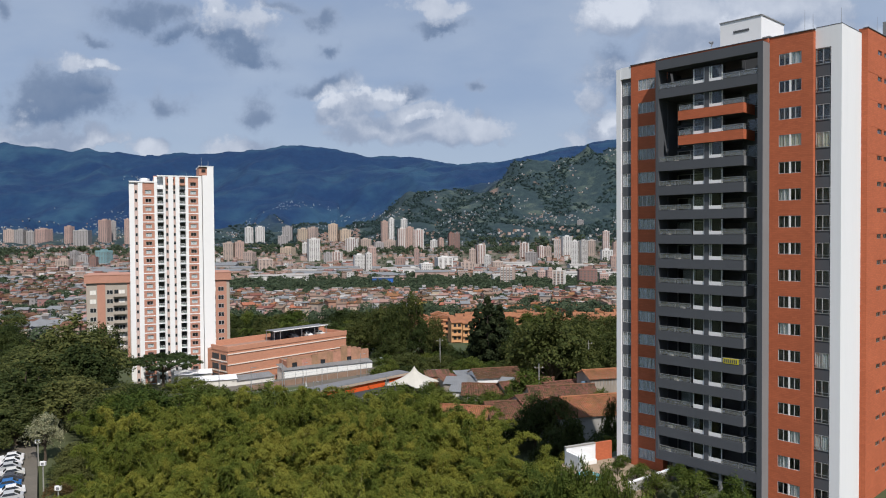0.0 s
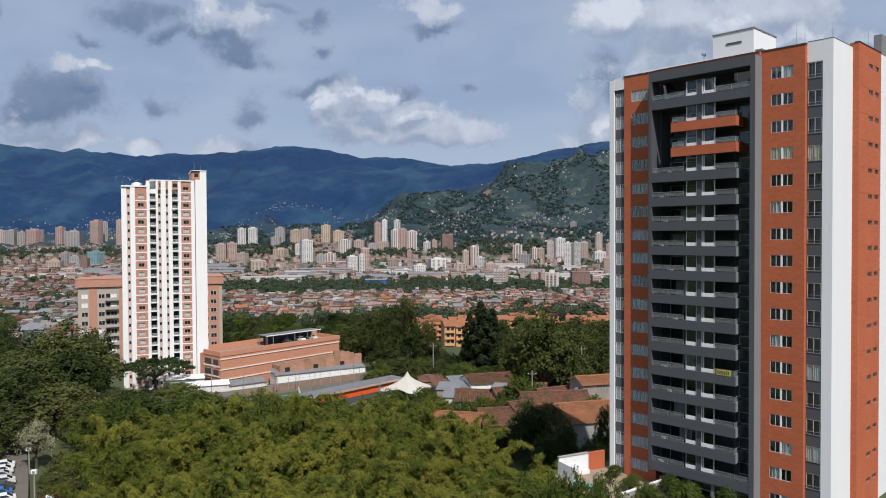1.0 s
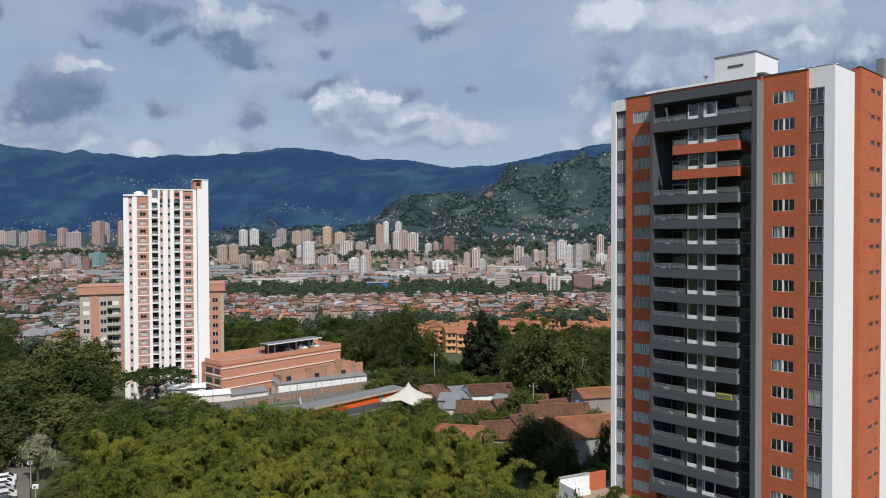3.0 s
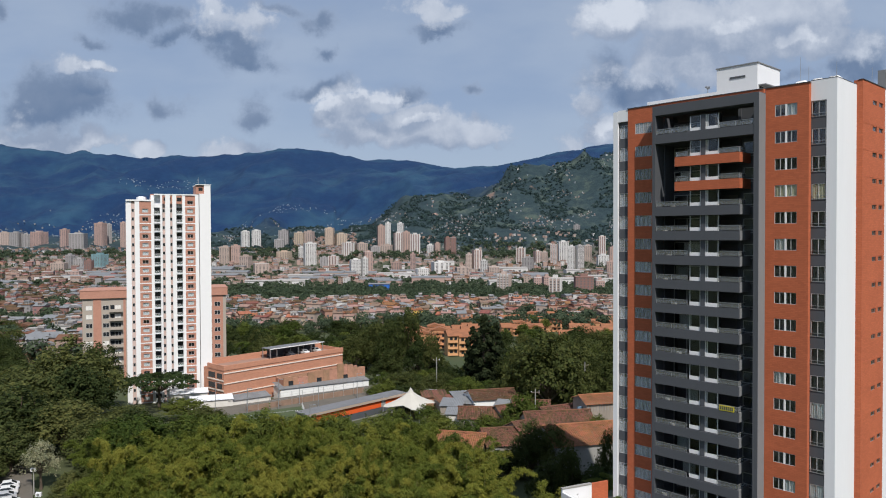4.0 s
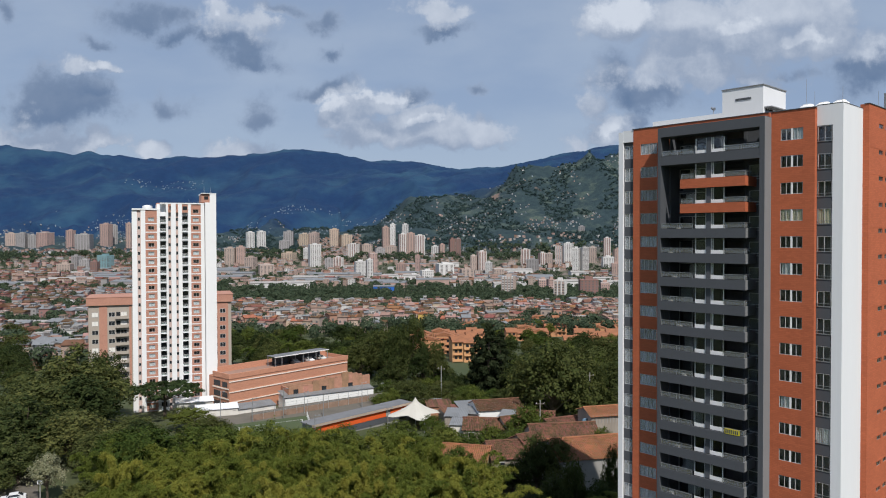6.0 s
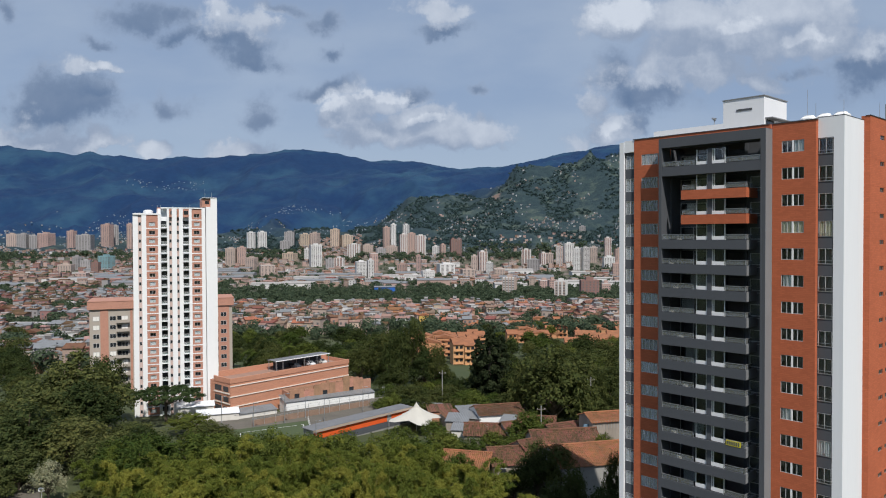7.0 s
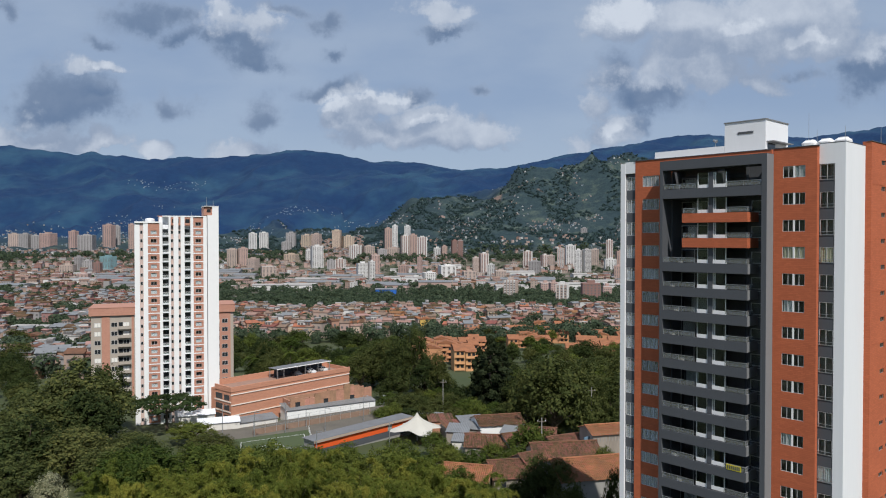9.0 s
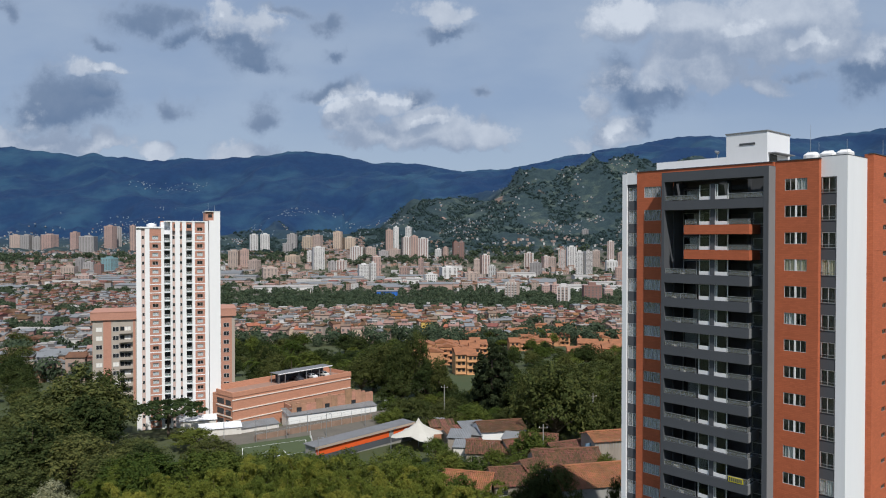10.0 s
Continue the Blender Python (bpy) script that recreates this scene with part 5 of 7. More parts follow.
    for x, y, top, r in ((26, 176, 6.6, 9.5), (33, 181, 3.6, 7), (20.5, 183, 2.0, 5.5)):
        put(BROAD_DARK, x, y, top, r, "broad sunlit tree with a spreading crown", group="broad trees above the houses")
    for x, y in ((-72, 275), (-66, 268), (-61, 281), (-52, 262), (-77, 282)):
        put(PALM, x, y, ground(x, y) + rng.uniform(8, 12), 3.6, "palm tree with drooping fronds", "palm_tree", "palms")
    # low growth at the foot of the tall trees
    for k in range(46):
        y = rng.uniform(178, 236)
        x = rng.uniform(-0.05, 0.075) * y
        put(rng.choice((BROAD, BROAD_DARK, BROAD_DARK)), x, y, ground(x, y) + rng.uniform(2.5, 4.8), rng.uniform(2.2, 3.4), "low bush at the foot of tall trees", "shrub", "undergrowth")
    # woods on the slope behind
    for k in range(170):
        y = rng.uniform(225, 415)
        x = rng.uniform(-0.31, 0.26) * y
        if abs(x + 45) < 30 and y < 245 or (-0.055 * y < x < 0.035 * y) or (-14 < x < 36 and 285 < y) or (x > 0.05 * y and y > 335):
            continue
        put(rng.choice((BROAD, BROAD_DARK, BROAD_DARK)), x, y, ground(x, y) + rng.uniform(5, 11.5), rng.uniform(4, 7), "broadleaf tree in the woods above the houses", group="woods behind")
    for k in range(70):
        y = rng.uniform(325, 470)
        x = rng.uniform(0.04, 0.26) * y
        if y > 392 and rng.random() < 0.75:
            continue
        put(rng.choice((BROAD, BROAD_DARK)), x, y, ground(x, y) + rng.uniform(4, 8.5), rng.uniform(3, 5.5), "leafy tree between the terraces", group="trees between the terraces")
    for k in range(64):
        y = rng.uniform(184, 240)
        x = rng.uniform(-0.09, 0.27) * y
        put(rng.choice((BROAD, BROAD_DARK, BROAD_DARK)), x, y, ground(x, y) + rng.uniform(4, 7.5), rng.uniform(3, 5), "low tree at the edge of the woods", group="trees at the wood's edge")
    for k in range(7):
        y = rng.uniform(270, 380)
        x = rng.uniform(-0.66, -0.58) * y
        put(BROAD_DARK, x, y, ground(x, y) + rng.uniform(8, 15), rng.uniform(6, 9), dark, group="woods beside the houses")


grove()
trees()


# ---- low houses, sports court and car park ----
def tiled_roof_house(x, y, turn, w, d, wall, rise, z0, mat_roof, mat_wall, label, group="", hip=0.0, openings=True):
    """A low house: walls, pitched roof, door and windows. w runs along the ridge."""
    t = empty("house", pose(x, y, z0, 0, 0, turn), label, "house", group)
    part("wall", Shape().box(-w / 2, w / 2, -d / 2, d / 2, -4, wall), mat_wall, t)
    part("gable_wall", Shape().add([(-w / 2, -d / 2, wall), (-w / 2, d / 2, wall), (-w / 2, 0, wall + rise * 0.9), (-w / 2 + 0.2, -d / 2, wall), (-w / 2 + 0.2, d / 2, wall), (-w / 2 + 0.2, 0, wall + rise * 0.9)], [(0, 1, 2), (5, 4, 3), (0, 2, 5, 3), (1, 4, 5, 2)]), mat_wall, t)
    # roof planes laid in rows of tiles
    rows, jit = max(4, int(d / 2 / 0.36)), random.Random(int(x * 10 + y))
    for sgn in (-1, 1):
        s = Shape()
        cols = max(4, int(w / 0.34))
        for i in range(rows):
            a, b = i / rows, (i + 1.12) / rows
            for j in range(cols):
                x0, x1 = -w / 2 - 0.35 + (w + 0.7) * j / cols, -w / 2 - 0.35 + (w + 0.7) * (j + 0.97) / cols
                xm, lift = (x0 + x1) / 2, jit.gauss(0, 0.022) - 0.07 * math.sin(3.1 * (j + 0.5) / cols) * (1 - abs(2 * a - 1))
                ya, yb = sgn * (d / 2 + 0.4) * (1 - a), sgn * (d / 2 + 0.4) * (1 - min(b, 1))
                za, zb = wall - 0.1 + (rise + 0.1) * a + lift, wall - 0.1 + (rise + 0.1) * min(b, 1) + lift
                s.add([(x0, ya, za + 0.05), (xm, ya, za + 0.17), (x1, ya, za + 0.05), (x0, yb, zb), (xm, yb, zb + 0.1), (x1, yb, zb)],
                      [(0, 1, 4, 3), (1, 2, 5, 4), (0, 3, 5, 2)] if sgn < 0 else [(3, 4, 1, 0), (4, 5, 2, 1), (2, 5, 3, 0)])
        p = part("roof_slope", s, mat_roof, t, "rows of worn clay tiles")
        tagged(p, kind="stuff")
    part("ridge", Shape().tube([(-w / 2 - 0.4, 0, wall + rise + 0.05), (w / 2 + 0.4, 0, wall + rise + 0.05)], [0.17, 0.17], 6), mat_roof, t)
    if openings:
        for k in range(max(1, int(w / 4))):
            xx = -w / 2 + 1.2 + k * 4
            o = part("window", Shape().box(xx, xx + 1.1, -d / 2 - 0.03, -d / 2 - 0.002, wall - 1.7, wall - 0.6), M_DARKGLASS, t)
            part("window_frame", Shape().box(xx - 0.08, xx + 1.18, -d / 2 - 0.06, -d / 2 - 0.032, wall - 1.78, wall - 1.7).box(xx - 0.08, xx + 1.18, -d / 2 - 0.06, -d / 2 - 0.032, wall - 0.6, wall - 0.52), M_WHITE_BRIGHT, o)
    return t


def sheet_roof_shed(x, y, turn, w, d, wall, rise, z0, mat_wall, label, group="", mat_roof=None):
    """A shed under one leaning corrugated roof."""
    t = empty("shed", pose(x, y, z0, 0, 0, turn), label, "shed", group)
    part("wall", Shape().box(-w / 2, w / 2, -d / 2, d / 2, -3, wall), mat_wall, t)
    s = Shape()
    n = int(w / 0.35)
    for k in range(n):
        a, b = -w / 2 - 0.25 + (w + 0.5) * k / n, -w / 2 - 0.25 + (w + 0.5) * (k + 1) / n
        m = (a + b) / 2
        s.add([(a, -d / 2 - 0.3, wall + 0.02), (m, -d / 2 - 0.3, wall + 0.1), (b, -d / 2 - 0.3, wall + 0.02), (a, d / 2 + 0.3, wall + rise), (m, d / 2 + 0.3, wall + rise + 0.08), (b, d / 2 + 0.3, wall + rise)],
              [(0, 1, 4, 3), (1, 2, 5, 4), (0, 3, 5, 2)])
    tagged(part("roof", s, mat_roof or M_ZINC, t, "corrugated sheet roof"), kind="stuff")
    return t


def low_houses():
    brown, bright = M_ROOFTILE, M_ROOFTILE_BRIGHT
    wall_w = material("limewash", (0.72, 0.70, 0.66), (0.55, 0.52, 0.47), rough=0.9, scale=0.5, fine=5, streak=True)
    wall_b = material("bare_clay_block", (0.40, 0.21, 0.13), (0.33, 0.16, 0.10), rough=0.95, scale=0.5, fine=8)
    wall_t = material("blue_wall", (0.16, 0.26, 0.36), (0.12, 0.2, 0.28), rough=0.9, scale=0.8)
    # brighter copy of the limewash, for walls in full sun
    wall_lit = material("sunlit_limewash", (0.80, 0.80, 0.79), (0.72, 0.72, 0.70), rough=0.9, scale=0.5, fine=5)
    G = "old tiled houses below the woods"
    old = "old low house with a worn clay tile roof"
    grime = material("stained_render", (0.40, 0.35, 0.30), (0.20, 0.17, 0.145), rough=0.95, scale=0.5, fine=4, streak=True)
    # tile colour carries sun and shade here: bright for the lit roof, brown beside it
    tiled_roof_house(3.6, 134, -14, 9, 8, 1.6, 1.9, -9.4, bright, grime, old + ", sunlit", G)
    tiled_roof_house(12.0, 136, 10, 9, 9, 1.6, 2.1, -9.3, brown, grime, old + ", half in shade", G)
    tiled_roof_house(26.0, 131, 14, 16, 11, 1.8, 2.3, -7.6, bright, M_CONCRETE, "large old house with an orange clay tile roof", G, openings=False)
    tiled_roof_house(22.5, 141, 8, 13, 7, 2.0, 1.9, -7.6, brown, grime, old, G)
    tiled_roof_house(16.5, 138.5, 30, 7, 6, 1.8, 1.6, -8.2, brown, grime, old, G)
    tiled_roof_house(32.5, 148, 14, 9, 6.5, 2.7, 1.2, -5.9, bright, grime, "low house with a tile roof and open brick lattice", G, openings=False)
    lattice = empty("brick_lattice", pose(29.2, 143.8, -4.6, 0, 0, 14), "pale open brick lattice screen", "screen")
    for k in range(9):
        part("brick", Shape().box(k * 0.62, k * 0.62 + 0.12, -0.06, 0.06, 0, 1.6), M_CONCRETE, lattice)
    thing("yard_wall", Shape().box(-0.7, 0.7, -0.1, 0.1, -2, 2.4), wall_t, pose(27.9, 145.2, -6.3, 0, 0, 30), "short blue painted yard wall", "wall")
    tiled_roof_house(24.6, 150.5, 24, 9, 6, 1.6, 1.4, -7.9, brown, grime, old, G)
    tiled_roof_house(20.6, 147.0, -12, 6, 5, 1.6, 1.2, -8.4, brown, grime, old, G)
    tiled_roof_house(9.0, 157, -6, 10, 7, 2.4, 1.8, -10.9, brown, grime, old, G)
    tiled_roof_house(15.5, 157, 24, 8, 6, 2.2, 1.6, -9.9, brown, grime, old, G)
    tiled_roof_house(20.0, 161, -10, 8, 6, 2.2, 1.6, -9.9, brown, wall_b, old, G)
    tiled_roof_house(12.0, 174, 14, 11, 8, 4.4, 1.5, -12.4, brown, wall_lit, "long house with a bright white wall and shallow tile roof", G, openings=False)
    for x, y, turn, w, d, h, z, m, r in ((2.6, 169, -10, 5, 5, 3.2, -12.0, grime, M_ZINC), (5.8, 177, 16, 6, 5, 3.8, -12.6, wall_b, M_ZINC), (0.8, 173.5, 22, 4, 4, 3.4, -12.4, grime, M_ROOFTILE), (6.2, 171.5, -18, 4.5, 4, 3.0, -11.9, grime, M_ZINC),
                                        (3.2, 162.5, -10, 4, 3.5, 2.6, -11.9, wall_w, M_ZINC), (6.0, 163.5, 12, 3.5, 3.5, 2.4, -11.7, grime, M_ROOFTILE), (-1.8, 181, 10, 6, 4.5, 3.4, -12.8, wall_b, M_ROOFTILE), (-4.5, 186, -8, 6, 4, 3.0, -13.2, grime, M_ZINC), (14.5, 165.5, -20, 4, 4, 2.6, -10.9, grime, M_ZINC)):
        sheet_roof_shed(x, y, turn, w, d, h, 0.8, z, m, "small shed with a patched sheet roof", "patched sheds", r)
    # row by the garage
    sheet_roof_shed(-33.5, 204, 30, 26, 6, 3.0, 0.9, -13.8, wall_lit, "long white wall with lean-to sheet roof", "", M_ZINC)
    ruin_brick = material("weathered_clay_block", (0.50, 0.27, 0.17), (0.20, 0.12, 0.085), rough=0.95, scale=0.9, fine=4, island=0.2, per_object=0.2)
    ruin = empty("brick_building", pose(-34.6, 206.6, -13.8, 0, 0, 34), "unfinished brick building with uneven wall tops", "building")
    rag = random.Random(8)
    x0, k = -12.0, 0
    while x0 < 13:
        x1 = min(13.0, x0 + rag.uniform(0.9, 2.6))
        h = interp(x0, [-12, -6, -5.9, 1, 4, 8, 13], [5.2, 5.6, 6.2, 6.5, 7.4, 6.9, 5.6]) + rag.uniform(-0.35, 0.35)
        part("wall", Shape().box(x0, x1, -3.0 + 0.05 * (k % 2), -2.6, -1, h), ruin_brick, ruin)
        part("wall_cap", Shape().box(x0 + rag.uniform(0, 0.4), x1 - rag.uniform(0, 0.5), -2.99, -2.61, h, h + rag.uniform(0.1, 0.4)), ruin_brick, ruin)
        x0, k = x1, k + 1
    part("back_wall", Shape().box(-12, 13, 2.4, 2.8, -1, 5.2), ruin_brick, ruin)
    part("end_wall", Shape().box(-12, -11.6, -2.5, 2.4, -1, 5.0).box(12.6, 13, -2.5, 2.4, -1, 5.0), ruin_brick, ruin)
    part("slab", Shape().box(-11.6, 12.6, -2.55, 2.4, 3.4, 3.6), M_CONCRETE, ruin)
    for x0 in (-10.6, -2.2, 6.0):
        part("window", Shape().box(x0, x0 + 1.4, -3.06, -3.003, 3.2, 4.6), M_DARKGLASS, ruin)
    sheet_roof_shed(-50, 187, 35, 11, 4, 2.2, 0.6, -13.2, wall_w, "white walled lean-to before the garage")
    sheet_roof_shed(-58, 183, 20, 10, 5, 3.0, 0.3, -13.4, wall_w, "white annex at the foot of the tower", "", M_WHITE)
    sheet_roof_shed(-66, 190, 20, 9, 5, 3.4, 0.3, -13.6, wall_w, "white annex at the foot of the tower", "", M_WHITE)
    # white panel on a post
    b = empty("sign_panel", pose(-18.3, 213.6, -14.5, 0, 0, 10), "pale rectangular panel on a steel post", "sign")
    part("post", Shape().tube([(0, 0, 0), (0, 0, 3)], [0.12, 0.12], 8), M_METAL, b)
    part("panel", Shape().box(-0.75, 0.75, -0.1, 0.1, 1.3, 4.0), M_METAL, b)


def sports_court():
    gx = lambda x, y: ground(x, y)
    # turf and its fence
    court = tagged(new("sports_court", Shape().prism([(-40, 146), (-27, 153), (-34, 178), (-52, 168)], -11.9, -11.25).mesh("sports_court", M_TURF)), "green synthetic turf sports court", "sports court", kind="structure")
    line = Shape()
    n = 40
    for k in range(n):
        a, b = 2 * math.pi * k / n, 2 * math.pi * (k + 1) / n
        line.add([(-39.5 + r * math.cos(t), 163 + r * math.sin(t), -11.24) for t in (a, b) for r in (2.4, 2.5)], [(0, 1, 3, 2)])
    u, v = Vector((-18, -10, 0)).normalized(), Vector((-7, 25, 0)).normalized()
    c0 = Vector((-29.2, 154.6, -11.24))
    for *p0, x1, y1 in ((0, 0, 15, 0), (15, 0, 15, 20), (0, 20, 15, 20), (0, 0, 0, 20), (0, 10, 15, 10), (4, 0, 4, 5), (11, 0, 11, 5), (4, 5, 11, 5)):
        a, b = c0 + u * p0[0] + v * p0[1], c0 + u * x1 + v * y1
        side = (b - a).normalized().cross(Vector((0, 0, 1))) * 0.06
        line.add([tuple(a - side), tuple(b - side), tuple(b + side), tuple(a + side)], [(0, 1, 2, 3)])
    part("court_marking", line, M_WHITE_BRIGHT, court, "white painted circle")
    yard = tagged(new("pavement", Shape().prism([(-56, 160), (-30, 174), (-8, 195), (-18, 208), (-50, 186), (-62, 178)], -13.2, -12.15).mesh("pavement", M_YARD)), "grey concrete yard before the garage", "pavement", kind="structure")
    # mesh fence along the court
    f = empty("fence", pose(-27.5, 152.5, -11.4, 0, 0, 105), "white post and rail fence beside the court", "fence")
    for k in range(14):
        part("post", Shape().box(k * 1.9, k * 1.9 + 0.08, -0.04, 0.04, 0, 1.5), M_WHITE_BRIGHT, f)
    for z in (0.4, 0.9, 1.4):
        part("rail", Shape().box(0, 24.8, -0.05, -0.041, z, z + 0.07), M_WHITE_BRIGHT, f)
    # clay wall and posts across the yard
    f = empty("yard_fence", pose(-47.5, 176, -12.3, 0, 0, 39), "low clay block wall with steel posts across the yard", "fence")
    part("wall", Shape().box(0, 34, -0.1, 0.1, 0, 1.5), material("yard_clay_block", (0.33, 0.22, 0.16), (0.17, 0.12, 0.09), rough=0.95, scale=0.7, fine=4), f)
    for k in range(12):
        part("post", Shape().tube([(k * 3.05 + 0.1, -0.16, 0), (k * 3.05 + 0.1, -0.16, 3.4)], [0.05, 0.05], 6), M_METAL, f)
    for z in (1.9, 2.7, 3.35):
        part("wire", Shape().tube([(0.1, -0.16, z), (33.6, -0.16, z)], [0.02, 0.02], 4), M_METAL, f)
    # low clubhouse with an orange stripe
    t = empty("clubhouse", pose(-29.6, 159.5, 0, 0, 0, 47), "long low clubhouse with sheet roof and orange stripe", "building")
    part("wall", Shape().box(0, 30, 0, 3.6, -14, -8.9), M_CONCRETE, t)
    part("roof", Shape().add([(-0.4, -0.5, -8.75), (30.4, -0.5, -8.75), (30.4, 4, -8.72), (-0.4, 4, -8.72), (-0.4, -0.5, -8.9), (30.4, -0.5, -8.9), (30.4, 4, -8.88), (-0.4, 4, -8.88)],
                            [(0, 1, 2, 3), (7, 6, 5, 4), (0, 4, 5, 1), (1, 5, 6, 2), (2, 6, 7, 3), (3, 7, 4, 0)]), M_GREYSHEET, t, "grey sheet roof")
    part("fascia", Shape().box(-0.3, 30.3, -0.56, -0.51, -9.35, -8.8), material("beige_fascia", (0.42, 0.33, 0.26), (0.36, 0.28, 0.22), rough=0.8), t)
    part("stripe", Shape().box(0.2, 22, -0.08, -0.003, -11.0, -9.45), M_ORANGE, t, "bright orange painted band")
    part("stripe", Shape().box(23.5, 29, -0.08, -0.003, -11.0, -9.45), M_ORANGE, t, "bright orange painted band")
    part("base_wall", Shape().box(0, 30, -0.05, -0.004, -12.5, -11.05), M_DARK, t)
    # peaked tent
    ten = empty("marquee", pose(-7.3, 173, -12.6, 0, 0, 20), "white peaked canvas marquee", "tent")
    s, n, m = Shape(), 24, 7
    for k in range(n):
        for j in range(m):
            pts = []
            for kk, jj in ((k, j), (k + 1, j), (k + 1, j + 1), (k, j + 1)):
                a, f = 2 * math.pi * kk / n, jj / m
                rr = 5.5 * f * (1 + 0.26 * math.cos(4 * a) * f)
                pts.append((rr * math.cos(a), rr * math.sin(a), 6.9 - 4.1 * f ** 0.62 + 0.55 * (1 - math.cos(4 * a)) * f * f * 0.5))
            s.add(pts, [(0, 1, 2, 3)] if j else [(0, 1, 2, 3)])
    part("canopy", s, M_TENT, ten)
    part("mast", Shape().tube([(0, 0, 0), (0, 0, 6.95)], [0.09, 0.06], 8), M_METAL, ten)
    for a in range(4):
        c, d = math.cos(a * math.pi / 2), math.sin(a * math.pi / 2)
        part("pole", Shape().tube([(6.8 * c, 6.8 * d, -1), (6.8 * c, 6.8 * d, 2.82)], [0.06, 0.06], 6), M_METAL, ten)
    # floodlight and power poles
    for x, y, h in ((-39.5, 176, 9), (-46, 172, 7.5), (-30.5, 180, 7.0), (-22, 190, 8.5), (-55.5, 178, 8), (-13.5, 168, 6), (-28.5, 157, 6.5), (-36, 184, 7)):
        p = empty("lamp_post", pose(x, y, ground(x, y) - 0.2), "slim grey steel lamp post", "lamp post", "poles round the court")
        part("pole", Shape().tube([(0, 0, 0), (0, 0, h)], [0.11, 0.07], 7), M_METAL, p)
        part("lamp_arm", Shape().tube([(0, 0, h - 0.15), (0.9, -0.3, h)], [0.04, 0.03], 5).box(0.75, 1.25, -0.45, -0.2, h - 0.05, h + 0.07), M_METAL, p)
    for x, y, h in ((19.5, 150, 11), (-1.2, 196, 12), (35, 176, 13)):
        p = empty("power_pole", pose(x, y, ground(x, y) - 0.3), "concrete power pole with a cross-arm", "power pole", "power poles")
        part("pole", Shape().tube([(0, 0, 0), (0, 0, h)], [0.17, 0.1], 8), M_CONCRETE, p)
        part("cross_arm", Shape().box(-0.9, 0.9, -0.06, 0.06, h - 0.8, h - 0.68), M_WOOD, p)
        for k in (-0.8, 0.0, 0.8):
            part("insulator", Shape().tube([(k, 0, h - 0.68), (k, 0, h - 0.45)], [0.05, 0.04], 6), M_WHITE_BRIGHT, p)


def car_meshes():
    """Body, cabin glass, bumper and wheels of a small hatchback."""
    prof = [(-1.95, 0.35), (-1.98, 0.75), (-1.75, 0.92), (-1.0, 0.98), (-0.55, 1.38), (0.75, 1.42), (1.55, 1.0), (1.92, 0.9), (1.98, 0.4)]
    body = Shape()
    n = len(prof)
    body.add([(x, -0.8 + (0.12 if z > 1.1 else 0), z) for x, z in prof] + [(x, 0.8 - (0.12 if z > 1.1 else 0), z) for x, z in prof],
             [tuple(range(n)), tuple(range(2 * n - 1, n - 1, -1))] + [(i + n, (i + 1) % n + n, (i + 1) % n, i) for i in range(n)])
    glass = Shape()
    for sgn in (-1, 1):
        y = sgn * 0.815
        glass.add([(-0.85, y, 1.0), (1.25, y, 1.02), (0.7, sgn * 0.70, 1.36), (-0.5, sgn * 0.70, 1.33)], [(0, 1, 2, 3) if sgn < 0 else (3, 2, 1, 0)])
    glass.add([(-1.0, -0.66, 1.005), (-1.0, 0.66, 1.005), (-0.57, 0.6, 1.385), (-0.57, -0.6, 1.385)], [(0, 3, 2, 1)])
    glass.add([(1.52, -0.66, 1.03), (1.52, 0.66, 1.03), (0.8, 0.6, 1.425), (0.8, -0.6, 1.425)], [(0, 1, 2, 3)])
    wheel = Shape().tube([(0, -0.09, 0), (0, 0.09, 0)], [0.31, 0.31], 14)
    return body, glass, wheel


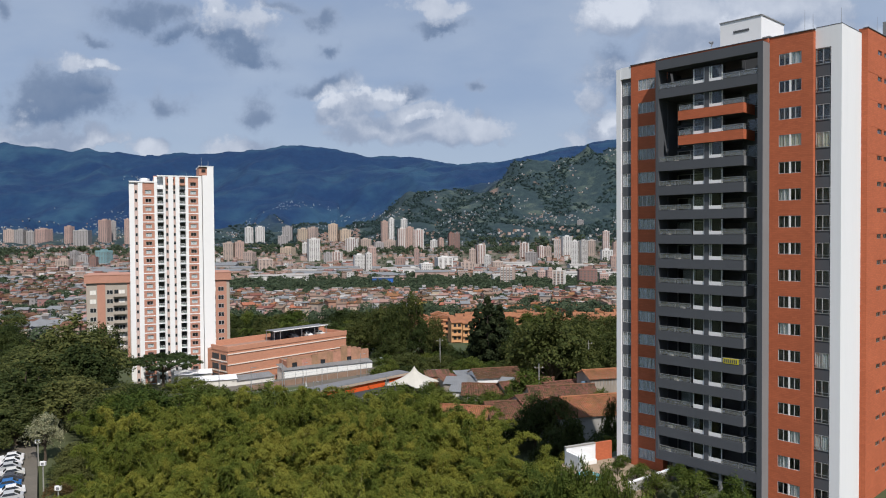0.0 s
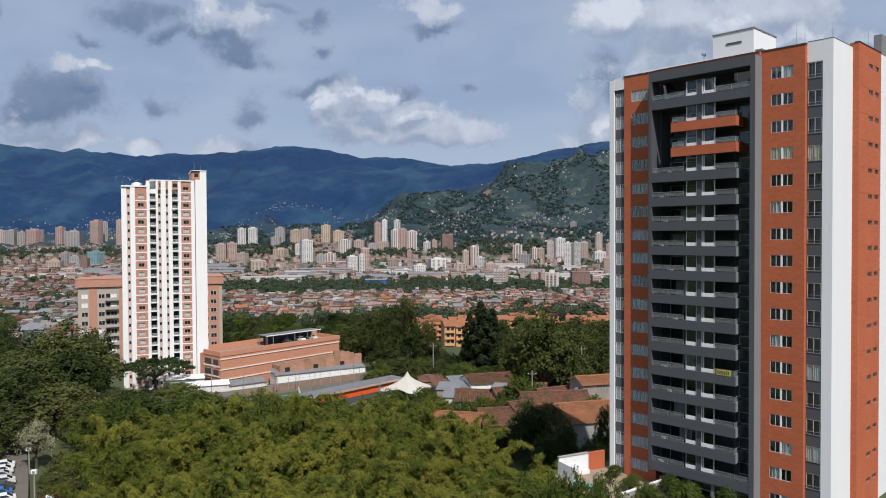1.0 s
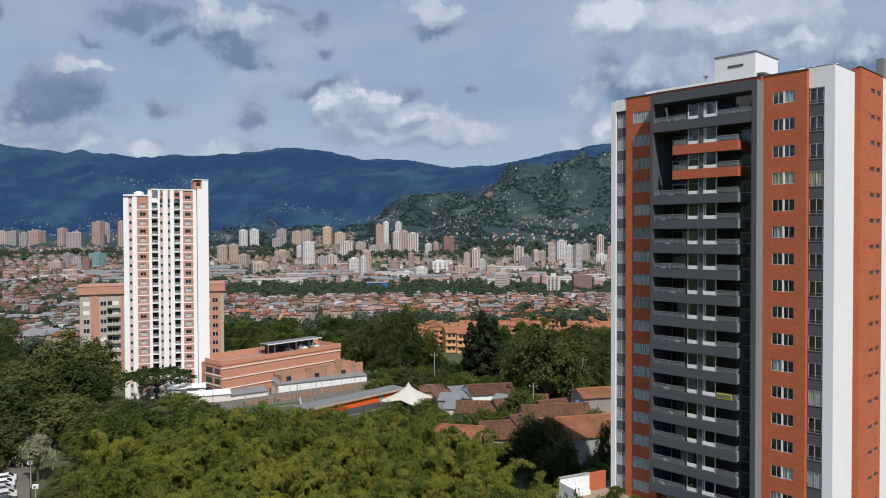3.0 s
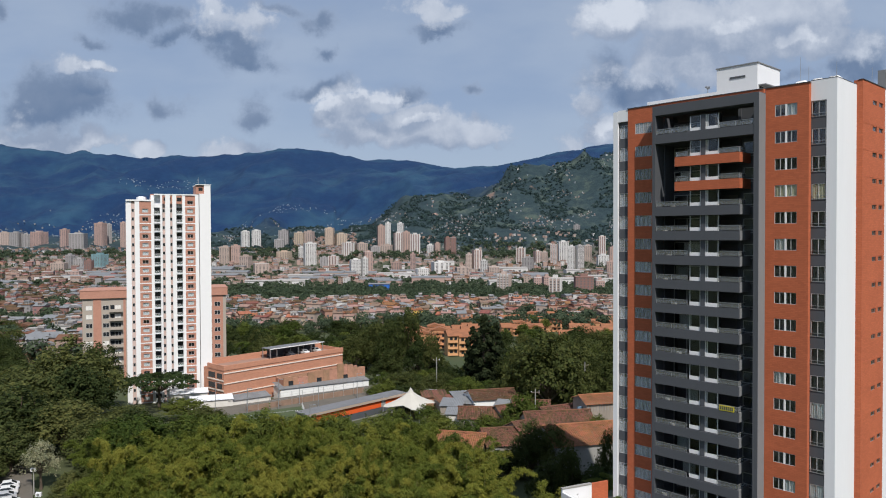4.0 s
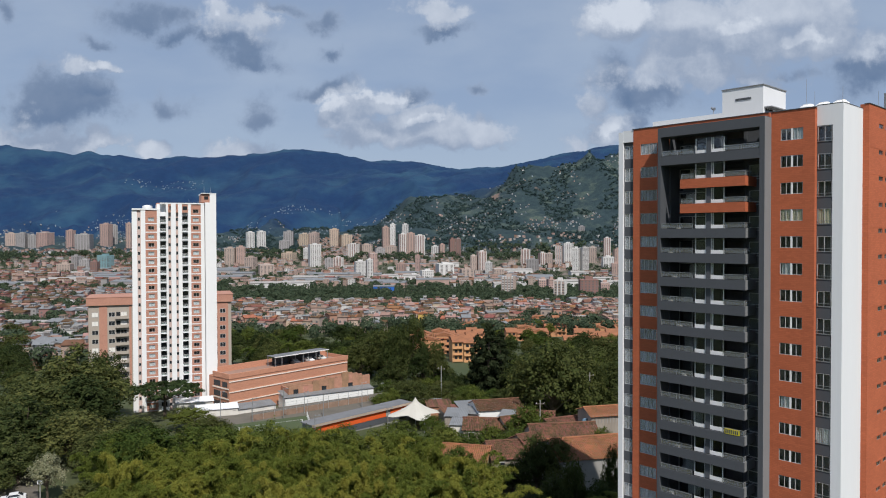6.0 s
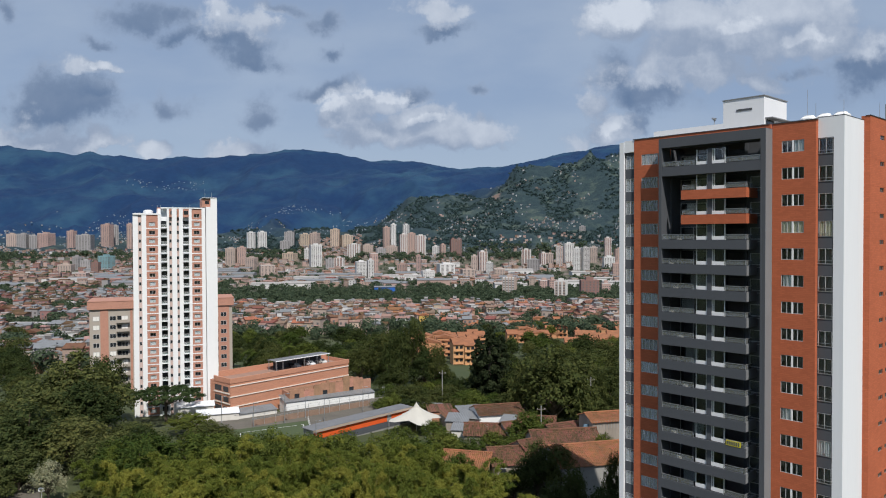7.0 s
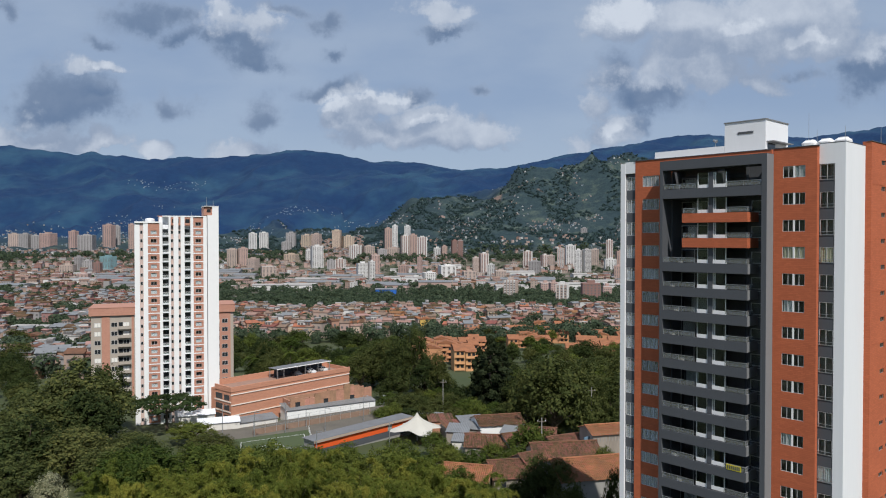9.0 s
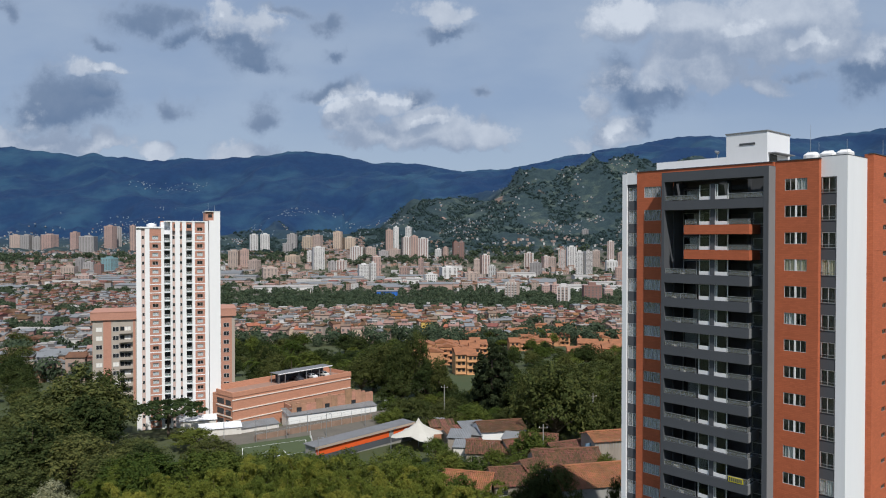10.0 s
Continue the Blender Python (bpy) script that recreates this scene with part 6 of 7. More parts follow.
def car_park():
    slab = tagged(new("car_park", Shape().prism([(-96, 92), (-53.5, 94), (-66.2, 117), (-76, 134), (-100, 136)], -15.2, -11.85).mesh("car_park", M_YARD)), "worn grey-brown car park", "car park", kind="structure")
    body, glass, wheel = car_meshes()
    paints = [material(n, c, tuple(v * 0.92 for v in c), rough=0.3, scale=1, spec=0.6) for n, c in
              (("white_car_paint", (0.75, 0.75, 0.76)), ("silver_car_paint", (0.45, 0.46, 0.48)), ("blue_car_paint", (0.03, 0.14, 0.38)), ("dark_car_paint", (0.06, 0.06, 0.07)), ("pale_car_paint", (0.62, 0.62, 0.60)))]
    gm, wm = glass.mesh("cabin_glass", M_DARKGLASS), wheel.mesh("wheel", M_ASPHALT)
    names = ["white", "silver", "blue", "dark grey", "pale grey"]
    bodies = [body.mesh("body", p) for p in paints]

    def park(x, y, z, turn, k, group):
        c = empty("car", pose(x, y, z, 0, 0, turn), names[k] + " small hatchback car, parked", "car", group)
        part("body", bodies[k], None, c)
        part("cabin_glass", gm, None, c)
        for wx in (-1.25, 1.25):
            for wy in (-0.78, 0.78):
                part("wheel", wm, None, c, at=(wx, wy, 0.31))

    for k, c in enumerate((1, 0, 2, 3, 4, 1, 0, 0)):
        park(-62.6 - k * 1.55 + 0.3 * math.sin(k * 2.1), 103.0 + k * 2.65, -11.85, 28 + 3 * math.sin(k * 1.7), c, "parked cars")
    for k, (u, c) in enumerate(((25.2, 3), (30.4, 0), (34.9, 4))):
        v = Vector((-57.3, 191.5, -4.9)) + Matrix.Rotation(math.atan2(30.8, 27.3), 3, "Z") @ Vector((u, 5.5, 0))
        park(v.x, v.y, v.z, 48 + 90, c, "cars on the garage roof")
    for x, y, h in ((-68.3, 121, 4.2), (-61.4, 110, 4.6), (-53.8, 100, 4.4)):
        p = empty("street_lamp", pose(x, y, ground(x, y) - 0.3), "slim pole with pale square lamp heads", "street lamp", "car park lamps")
        part("pole", Shape().tube([(0, 0, 0), (0, 0, h)], [0.12, 0.09], 8), M_CONCRETE, p)
        part("lamp_head", Shape().box(-0.42, 0.42, -0.2, 0.2, h, h + 0.6), M_WHITE_BRIGHT, p)
        part("lamp_lens", Shape().box(-0.2, 0.2, -0.26, -0.203, h + 0.12, h + 0.46), M_MIDGREY, p)
    # garden terrace beside the brick tower
    sand = material("sand_terrace", (0.33, 0.26, 0.19), (0.22, 0.175, 0.125), rough=0.9, scale=0.6, fine=6)
    tagged(new("terrace", Shape().prism([(12.6, 79.8), (18.6, 73.4), (25.8, 78.6), (20.6, 86.0), (13.4, 83.2)], -9, -0.58).mesh("terrace", sand)), "sand coloured garden terrace beside a pool", "terrace", kind="structure")
    w = empty("pool_wall", pose(13.7, 82.4, 0, 0, 0, math.degrees(math.atan2(2.8, 5.9))), "white rendered garden wall with a brick end", "wall")
    part("wall", Shape().box(0, 4.1, 0, 0.3, -3, 1.45), M_WHITE, w)
    part("coping", Shape().box(-0.05, 4.1, -0.06, 0.36, 1.452, 1.58), M_CONCRETE, w)
    part("brick_panel", Shape().box(4.102, 6.5, 0.03, 0.3, -3, 1.5), M_BRICK, w)
    part("side_wall", Shape().box(-0.02, 0.25, -2.6, -0.002, -3, 1.1), M_WHITE_BRIGHT, w)
    part("bench", Shape().box(1.0, 3.6, -0.9, -0.4, -0.58, -0.1), M_WHITE_BRIGHT, w)
    water = Shape().prism([(14.2, 79.6), (16.4, 77.3), (17.8, 78.6), (15.6, 80.9)], -0.576, -0.55)
    tagged(new("pool_water", water.mesh("pool_water", material("pool_water", (0.10, 0.38, 0.40), (0.08, 0.32, 0.36), rough=0.05, spec=0.5))), "turquoise swimming pool water", "water", kind="structure")
    g = empty("garden_wall", pose(18.7, 73.6, 0, 0, 0, math.degrees(math.atan2(4.0, 5.3))), "grey rendered garden wall", "wall")
    part("wall", Shape().box(0, 6.7, 0, 0.25, -6, 0.4), M_CONCRETE, g)
    part("coping", Shape().box(-0.04, 6.74, -0.05, 0.3, 0.402, 0.5), M_WHITE, g)


def row_houses():
    """Terraces of orange-roofed houses among the woods."""
    clay = material("orange_render", (0.52, 0.27, 0.14), (0.44, 0.22, 0.115), rough=0.9, scale=0.4, fine=4)
    yellow = material("yellow_render", (0.60, 0.42, 0.12), (0.52, 0.35, 0.10), rough=0.9, scale=0.4, fine=4)
    ochre = material("ochre_render", (0.56, 0.32, 0.16), (0.46, 0.26, 0.13), rough=0.9, scale=0.4, fine=4)
    rng = random.Random(17)

    def terrace(x, y, turn, n, w, d, storeys, wall, group):
        for k in range(n):
            a = radians(turn)
            hx, hy = x + math.cos(a) * k * w, y + math.sin(a) * k * w
            hx, hy = hx + rng.uniform(-0.4, 0.4), hy + rng.uniform(-1.8, 1.8)
            t = empty("house", pose(hx, hy, ground(hx, hy) + rng.uniform(-0.9, 0.6), 0, 0, turn + rng.choice((0, 0, 90))), "orange rendered terraced house with a clay tile roof", "house", group)
            h = storeys * 2.7 - rng.choice((0, 0, 0.9))
            part("wall", Shape().box(0.05, w - 0.05, 0, d, -3, h), wall, t)
            part("roof", Shape().add([(-0.1, -0.5, h), (w + 0.1, -0.5, h), (w + 0.1, d * 0.6, h + 1.9), (-0.1, d * 0.6, h + 1.9), (w + 0.1, d + 0.3, h + 0.6), (-0.1, d + 0.3, h + 0.6),
                                      (-0.1, -0.5, h - 0.18), (w + 0.1, -0.5, h - 0.18), (w + 0.1, d + 0.3, h + 0.4), (-0.1, d + 0.3, h + 0.4)],
                                     [(0, 1, 2, 3), (3, 2, 4, 5), (6, 7, 1, 0), (9, 8, 7, 6), (1, 7, 8, 4, 2), (0, 3, 5, 9, 6), (5, 4, 8, 9)]), M_ROOFTILE_BRIGHT, t)
            for f in range(storeys):
                for c in (0.22, 0.62):
                    o = part("window", Shape().box(w * c, w * c + 1.2, -0.05, -0.003, f * 2.7 + 0.9, f * 2.7 + 2.1), M_DARKGLASS, t)
                b = part("balcony", Shape().box(0.3, w - 0.3, -0.9, -0.06, f * 2.7 - 0.1, f * 2.7 + 0.05), wall, t)

    G = "orange terraced houses in the woods"
    terrace(3.0, 303, 8, 2, 4.6, 9, 3, ochre, G), terrace(-2, 322, 6, 3, 4.6, 9, 3, clay, G), terrace(-5, 340, 4, 4, 5, 9, 3, clay, G), terrace(-8, 358, 4, 5, 5.5, 9, 3, clay, G), terrace(-10, 376, 4, 5, 5.5, 9, 2, clay, G)
    terrace(34, 470, 3, 9, 6, 9, 2, clay, G), terrace(88, 455, -4, 6, 6, 9, 2, clay, G), terrace(42, 520, 3, 10, 6, 9, 2, clay, G), terrace(70, 395, -6, 5, 6, 9, 2, clay, G)
    terrace(-10, 520, 2, 4, 6.5, 9, 3, yellow, G), terrace(20, 560, 2, 8, 6, 9, 2, clay, G), terrace(-62, 610, 4, 7, 6, 9, 2, clay, G), terrace(80, 330, -10, 3, 6, 9, 2, clay, G), terrace(34, 404, 3, 5, 6, 9, 2, clay, G), terrace(36, 432, 0, 12, 6, 9, 2, clay, G), terrace(20, 440, 3, 6, 6, 9, 2, clay, G), terrace(-6, 400, 4, 4, 6, 9, 2, clay, G), terrace(60, 368, -5, 6, 6, 9, 2, clay, G)


low_houses()
row_houses()
sports_court()
car_park()


# ---- the city and its hills ----
# the last, blue-grey wall colour holds painted haze for the far hillside homes
WALLS = [material("city_" + n, c, tuple(v * 0.85 for v in c), rough=0.85, scale=0.06, fine=0.5, island=0.12, per_object=0.08) for n, c in
         (("white", (0.60, 0.59, 0.58)), ("cream", (0.50, 0.40, 0.31)), ("pink", (0.43, 0.305, 0.265)), ("beige", (0.43, 0.345, 0.30)), ("grey", (0.33, 0.315, 0.315)), ("brown", (0.26, 0.155, 0.135)), ("teal", (0.20, 0.33, 0.36)), ("clay", (0.39, 0.235, 0.17)), ("haze_grey", (0.25, 0.30, 0.35)))]
WHITE, CREAM, PINK, BEIGE, GREY, BROWN, TEAL, CLAY, HAZE_GREY = range(9)
M_FAR_GLASS = material("far_window_strip", (0.16, 0.15, 0.15), (0.11, 0.105, 0.105), rough=0.3, scale=0.1, fine=0.9)
COLOUR = ("white", "cream", "pink brick", "beige", "grey", "brown brick", "teal glazed", "orange clay block", "blue-grey")


def high_rise(x, y, w, top, wall, strips=4, stripe=None, base=None, deep=None):
    """A residential tower: walls, window strips, floor bands and a roof house."""
    rng = random.Random(int(x * 7 + y))
    z0 = ground(x, y) - 6 if base is None else base
    t = empty("high_rise", pose(x, y, 0, 0, 0, rng.uniform(-24, 24)), COLOUR[wall] + " high-rise apartment block in the city", "building", "city towers")
    d = deep or w * 0.8
    part("wall", Shape().box(-w / 2, w / 2, -d / 2, d / 2, z0, top), WALLS[wall], t)
    for side in (0, 1):
        W = w if side == 0 else d
        for k in range(strips):
            c = -W / 2 + W * (k + 0.5) / strips
            a, b = c - W / strips * 0.22, c + W / strips * 0.22
            z = z0 + 5
            s = Shape()
            while z < top - 2.5:
                if side == 0:
                    s.box(a, b, -d / 2 - 0.25, -d / 2 - 0.01, z, z + 1.5)
                else:
                    s.box(w / 2 + 0.01, w / 2 + 0.25, a, b, z, z + 1.5)
                z += 3.0
            tagged(part("window_column", s, M_FAR_GLASS, t), kind="stuff")
        if stripe is not None:
            for k in range(strips + 1):
                c = -W / 2 + W * k / strips
                a, b = max(c - W * 0.05, -W / 2), min(c + W * 0.05, W / 2)
                s = Shape().box(a, b, -d / 2 - 0.5, -d / 2 - 0.01, z0, top + 0.5) if side == 0 else Shape().box(w / 2 + 0.01, w / 2 + 0.5, a, b, z0, top + 0.5)
                part("pilaster", s, WALLS[stripe], t)
    part("roof_house", Shape().box(-w * 0.2, w * 0.22, -d * 0.2, d * 0.2, top, top + 3.2), WALLS[wall if stripe is None else stripe], t)
    part("roof_edge", Shape().box(-w / 2 - 0.2, w / 2 + 0.2, -d / 2 - 0.2, d / 2 + 0.2, top - 0.8, top - 0.1), WALLS[WHITE if rng.random() < 0.4 else wall], t)


def block(px0, px1, py, d, wall, strips=4, stripe=None):
    """A tower by its bearing, spread and level as seen from the camera's start, at the distance d."""
    high_rise((px0 + px1) / 2 * d, d, abs(px1 - px0) * d * 0.92, 26.2 + py * d, wall, strips, stripe)


def b(x0, x1, y, d, *rest):
    block((x0 - 784) / 1287, (x1 - 784) / 1287, (411 - y) / 1287, d, *rest)


def skyline():
    # west side
    b(8, 26, 401, 2450, BEIGE, 5), b(28, 47, 401, 2450, GREY, 5), b(66, 90, 400, 2450, PINK, 6), b(116, 130, 396, 2400, PINK, 3)
    b(133, 160, 403, 2300, GREY, 5), b(177, 195, 385, 2400, PINK, 4), b(195, 206, 387, 2450, GREY, 3), b(221, 231, 384, 2400, PINK, 3)
    b(172, 196, 439, 1800, TEAL, 6), b(125, 138, 440, 1850, GREY, 3), b(138, 156, 447, 1800, GREY, 4), b(100, 125, 454, 1750, BEIGE, 5)
    b(130, 151, 468, 1500, PINK, 3), b(83, 103, 468, 1500, BROWN, 3), b(48, 62, 404, 2450, GREY, 3), b(158, 172, 450, 1700, BROWN, 3)
    # centre
    b(396, 415, 427, 1900, BEIGE, 4), b(415, 432, 425, 1900, PINK, 4), b(432, 451, 443, 1850, BEIGE, 4), b(433, 448, 400, 2400, WHITE, 3)
    b(452, 469, 399, 2400, WHITE, 4), b(500, 518, 399, 2400, GREY, 4), b(528, 546, 403, 2350, CREAM, 4), b(546, 562, 401, 2350, BEIGE, 4)
    b(582, 598, 395, 2400, CREAM, 4), b(600, 620, 405, 2400, CREAM, 4), b(492, 510, 415, 2300, GREY, 4), b(498, 521, 436, 2000, CREAM, 4)
    b(535, 545, 428, 1950, WHITE, 3), b(544, 565, 421, 1900, WHITE, 5, WHITE), b(572, 588, 446, 1850, GREY, 3), b(588, 605, 444, 1850, PINK, 3, WHITE)
    b(612, 634, 421, 2100, PINK, 5, WHITE), b(636, 656, 422, 2100, BEIGE, 5), b(660, 680, 428, 2100, GREY, 5), b(680, 701, 425, 2100, BEIGE, 5)
    b(674, 687, 391, 2220, PINK, 3), b(688, 698, 386, 2220, WHITE, 3), b(710, 721, 387, 2300, WHITE, 3), b(703, 718, 404, 2150, PINK, 4, WHITE)
    b(718, 732, 402, 2150, PINK, 3), b(732, 750, 406, 2150, PINK, 4, WHITE), b(625, 645, 450, 1560, WHITE, 7), b(646, 657, 447, 1560, WHITE, 2)
    b(650, 665, 436, 1700, PINK, 3), b(733, 741, 440, 1700, PINK, 2), b(742, 765, 466, 1450, WHITE, 6), b(718, 742, 474, 1450, WHITE, 6)
    # east side
    b(762, 774, 425, 2100, WHITE, 3), b(775, 785, 422, 2120, PINK, 3), b(793, 803, 412, 2150, BROWN, 3), b(804, 814, 412, 2150, BROWN, 3)
    b(770, 782, 371, 2600, PINK, 3), b(812, 820, 381, 2650, WHITE, 2), b(826, 838, 379, 2650, PINK, 3), b(830, 842, 441, 1750, BEIGE, 3), b(842, 858, 434, 1750, PINK, 3, WHITE)
    b(857, 869, 453, 1700, WHITE, 3), b(886, 910, 474, 900, WHITE, 4, BEIGE), b(920, 936, 431, 1900, PINK, 3, WHITE), b(930, 951, 448, 1800, GREY, 4)
    b(951, 964, 437, 1900, PINK, 3, WHITE), b(964, 976, 438, 1900, BEIGE, 3), b(980, 993, 425, 1850, WHITE, 3, PINK), b(994, 1012, 420, 1900, WHITE, 4, WHITE)
    b(1011, 1024, 428, 1800, WHITE, 4), b(1025, 1039, 427, 1800, WHITE, 4, GREY), b(1040, 1054, 427, 1950, BEIGE, 4), b(1022, 1033, 391, 2400, GREY, 3)
    b(1066, 1078, 411, 2000, PINK, 3, WHITE), b(1063, 1084, 444, 1850, WHITE, 4), b(978, 1000, 480, 820, BEIGE, 3, WHITE), b(1022, 1056, 478, 838, BROWN, 5)
    b(950, 967, 480, 1000, PINK, 4), b(966, 980, 479, 950, PINK, 3), b(1060, 1076, 485, 950, PINK, 4), b(1080, 1096, 455, 1600, PINK, 4), b(1084, 1100, 430, 1900, PINK, 3)
    b(1100, 1120, 440, 1900, WHITE, 4), b(1130, 1150, 425, 2000, PINK, 4)
    b(700, 716, 455, 1750, PINK, 3), b(770, 800, 455, 1700, WHITE, 3), b(812, 836, 464, 1500, BEIGE, 3), b(870, 890, 463, 1550, BEIGE, 4), b(455, 482, 456, 1700, BEIGE, 4)


def city_houses():
    """Roofs by the thousand on the valley floor and lower slopes."""
    rng = random.Random(21)
    roof = {k: Shape() for k in ("tile", "rose", "dull", "pale", "metal", "tin")}
    walls = {k: Shape() for k in (WHITE, CREAM, PINK, BEIGE, GREY, BROWN, CLAY, HAZE_GREY)}

    def house(x, y, z, w, d, h, a, kind, wall):
        c, s_ = math.cos(a), math.sin(a)
        r = lambda pts: [(x + c * px - s_ * py, y + s_ * px + c * py, z + pz) for px, py, pz in pts]
        sh = Shape().box(-w / 2, w / 2, -d / 2, d / 2, -3, h)
        walls[wall].add(r(sh.v), sh.f)
        if kind == "pale":
            sh = Shape().box(-w / 2 - 0.2, w / 2 + 0.2, -d / 2 - 0.2, d / 2 + 0.2, h, h + 0.4)
        else:
            sh = Shape().gable(-w / 2, w / 2, -d / 2, d / 2, h, h + d * 0.15, 0.0, 0.4)
        roof[kind].add(r(sh.v), sh.f)
        # dark door and window openings on the sunny side
        for k in range(max(2, int(w / 4))):
            px = -w / 2 + (k + 0.5) * w / max(2, int(w / 4))
            for fz in range(max(1, int(h / 3))):
                sh = Shape().box(px - 0.7, px + 0.7, -d / 2 - 0.15, -d / 2 - 0.01, 0.8 + fz * 2.9, 2.2 + fz * 2.9)
                openings.add(r(sh.v), sh.f)

    openings = Shape()

    def near_house(x, y, worn=False):
        """Brick townhouse of two or three storeys, its narrow front to the valley side; worn swaps in darker colours as
        cloud shadow.
        """
        w, d = rng.uniform(5.5, 9), rng.uniform(7, 11)
        h = rng.choice((5.6, 6.0, 7.8, 8.4, 9.0, 10.2))
        kind = rng.choices(("tile", "rose", "dull", "pale", "metal"), (1.0, 4, 4, 1.4, 1.0))[0]
        wall = rng.choices((WHITE, CREAM, PINK, CLAY, BEIGE), (1.6, 1.2, 4, 3, 1.6))[0]
        # dark roof and wall colours imitate the shadow of a cloud
        if worn and rng.random() < 0.8:
            kind, wall = rng.choice(("dull", "dull", "metal")), rng.choice((BROWN, BROWN, GREY, PINK))
        turn = rng.choice((0.0, 0.12, 1.57, -0.3, 0.4)) + rng.uniform(-0.12, 0.12)
        house(x, y, ground(x, y), w, d, h, turn, kind, wall)
        # half-built upper rooms on some roofs
        if rng.random() < 0.45:
            house(x + rng.uniform(-1.5, 1.5), y + rng.uniform(-1.5, 1.5), ground(x, y) + h, w * rng.uniform(0.35, 0.6), d * rng.uniform(0.3, 0.6), rng.choice((2.2, 2.6, 3.0)), turn, rng.choice(("pale", "metal", "rose", "dull")), rng.choice((PINK, CLAY, WHITE, CREAM)))

    # quarters of brick houses below the first belt of trees, in rows with gardens between
    n = 0
    while n < 860:
        y = rng.uniform(455, 690)
        q = rng.uniform(-0.34, 0.27)
        x = q * y
        if noise.noise(Vector((x / 45, y / 60, 11))) < -0.12 or (q > 0.05 and y < 540 and rng.random() < 0.7):
            continue
        n += 1
        near_house(x, round(y / 16) * 16 + rng.uniform(-2, 2))
    # the western quarters, beside the white tower, colours darkened for cloud shadow
    n = 0
    while n < 620:
        y = 285 * (1050 / 285) ** rng.random()
        q = rng.uniform(-0.66, -0.43)
        x = q * y
        if noise.noise(Vector((x / 60, y / 80, 6))) < -0.1:
            continue
        n += 1
        near_house(x, y, True)
    # low quarters out to the foot of the hills
    n = 0
    while n < 2100:
        y = 1180 * (2350 / 1180) ** rng.random()
        q = rng.uniform(-0.66, 0.36)
        x = q * y
        if noise.noise(Vector((x / 170, y / 120, 5))) > 0.05 + 0.2 * (q < -0.3) or (y < 1650 and rng.random() < 0.55):
            continue
        n += 1
        w, d, h = (rng.uniform(8, 17), rng.uniform(8, 13), rng.choice((5, 6, 6, 8, 9, 12))) if y < 1950 else (rng.uniform(5, 10), rng.uniform(5, 8), rng.choice((4, 5, 6, 7)))
        kind = rng.choices(("rose", "dull", "pale", "metal"), (4, 3, 3, 2))[0]
        wall = rng.choices((WHITE, PINK, BEIGE, CLAY, GREY), (1.6, 4, 3, 2, 1))[0]
        # western homes get darker colours in place of cloud shadow
        if q < -0.36 and rng.random() < 0.65:
            kind, wall = rng.choice(("dull", "dull", "rose")), rng.choice((BROWN, GREY, PINK))
        house(x, y, ground(x, y), w, d, h, rng.choice((0.0, 0.1, 1.57, -0.35, 0.5)) + rng.uniform(-0.1, 0.1), kind, wall)
    # a steep quarter of stacked brick homes between the towers
    for k in range(420):
        y = rng.uniform(2140, 2560)
        x = rng.uniform(-0.2, -0.115) * y
        house(x, y, ground(x, y) + 0.4, rng.uniform(5, 9), rng.uniform(5, 8), rng.choice((4, 5.5, 7)), rng.uniform(-0.4, 0.4), rng.choice(("rose", "dull", "metal")), rng.choice((PINK, PINK, CLAY, BEIGE)))
    # homes scattered over the hillsides, thick at the foot and in hamlets higher up
    for k in range(5200):
        q = rng.uniform(-0.64, 0.32)
        y = rng.uniform(2200, 2600) if rng.random() < 0.62 else rng.uniform(2600, 3300)
        x = q * y
        if noise.noise(Vector((x / 110, y / 150, 9))) < (0.02 if y < 2400 else 0.16):
            continue
        house(x, y, ground(x, y) + 0.4, rng.uniform(3, 5.5), rng.uniform(3, 5), rng.choice((2.2, 2.6, 3.4)), rng.uniform(-0.5, 0.5), rng.choice(("dull", "metal", "pale", "tin", "tin")), rng.choice((PINK, BEIGE, GREY, HAZE_GREY, WHITE)))
    # farther homes, roofs and walls coloured blue-grey as if seen through haze
    for k in range(2200):
        q = rng.uniform(-0.64, -0.02)
        y = rng.uniform(2450, 3500)
        x = q * y
        if noise.noise(Vector((x / 160, y / 160, 14))) < 0.14:
            continue
        house(x, y, ground(x, y) + 0.5, rng.uniform(3, 4.5), rng.uniform(3, 4.5), rng.choice((2.0, 2.4, 2.8)), rng.uniform(-0.5, 0.5), "tin", HAZE_GREY)
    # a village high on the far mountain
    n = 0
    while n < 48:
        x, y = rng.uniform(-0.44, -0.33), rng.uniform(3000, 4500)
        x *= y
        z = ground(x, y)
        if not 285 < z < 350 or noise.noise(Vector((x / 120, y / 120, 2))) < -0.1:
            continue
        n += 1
        house(x, y, z, rng.uniform(4, 6), rng.uniform(4, 5), rng.choice((2.4, 3)), rng.uniform(-0.5, 0.5), "tin", HAZE_GREY)
    mats = {"tile": M_ROOFTILE_BRIGHT, "rose": M_CITYTILE, "dull": M_ROOFTILE, "pale": M_FLATROOF, "metal": M_ZINC, "tin": M_HAZED_ROOF}
    lab = {"tile": "orange tile roofs of city houses", "rose": "faded rose tile roofs of city houses", "dull": "brown tile roofs of city houses", "pale": "flat pale roofs of city houses", "metal": "grey sheet roofs of city houses", "tin": "blue-grey roofs of hillside homes, tinted with distance haze"}
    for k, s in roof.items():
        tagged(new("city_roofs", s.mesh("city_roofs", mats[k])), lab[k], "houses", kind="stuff")
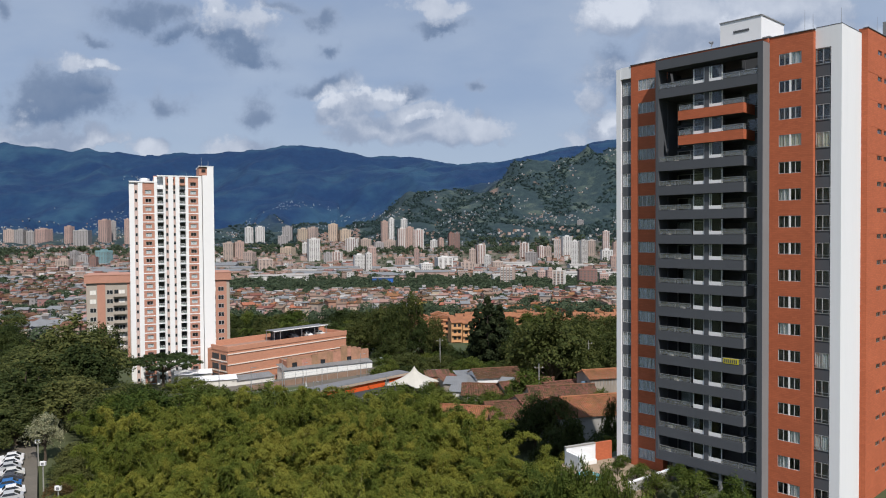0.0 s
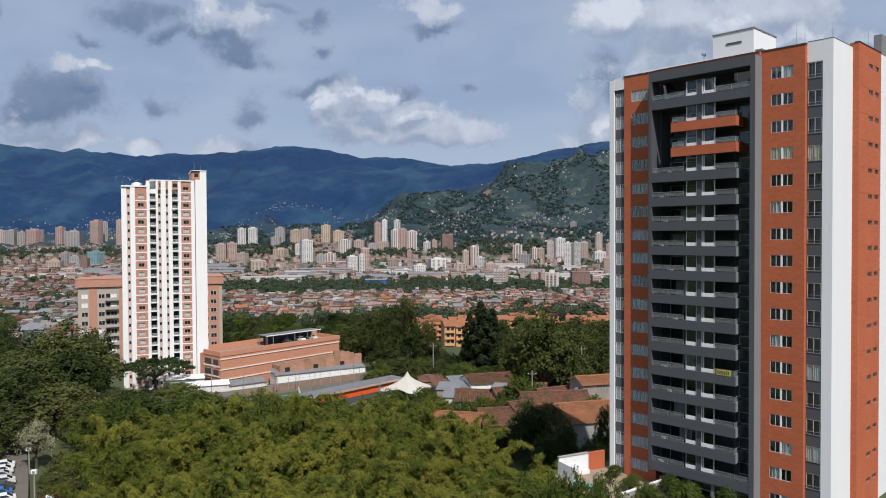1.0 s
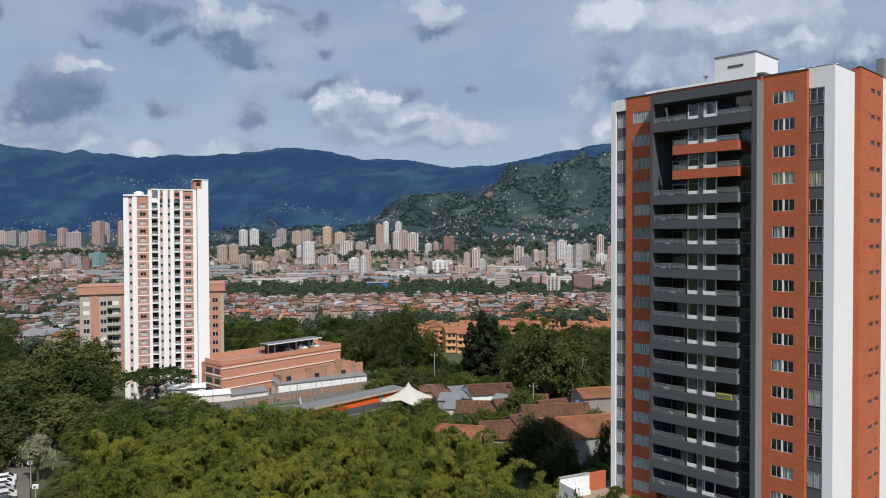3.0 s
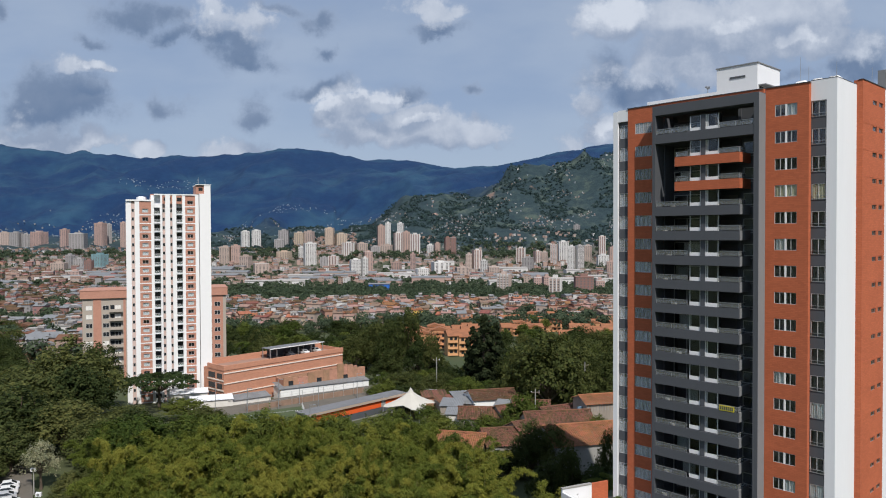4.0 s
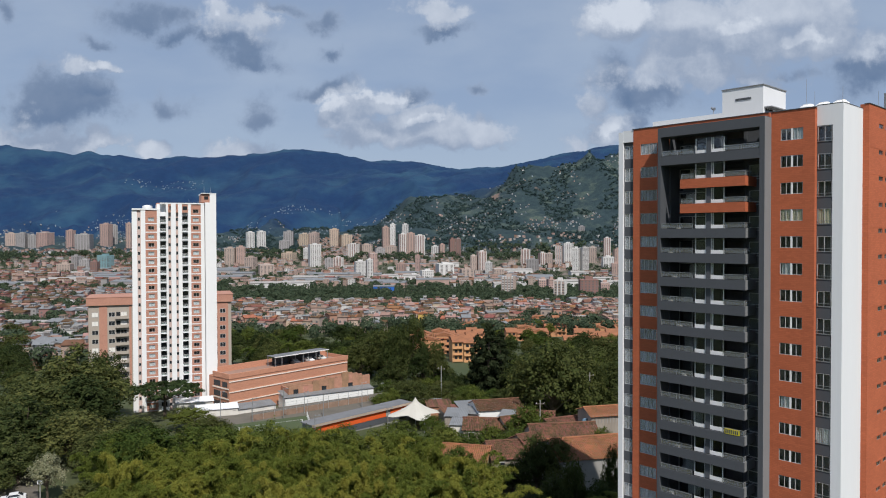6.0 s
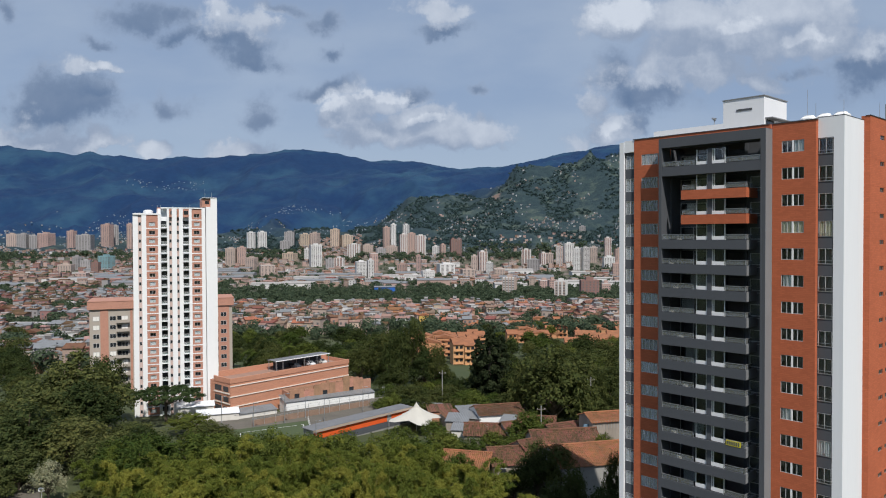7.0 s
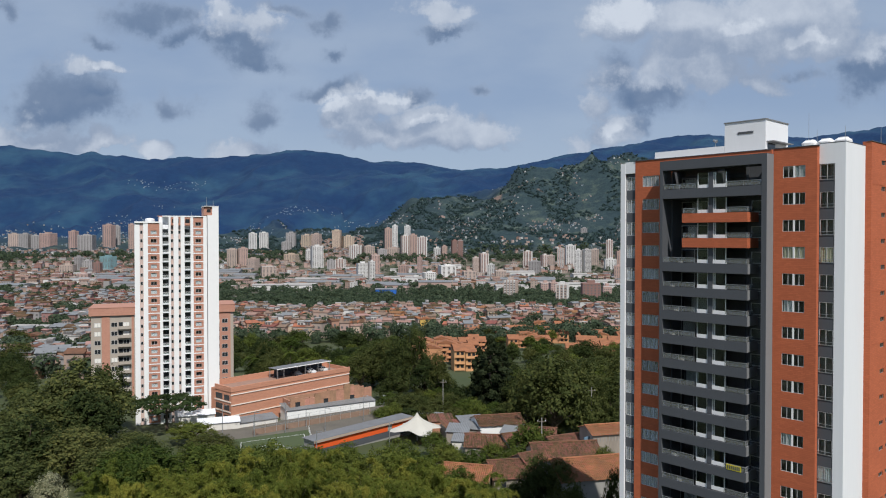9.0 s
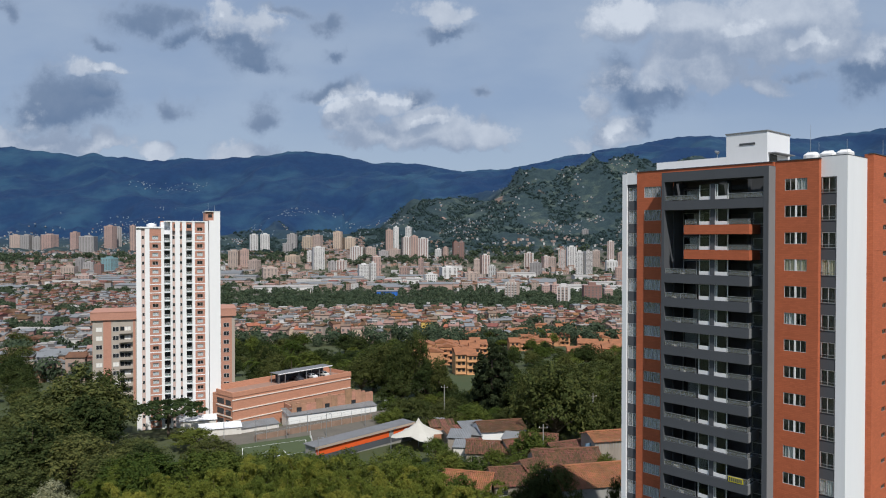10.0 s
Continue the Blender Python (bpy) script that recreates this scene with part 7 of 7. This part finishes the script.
    for k, s in walls.items():
        tagged(new("city_house_walls", s.mesh("city_house_walls", WALLS[k])), COLOUR[k] + " walls of small city houses", "houses", kind="stuff")
    tagged(new("city_house_openings", openings.mesh("city_house_openings", M_FAR_GLASS)), "dark doors and windows of small city houses", "houses", kind="stuff")


def warehouses():
    rng = random.Random(5)

    def hall(x, y, w, d, h, mat, label):
        t = empty("warehouse", pose(x, y, ground(x, y), 0, 0, rng.uniform(-8, 8)), label, "warehouse", "warehouses on the valley floor")
        part("wall", Shape().box(-w / 2, w / 2, -d / 2, d / 2, -5, h), mat, t)
        part("roof", Shape().gable(-w / 2, w / 2, -d / 2, d / 2, h, h + d * 0.07, 0, 0.6, 0.4), M_ZINC if mat != WALLS[WHITE] else M_FLATROOF, t)
        for k in range(int(w / 14)):
            part("door", Shape().box(-w / 2 + 4 + k * 14, -w / 2 + 9 + k * 14, -d / 2 - 0.3, -d / 2 - 0.02, 0, h * 0.6), M_FAR_GLASS, t)

    hall(-80, 962, 27, 16, 11, material("blue_cladding", (0.04, 0.16, 0.55), (0.025, 0.10, 0.36), rough=0.5, scale=0.1), "long bright blue clad warehouse")
    for k in range(70):
        y = rng.uniform(1130, 1900)
        q = rng.uniform(-0.62, 0.28)
        hall(q * y, y, rng.uniform(30, 85), rng.uniform(20, 40), rng.uniform(6, 12), WALLS[rng.choice((WHITE, WHITE, GREY, BEIGE, PINK))], "long low pale warehouse")
    hall(-0.235 * 1150, 1150, 70, 24, 9, WALLS[WHITE], "long low pale warehouse")
    for x, y, w in ((-186, 330, 15), (-200, 345, 10), (-0.57 * 490, 490, 24), (-0.52 * 720, 720, 30), (-0.50 * 735, 735, 40)):
        hall(x, y, w, 14, 6, WALLS[WHITE], "white hall with a bright low roof")


def far_woods():
    """Tree crowns across the city and on the slopes, in the thousands."""
    rng = np.random.default_rng(31)
    pr = random.Random(32)
    C, A, B = [], [], []

    def crown(x, y, r, h, leaves, size):
        z = ground(x, y)
        d = unit(rng.normal(size=(leaves, 3)) + [0, -0.2, 0.5])
        c = np.array([x, y, z + h - r]) + d * r * rng.uniform(0.6, 1.05, leaves)[:, None] * [1, 1, 0.7]
        nrm = unit(d + rng.normal(size=(leaves, 3)) * 0.4)
        a = unit(np.cross(nrm, rng.normal(size=(leaves, 3)))) * size * rng.uniform(0.7, 1.3, leaves)[:, None]
        C.append(c), A.append(a), B.append(np.cross(nrm, a) * 0.75)

    for k in range(1100):
        y = pr.uniform(700, 960)
        x = pr.uniform(-0.33, 0.28) * y
        if noise.noise(Vector((x / 80, y / 60, 8))) < 0.0:
            continue
        r = pr.uniform(3.8, 7.5)
        crown(x, y, r, r * pr.uniform(1.5, 2.1), 150, r * 0.17)
    for k in range(700):
        # woods round the feet of the far towers
        y = pr.uniform(1950, 2260)
        x = pr.uniform(-0.62, 0.3) * y
        if noise.noise(Vector((x / 130, y / 90, 17))) < -0.1:
            continue
        r = pr.uniform(7, 13)
        crown(x, y, r, r * 1.7, 60, r * 0.22)
    n = 0
    while n < 5200:
        y = 280 * (2300 / 280) ** pr.random()
        q = pr.uniform(-0.66, 0.36)
        if y < 430 and q > -0.46:
            continue
        x = q * y
        g = noise.noise(Vector((x / 150, y / 190, 5)))
        dense = 690 < y < 960 or (y > 1000 and noise.noise(Vector((x / 170, y / 120, 5))) > -0.05) or g > 0.15 or (y < 520 and -0.45 < q < -0.05)
        if (not dense and pr.random() < 0.6) or (455 < y < 690 and q > -0.4 and pr.random() < 0.35):
            continue
        n += 1
        r = pr.uniform(3.2, 6.5)
        crown(x, y, r, r * pr.uniform(1.5, 2.1), 150 if y < 1000 else 45, r * (0.15 if y < 1000 else 0.27))
    tagged(new("city_trees", quads_mesh("city_trees", np.concatenate(C), np.concatenate(A), np.concatenate(B), M_HAZED_CITY_LEAF)), "dark green trees between the city houses", "trees", kind="stuff")
    C.clear(), A.clear(), B.clear()
    n = 0
    while n < 7000:
        y = pr.uniform(2200, 3080)
        q = pr.uniform(-0.4, 0.34)
        x = q * y
        if noise.noise(Vector((x / 120, y / 150, 3))) < -0.05:
            continue
        n += 1
        r = pr.uniform(3.0, 7.5)
        crown(x, y, r, r * 1.3, 16, r * 0.42)
    tagged(new("hill_woods", quads_mesh("hill_woods", np.concatenate(C), np.concatenate(A), np.concatenate(B), M_HAZED_HILL_LEAF)), "patchy woodland on the hillsides", "trees", kind="stuff")


# city crowns: leaf green cooled to stand in for haze over the valley
M_HAZED_CITY_LEAF = leaf_material("hazed_city_leaf", (0.090, 0.120, 0.068), (0.052, 0.076, 0.048), 0.35, 0.0)
# hill crowns: bluish leaf colour carries the distance haze
M_HAZED_HILL_LEAF = leaf_material("hazed_hill_leaf", (0.062, 0.098, 0.092), (0.038, 0.066, 0.068), 0.3, 0.0)
# far roofs: blue-grey stands in for the haze in front of them
M_HAZED_ROOF = material("hazed_far_roof", (0.30, 0.37, 0.43), (0.20, 0.25, 0.30), rough=0.7, scale=0.05, fine=0.4, island=0.3)
M_CITYTILE = material("faded_rose_tile", (0.32, 0.205, 0.16), (0.17, 0.115, 0.095), rough=0.9, scale=0.3, fine=2, island=0.3)
M_FLATROOF = material("flat_roof_concrete", (0.40, 0.38, 0.36), (0.24, 0.23, 0.22), rough=0.9, scale=0.05, fine=0.4, island=0.3)
skyline()
warehouses()
city_houses()
far_woods()
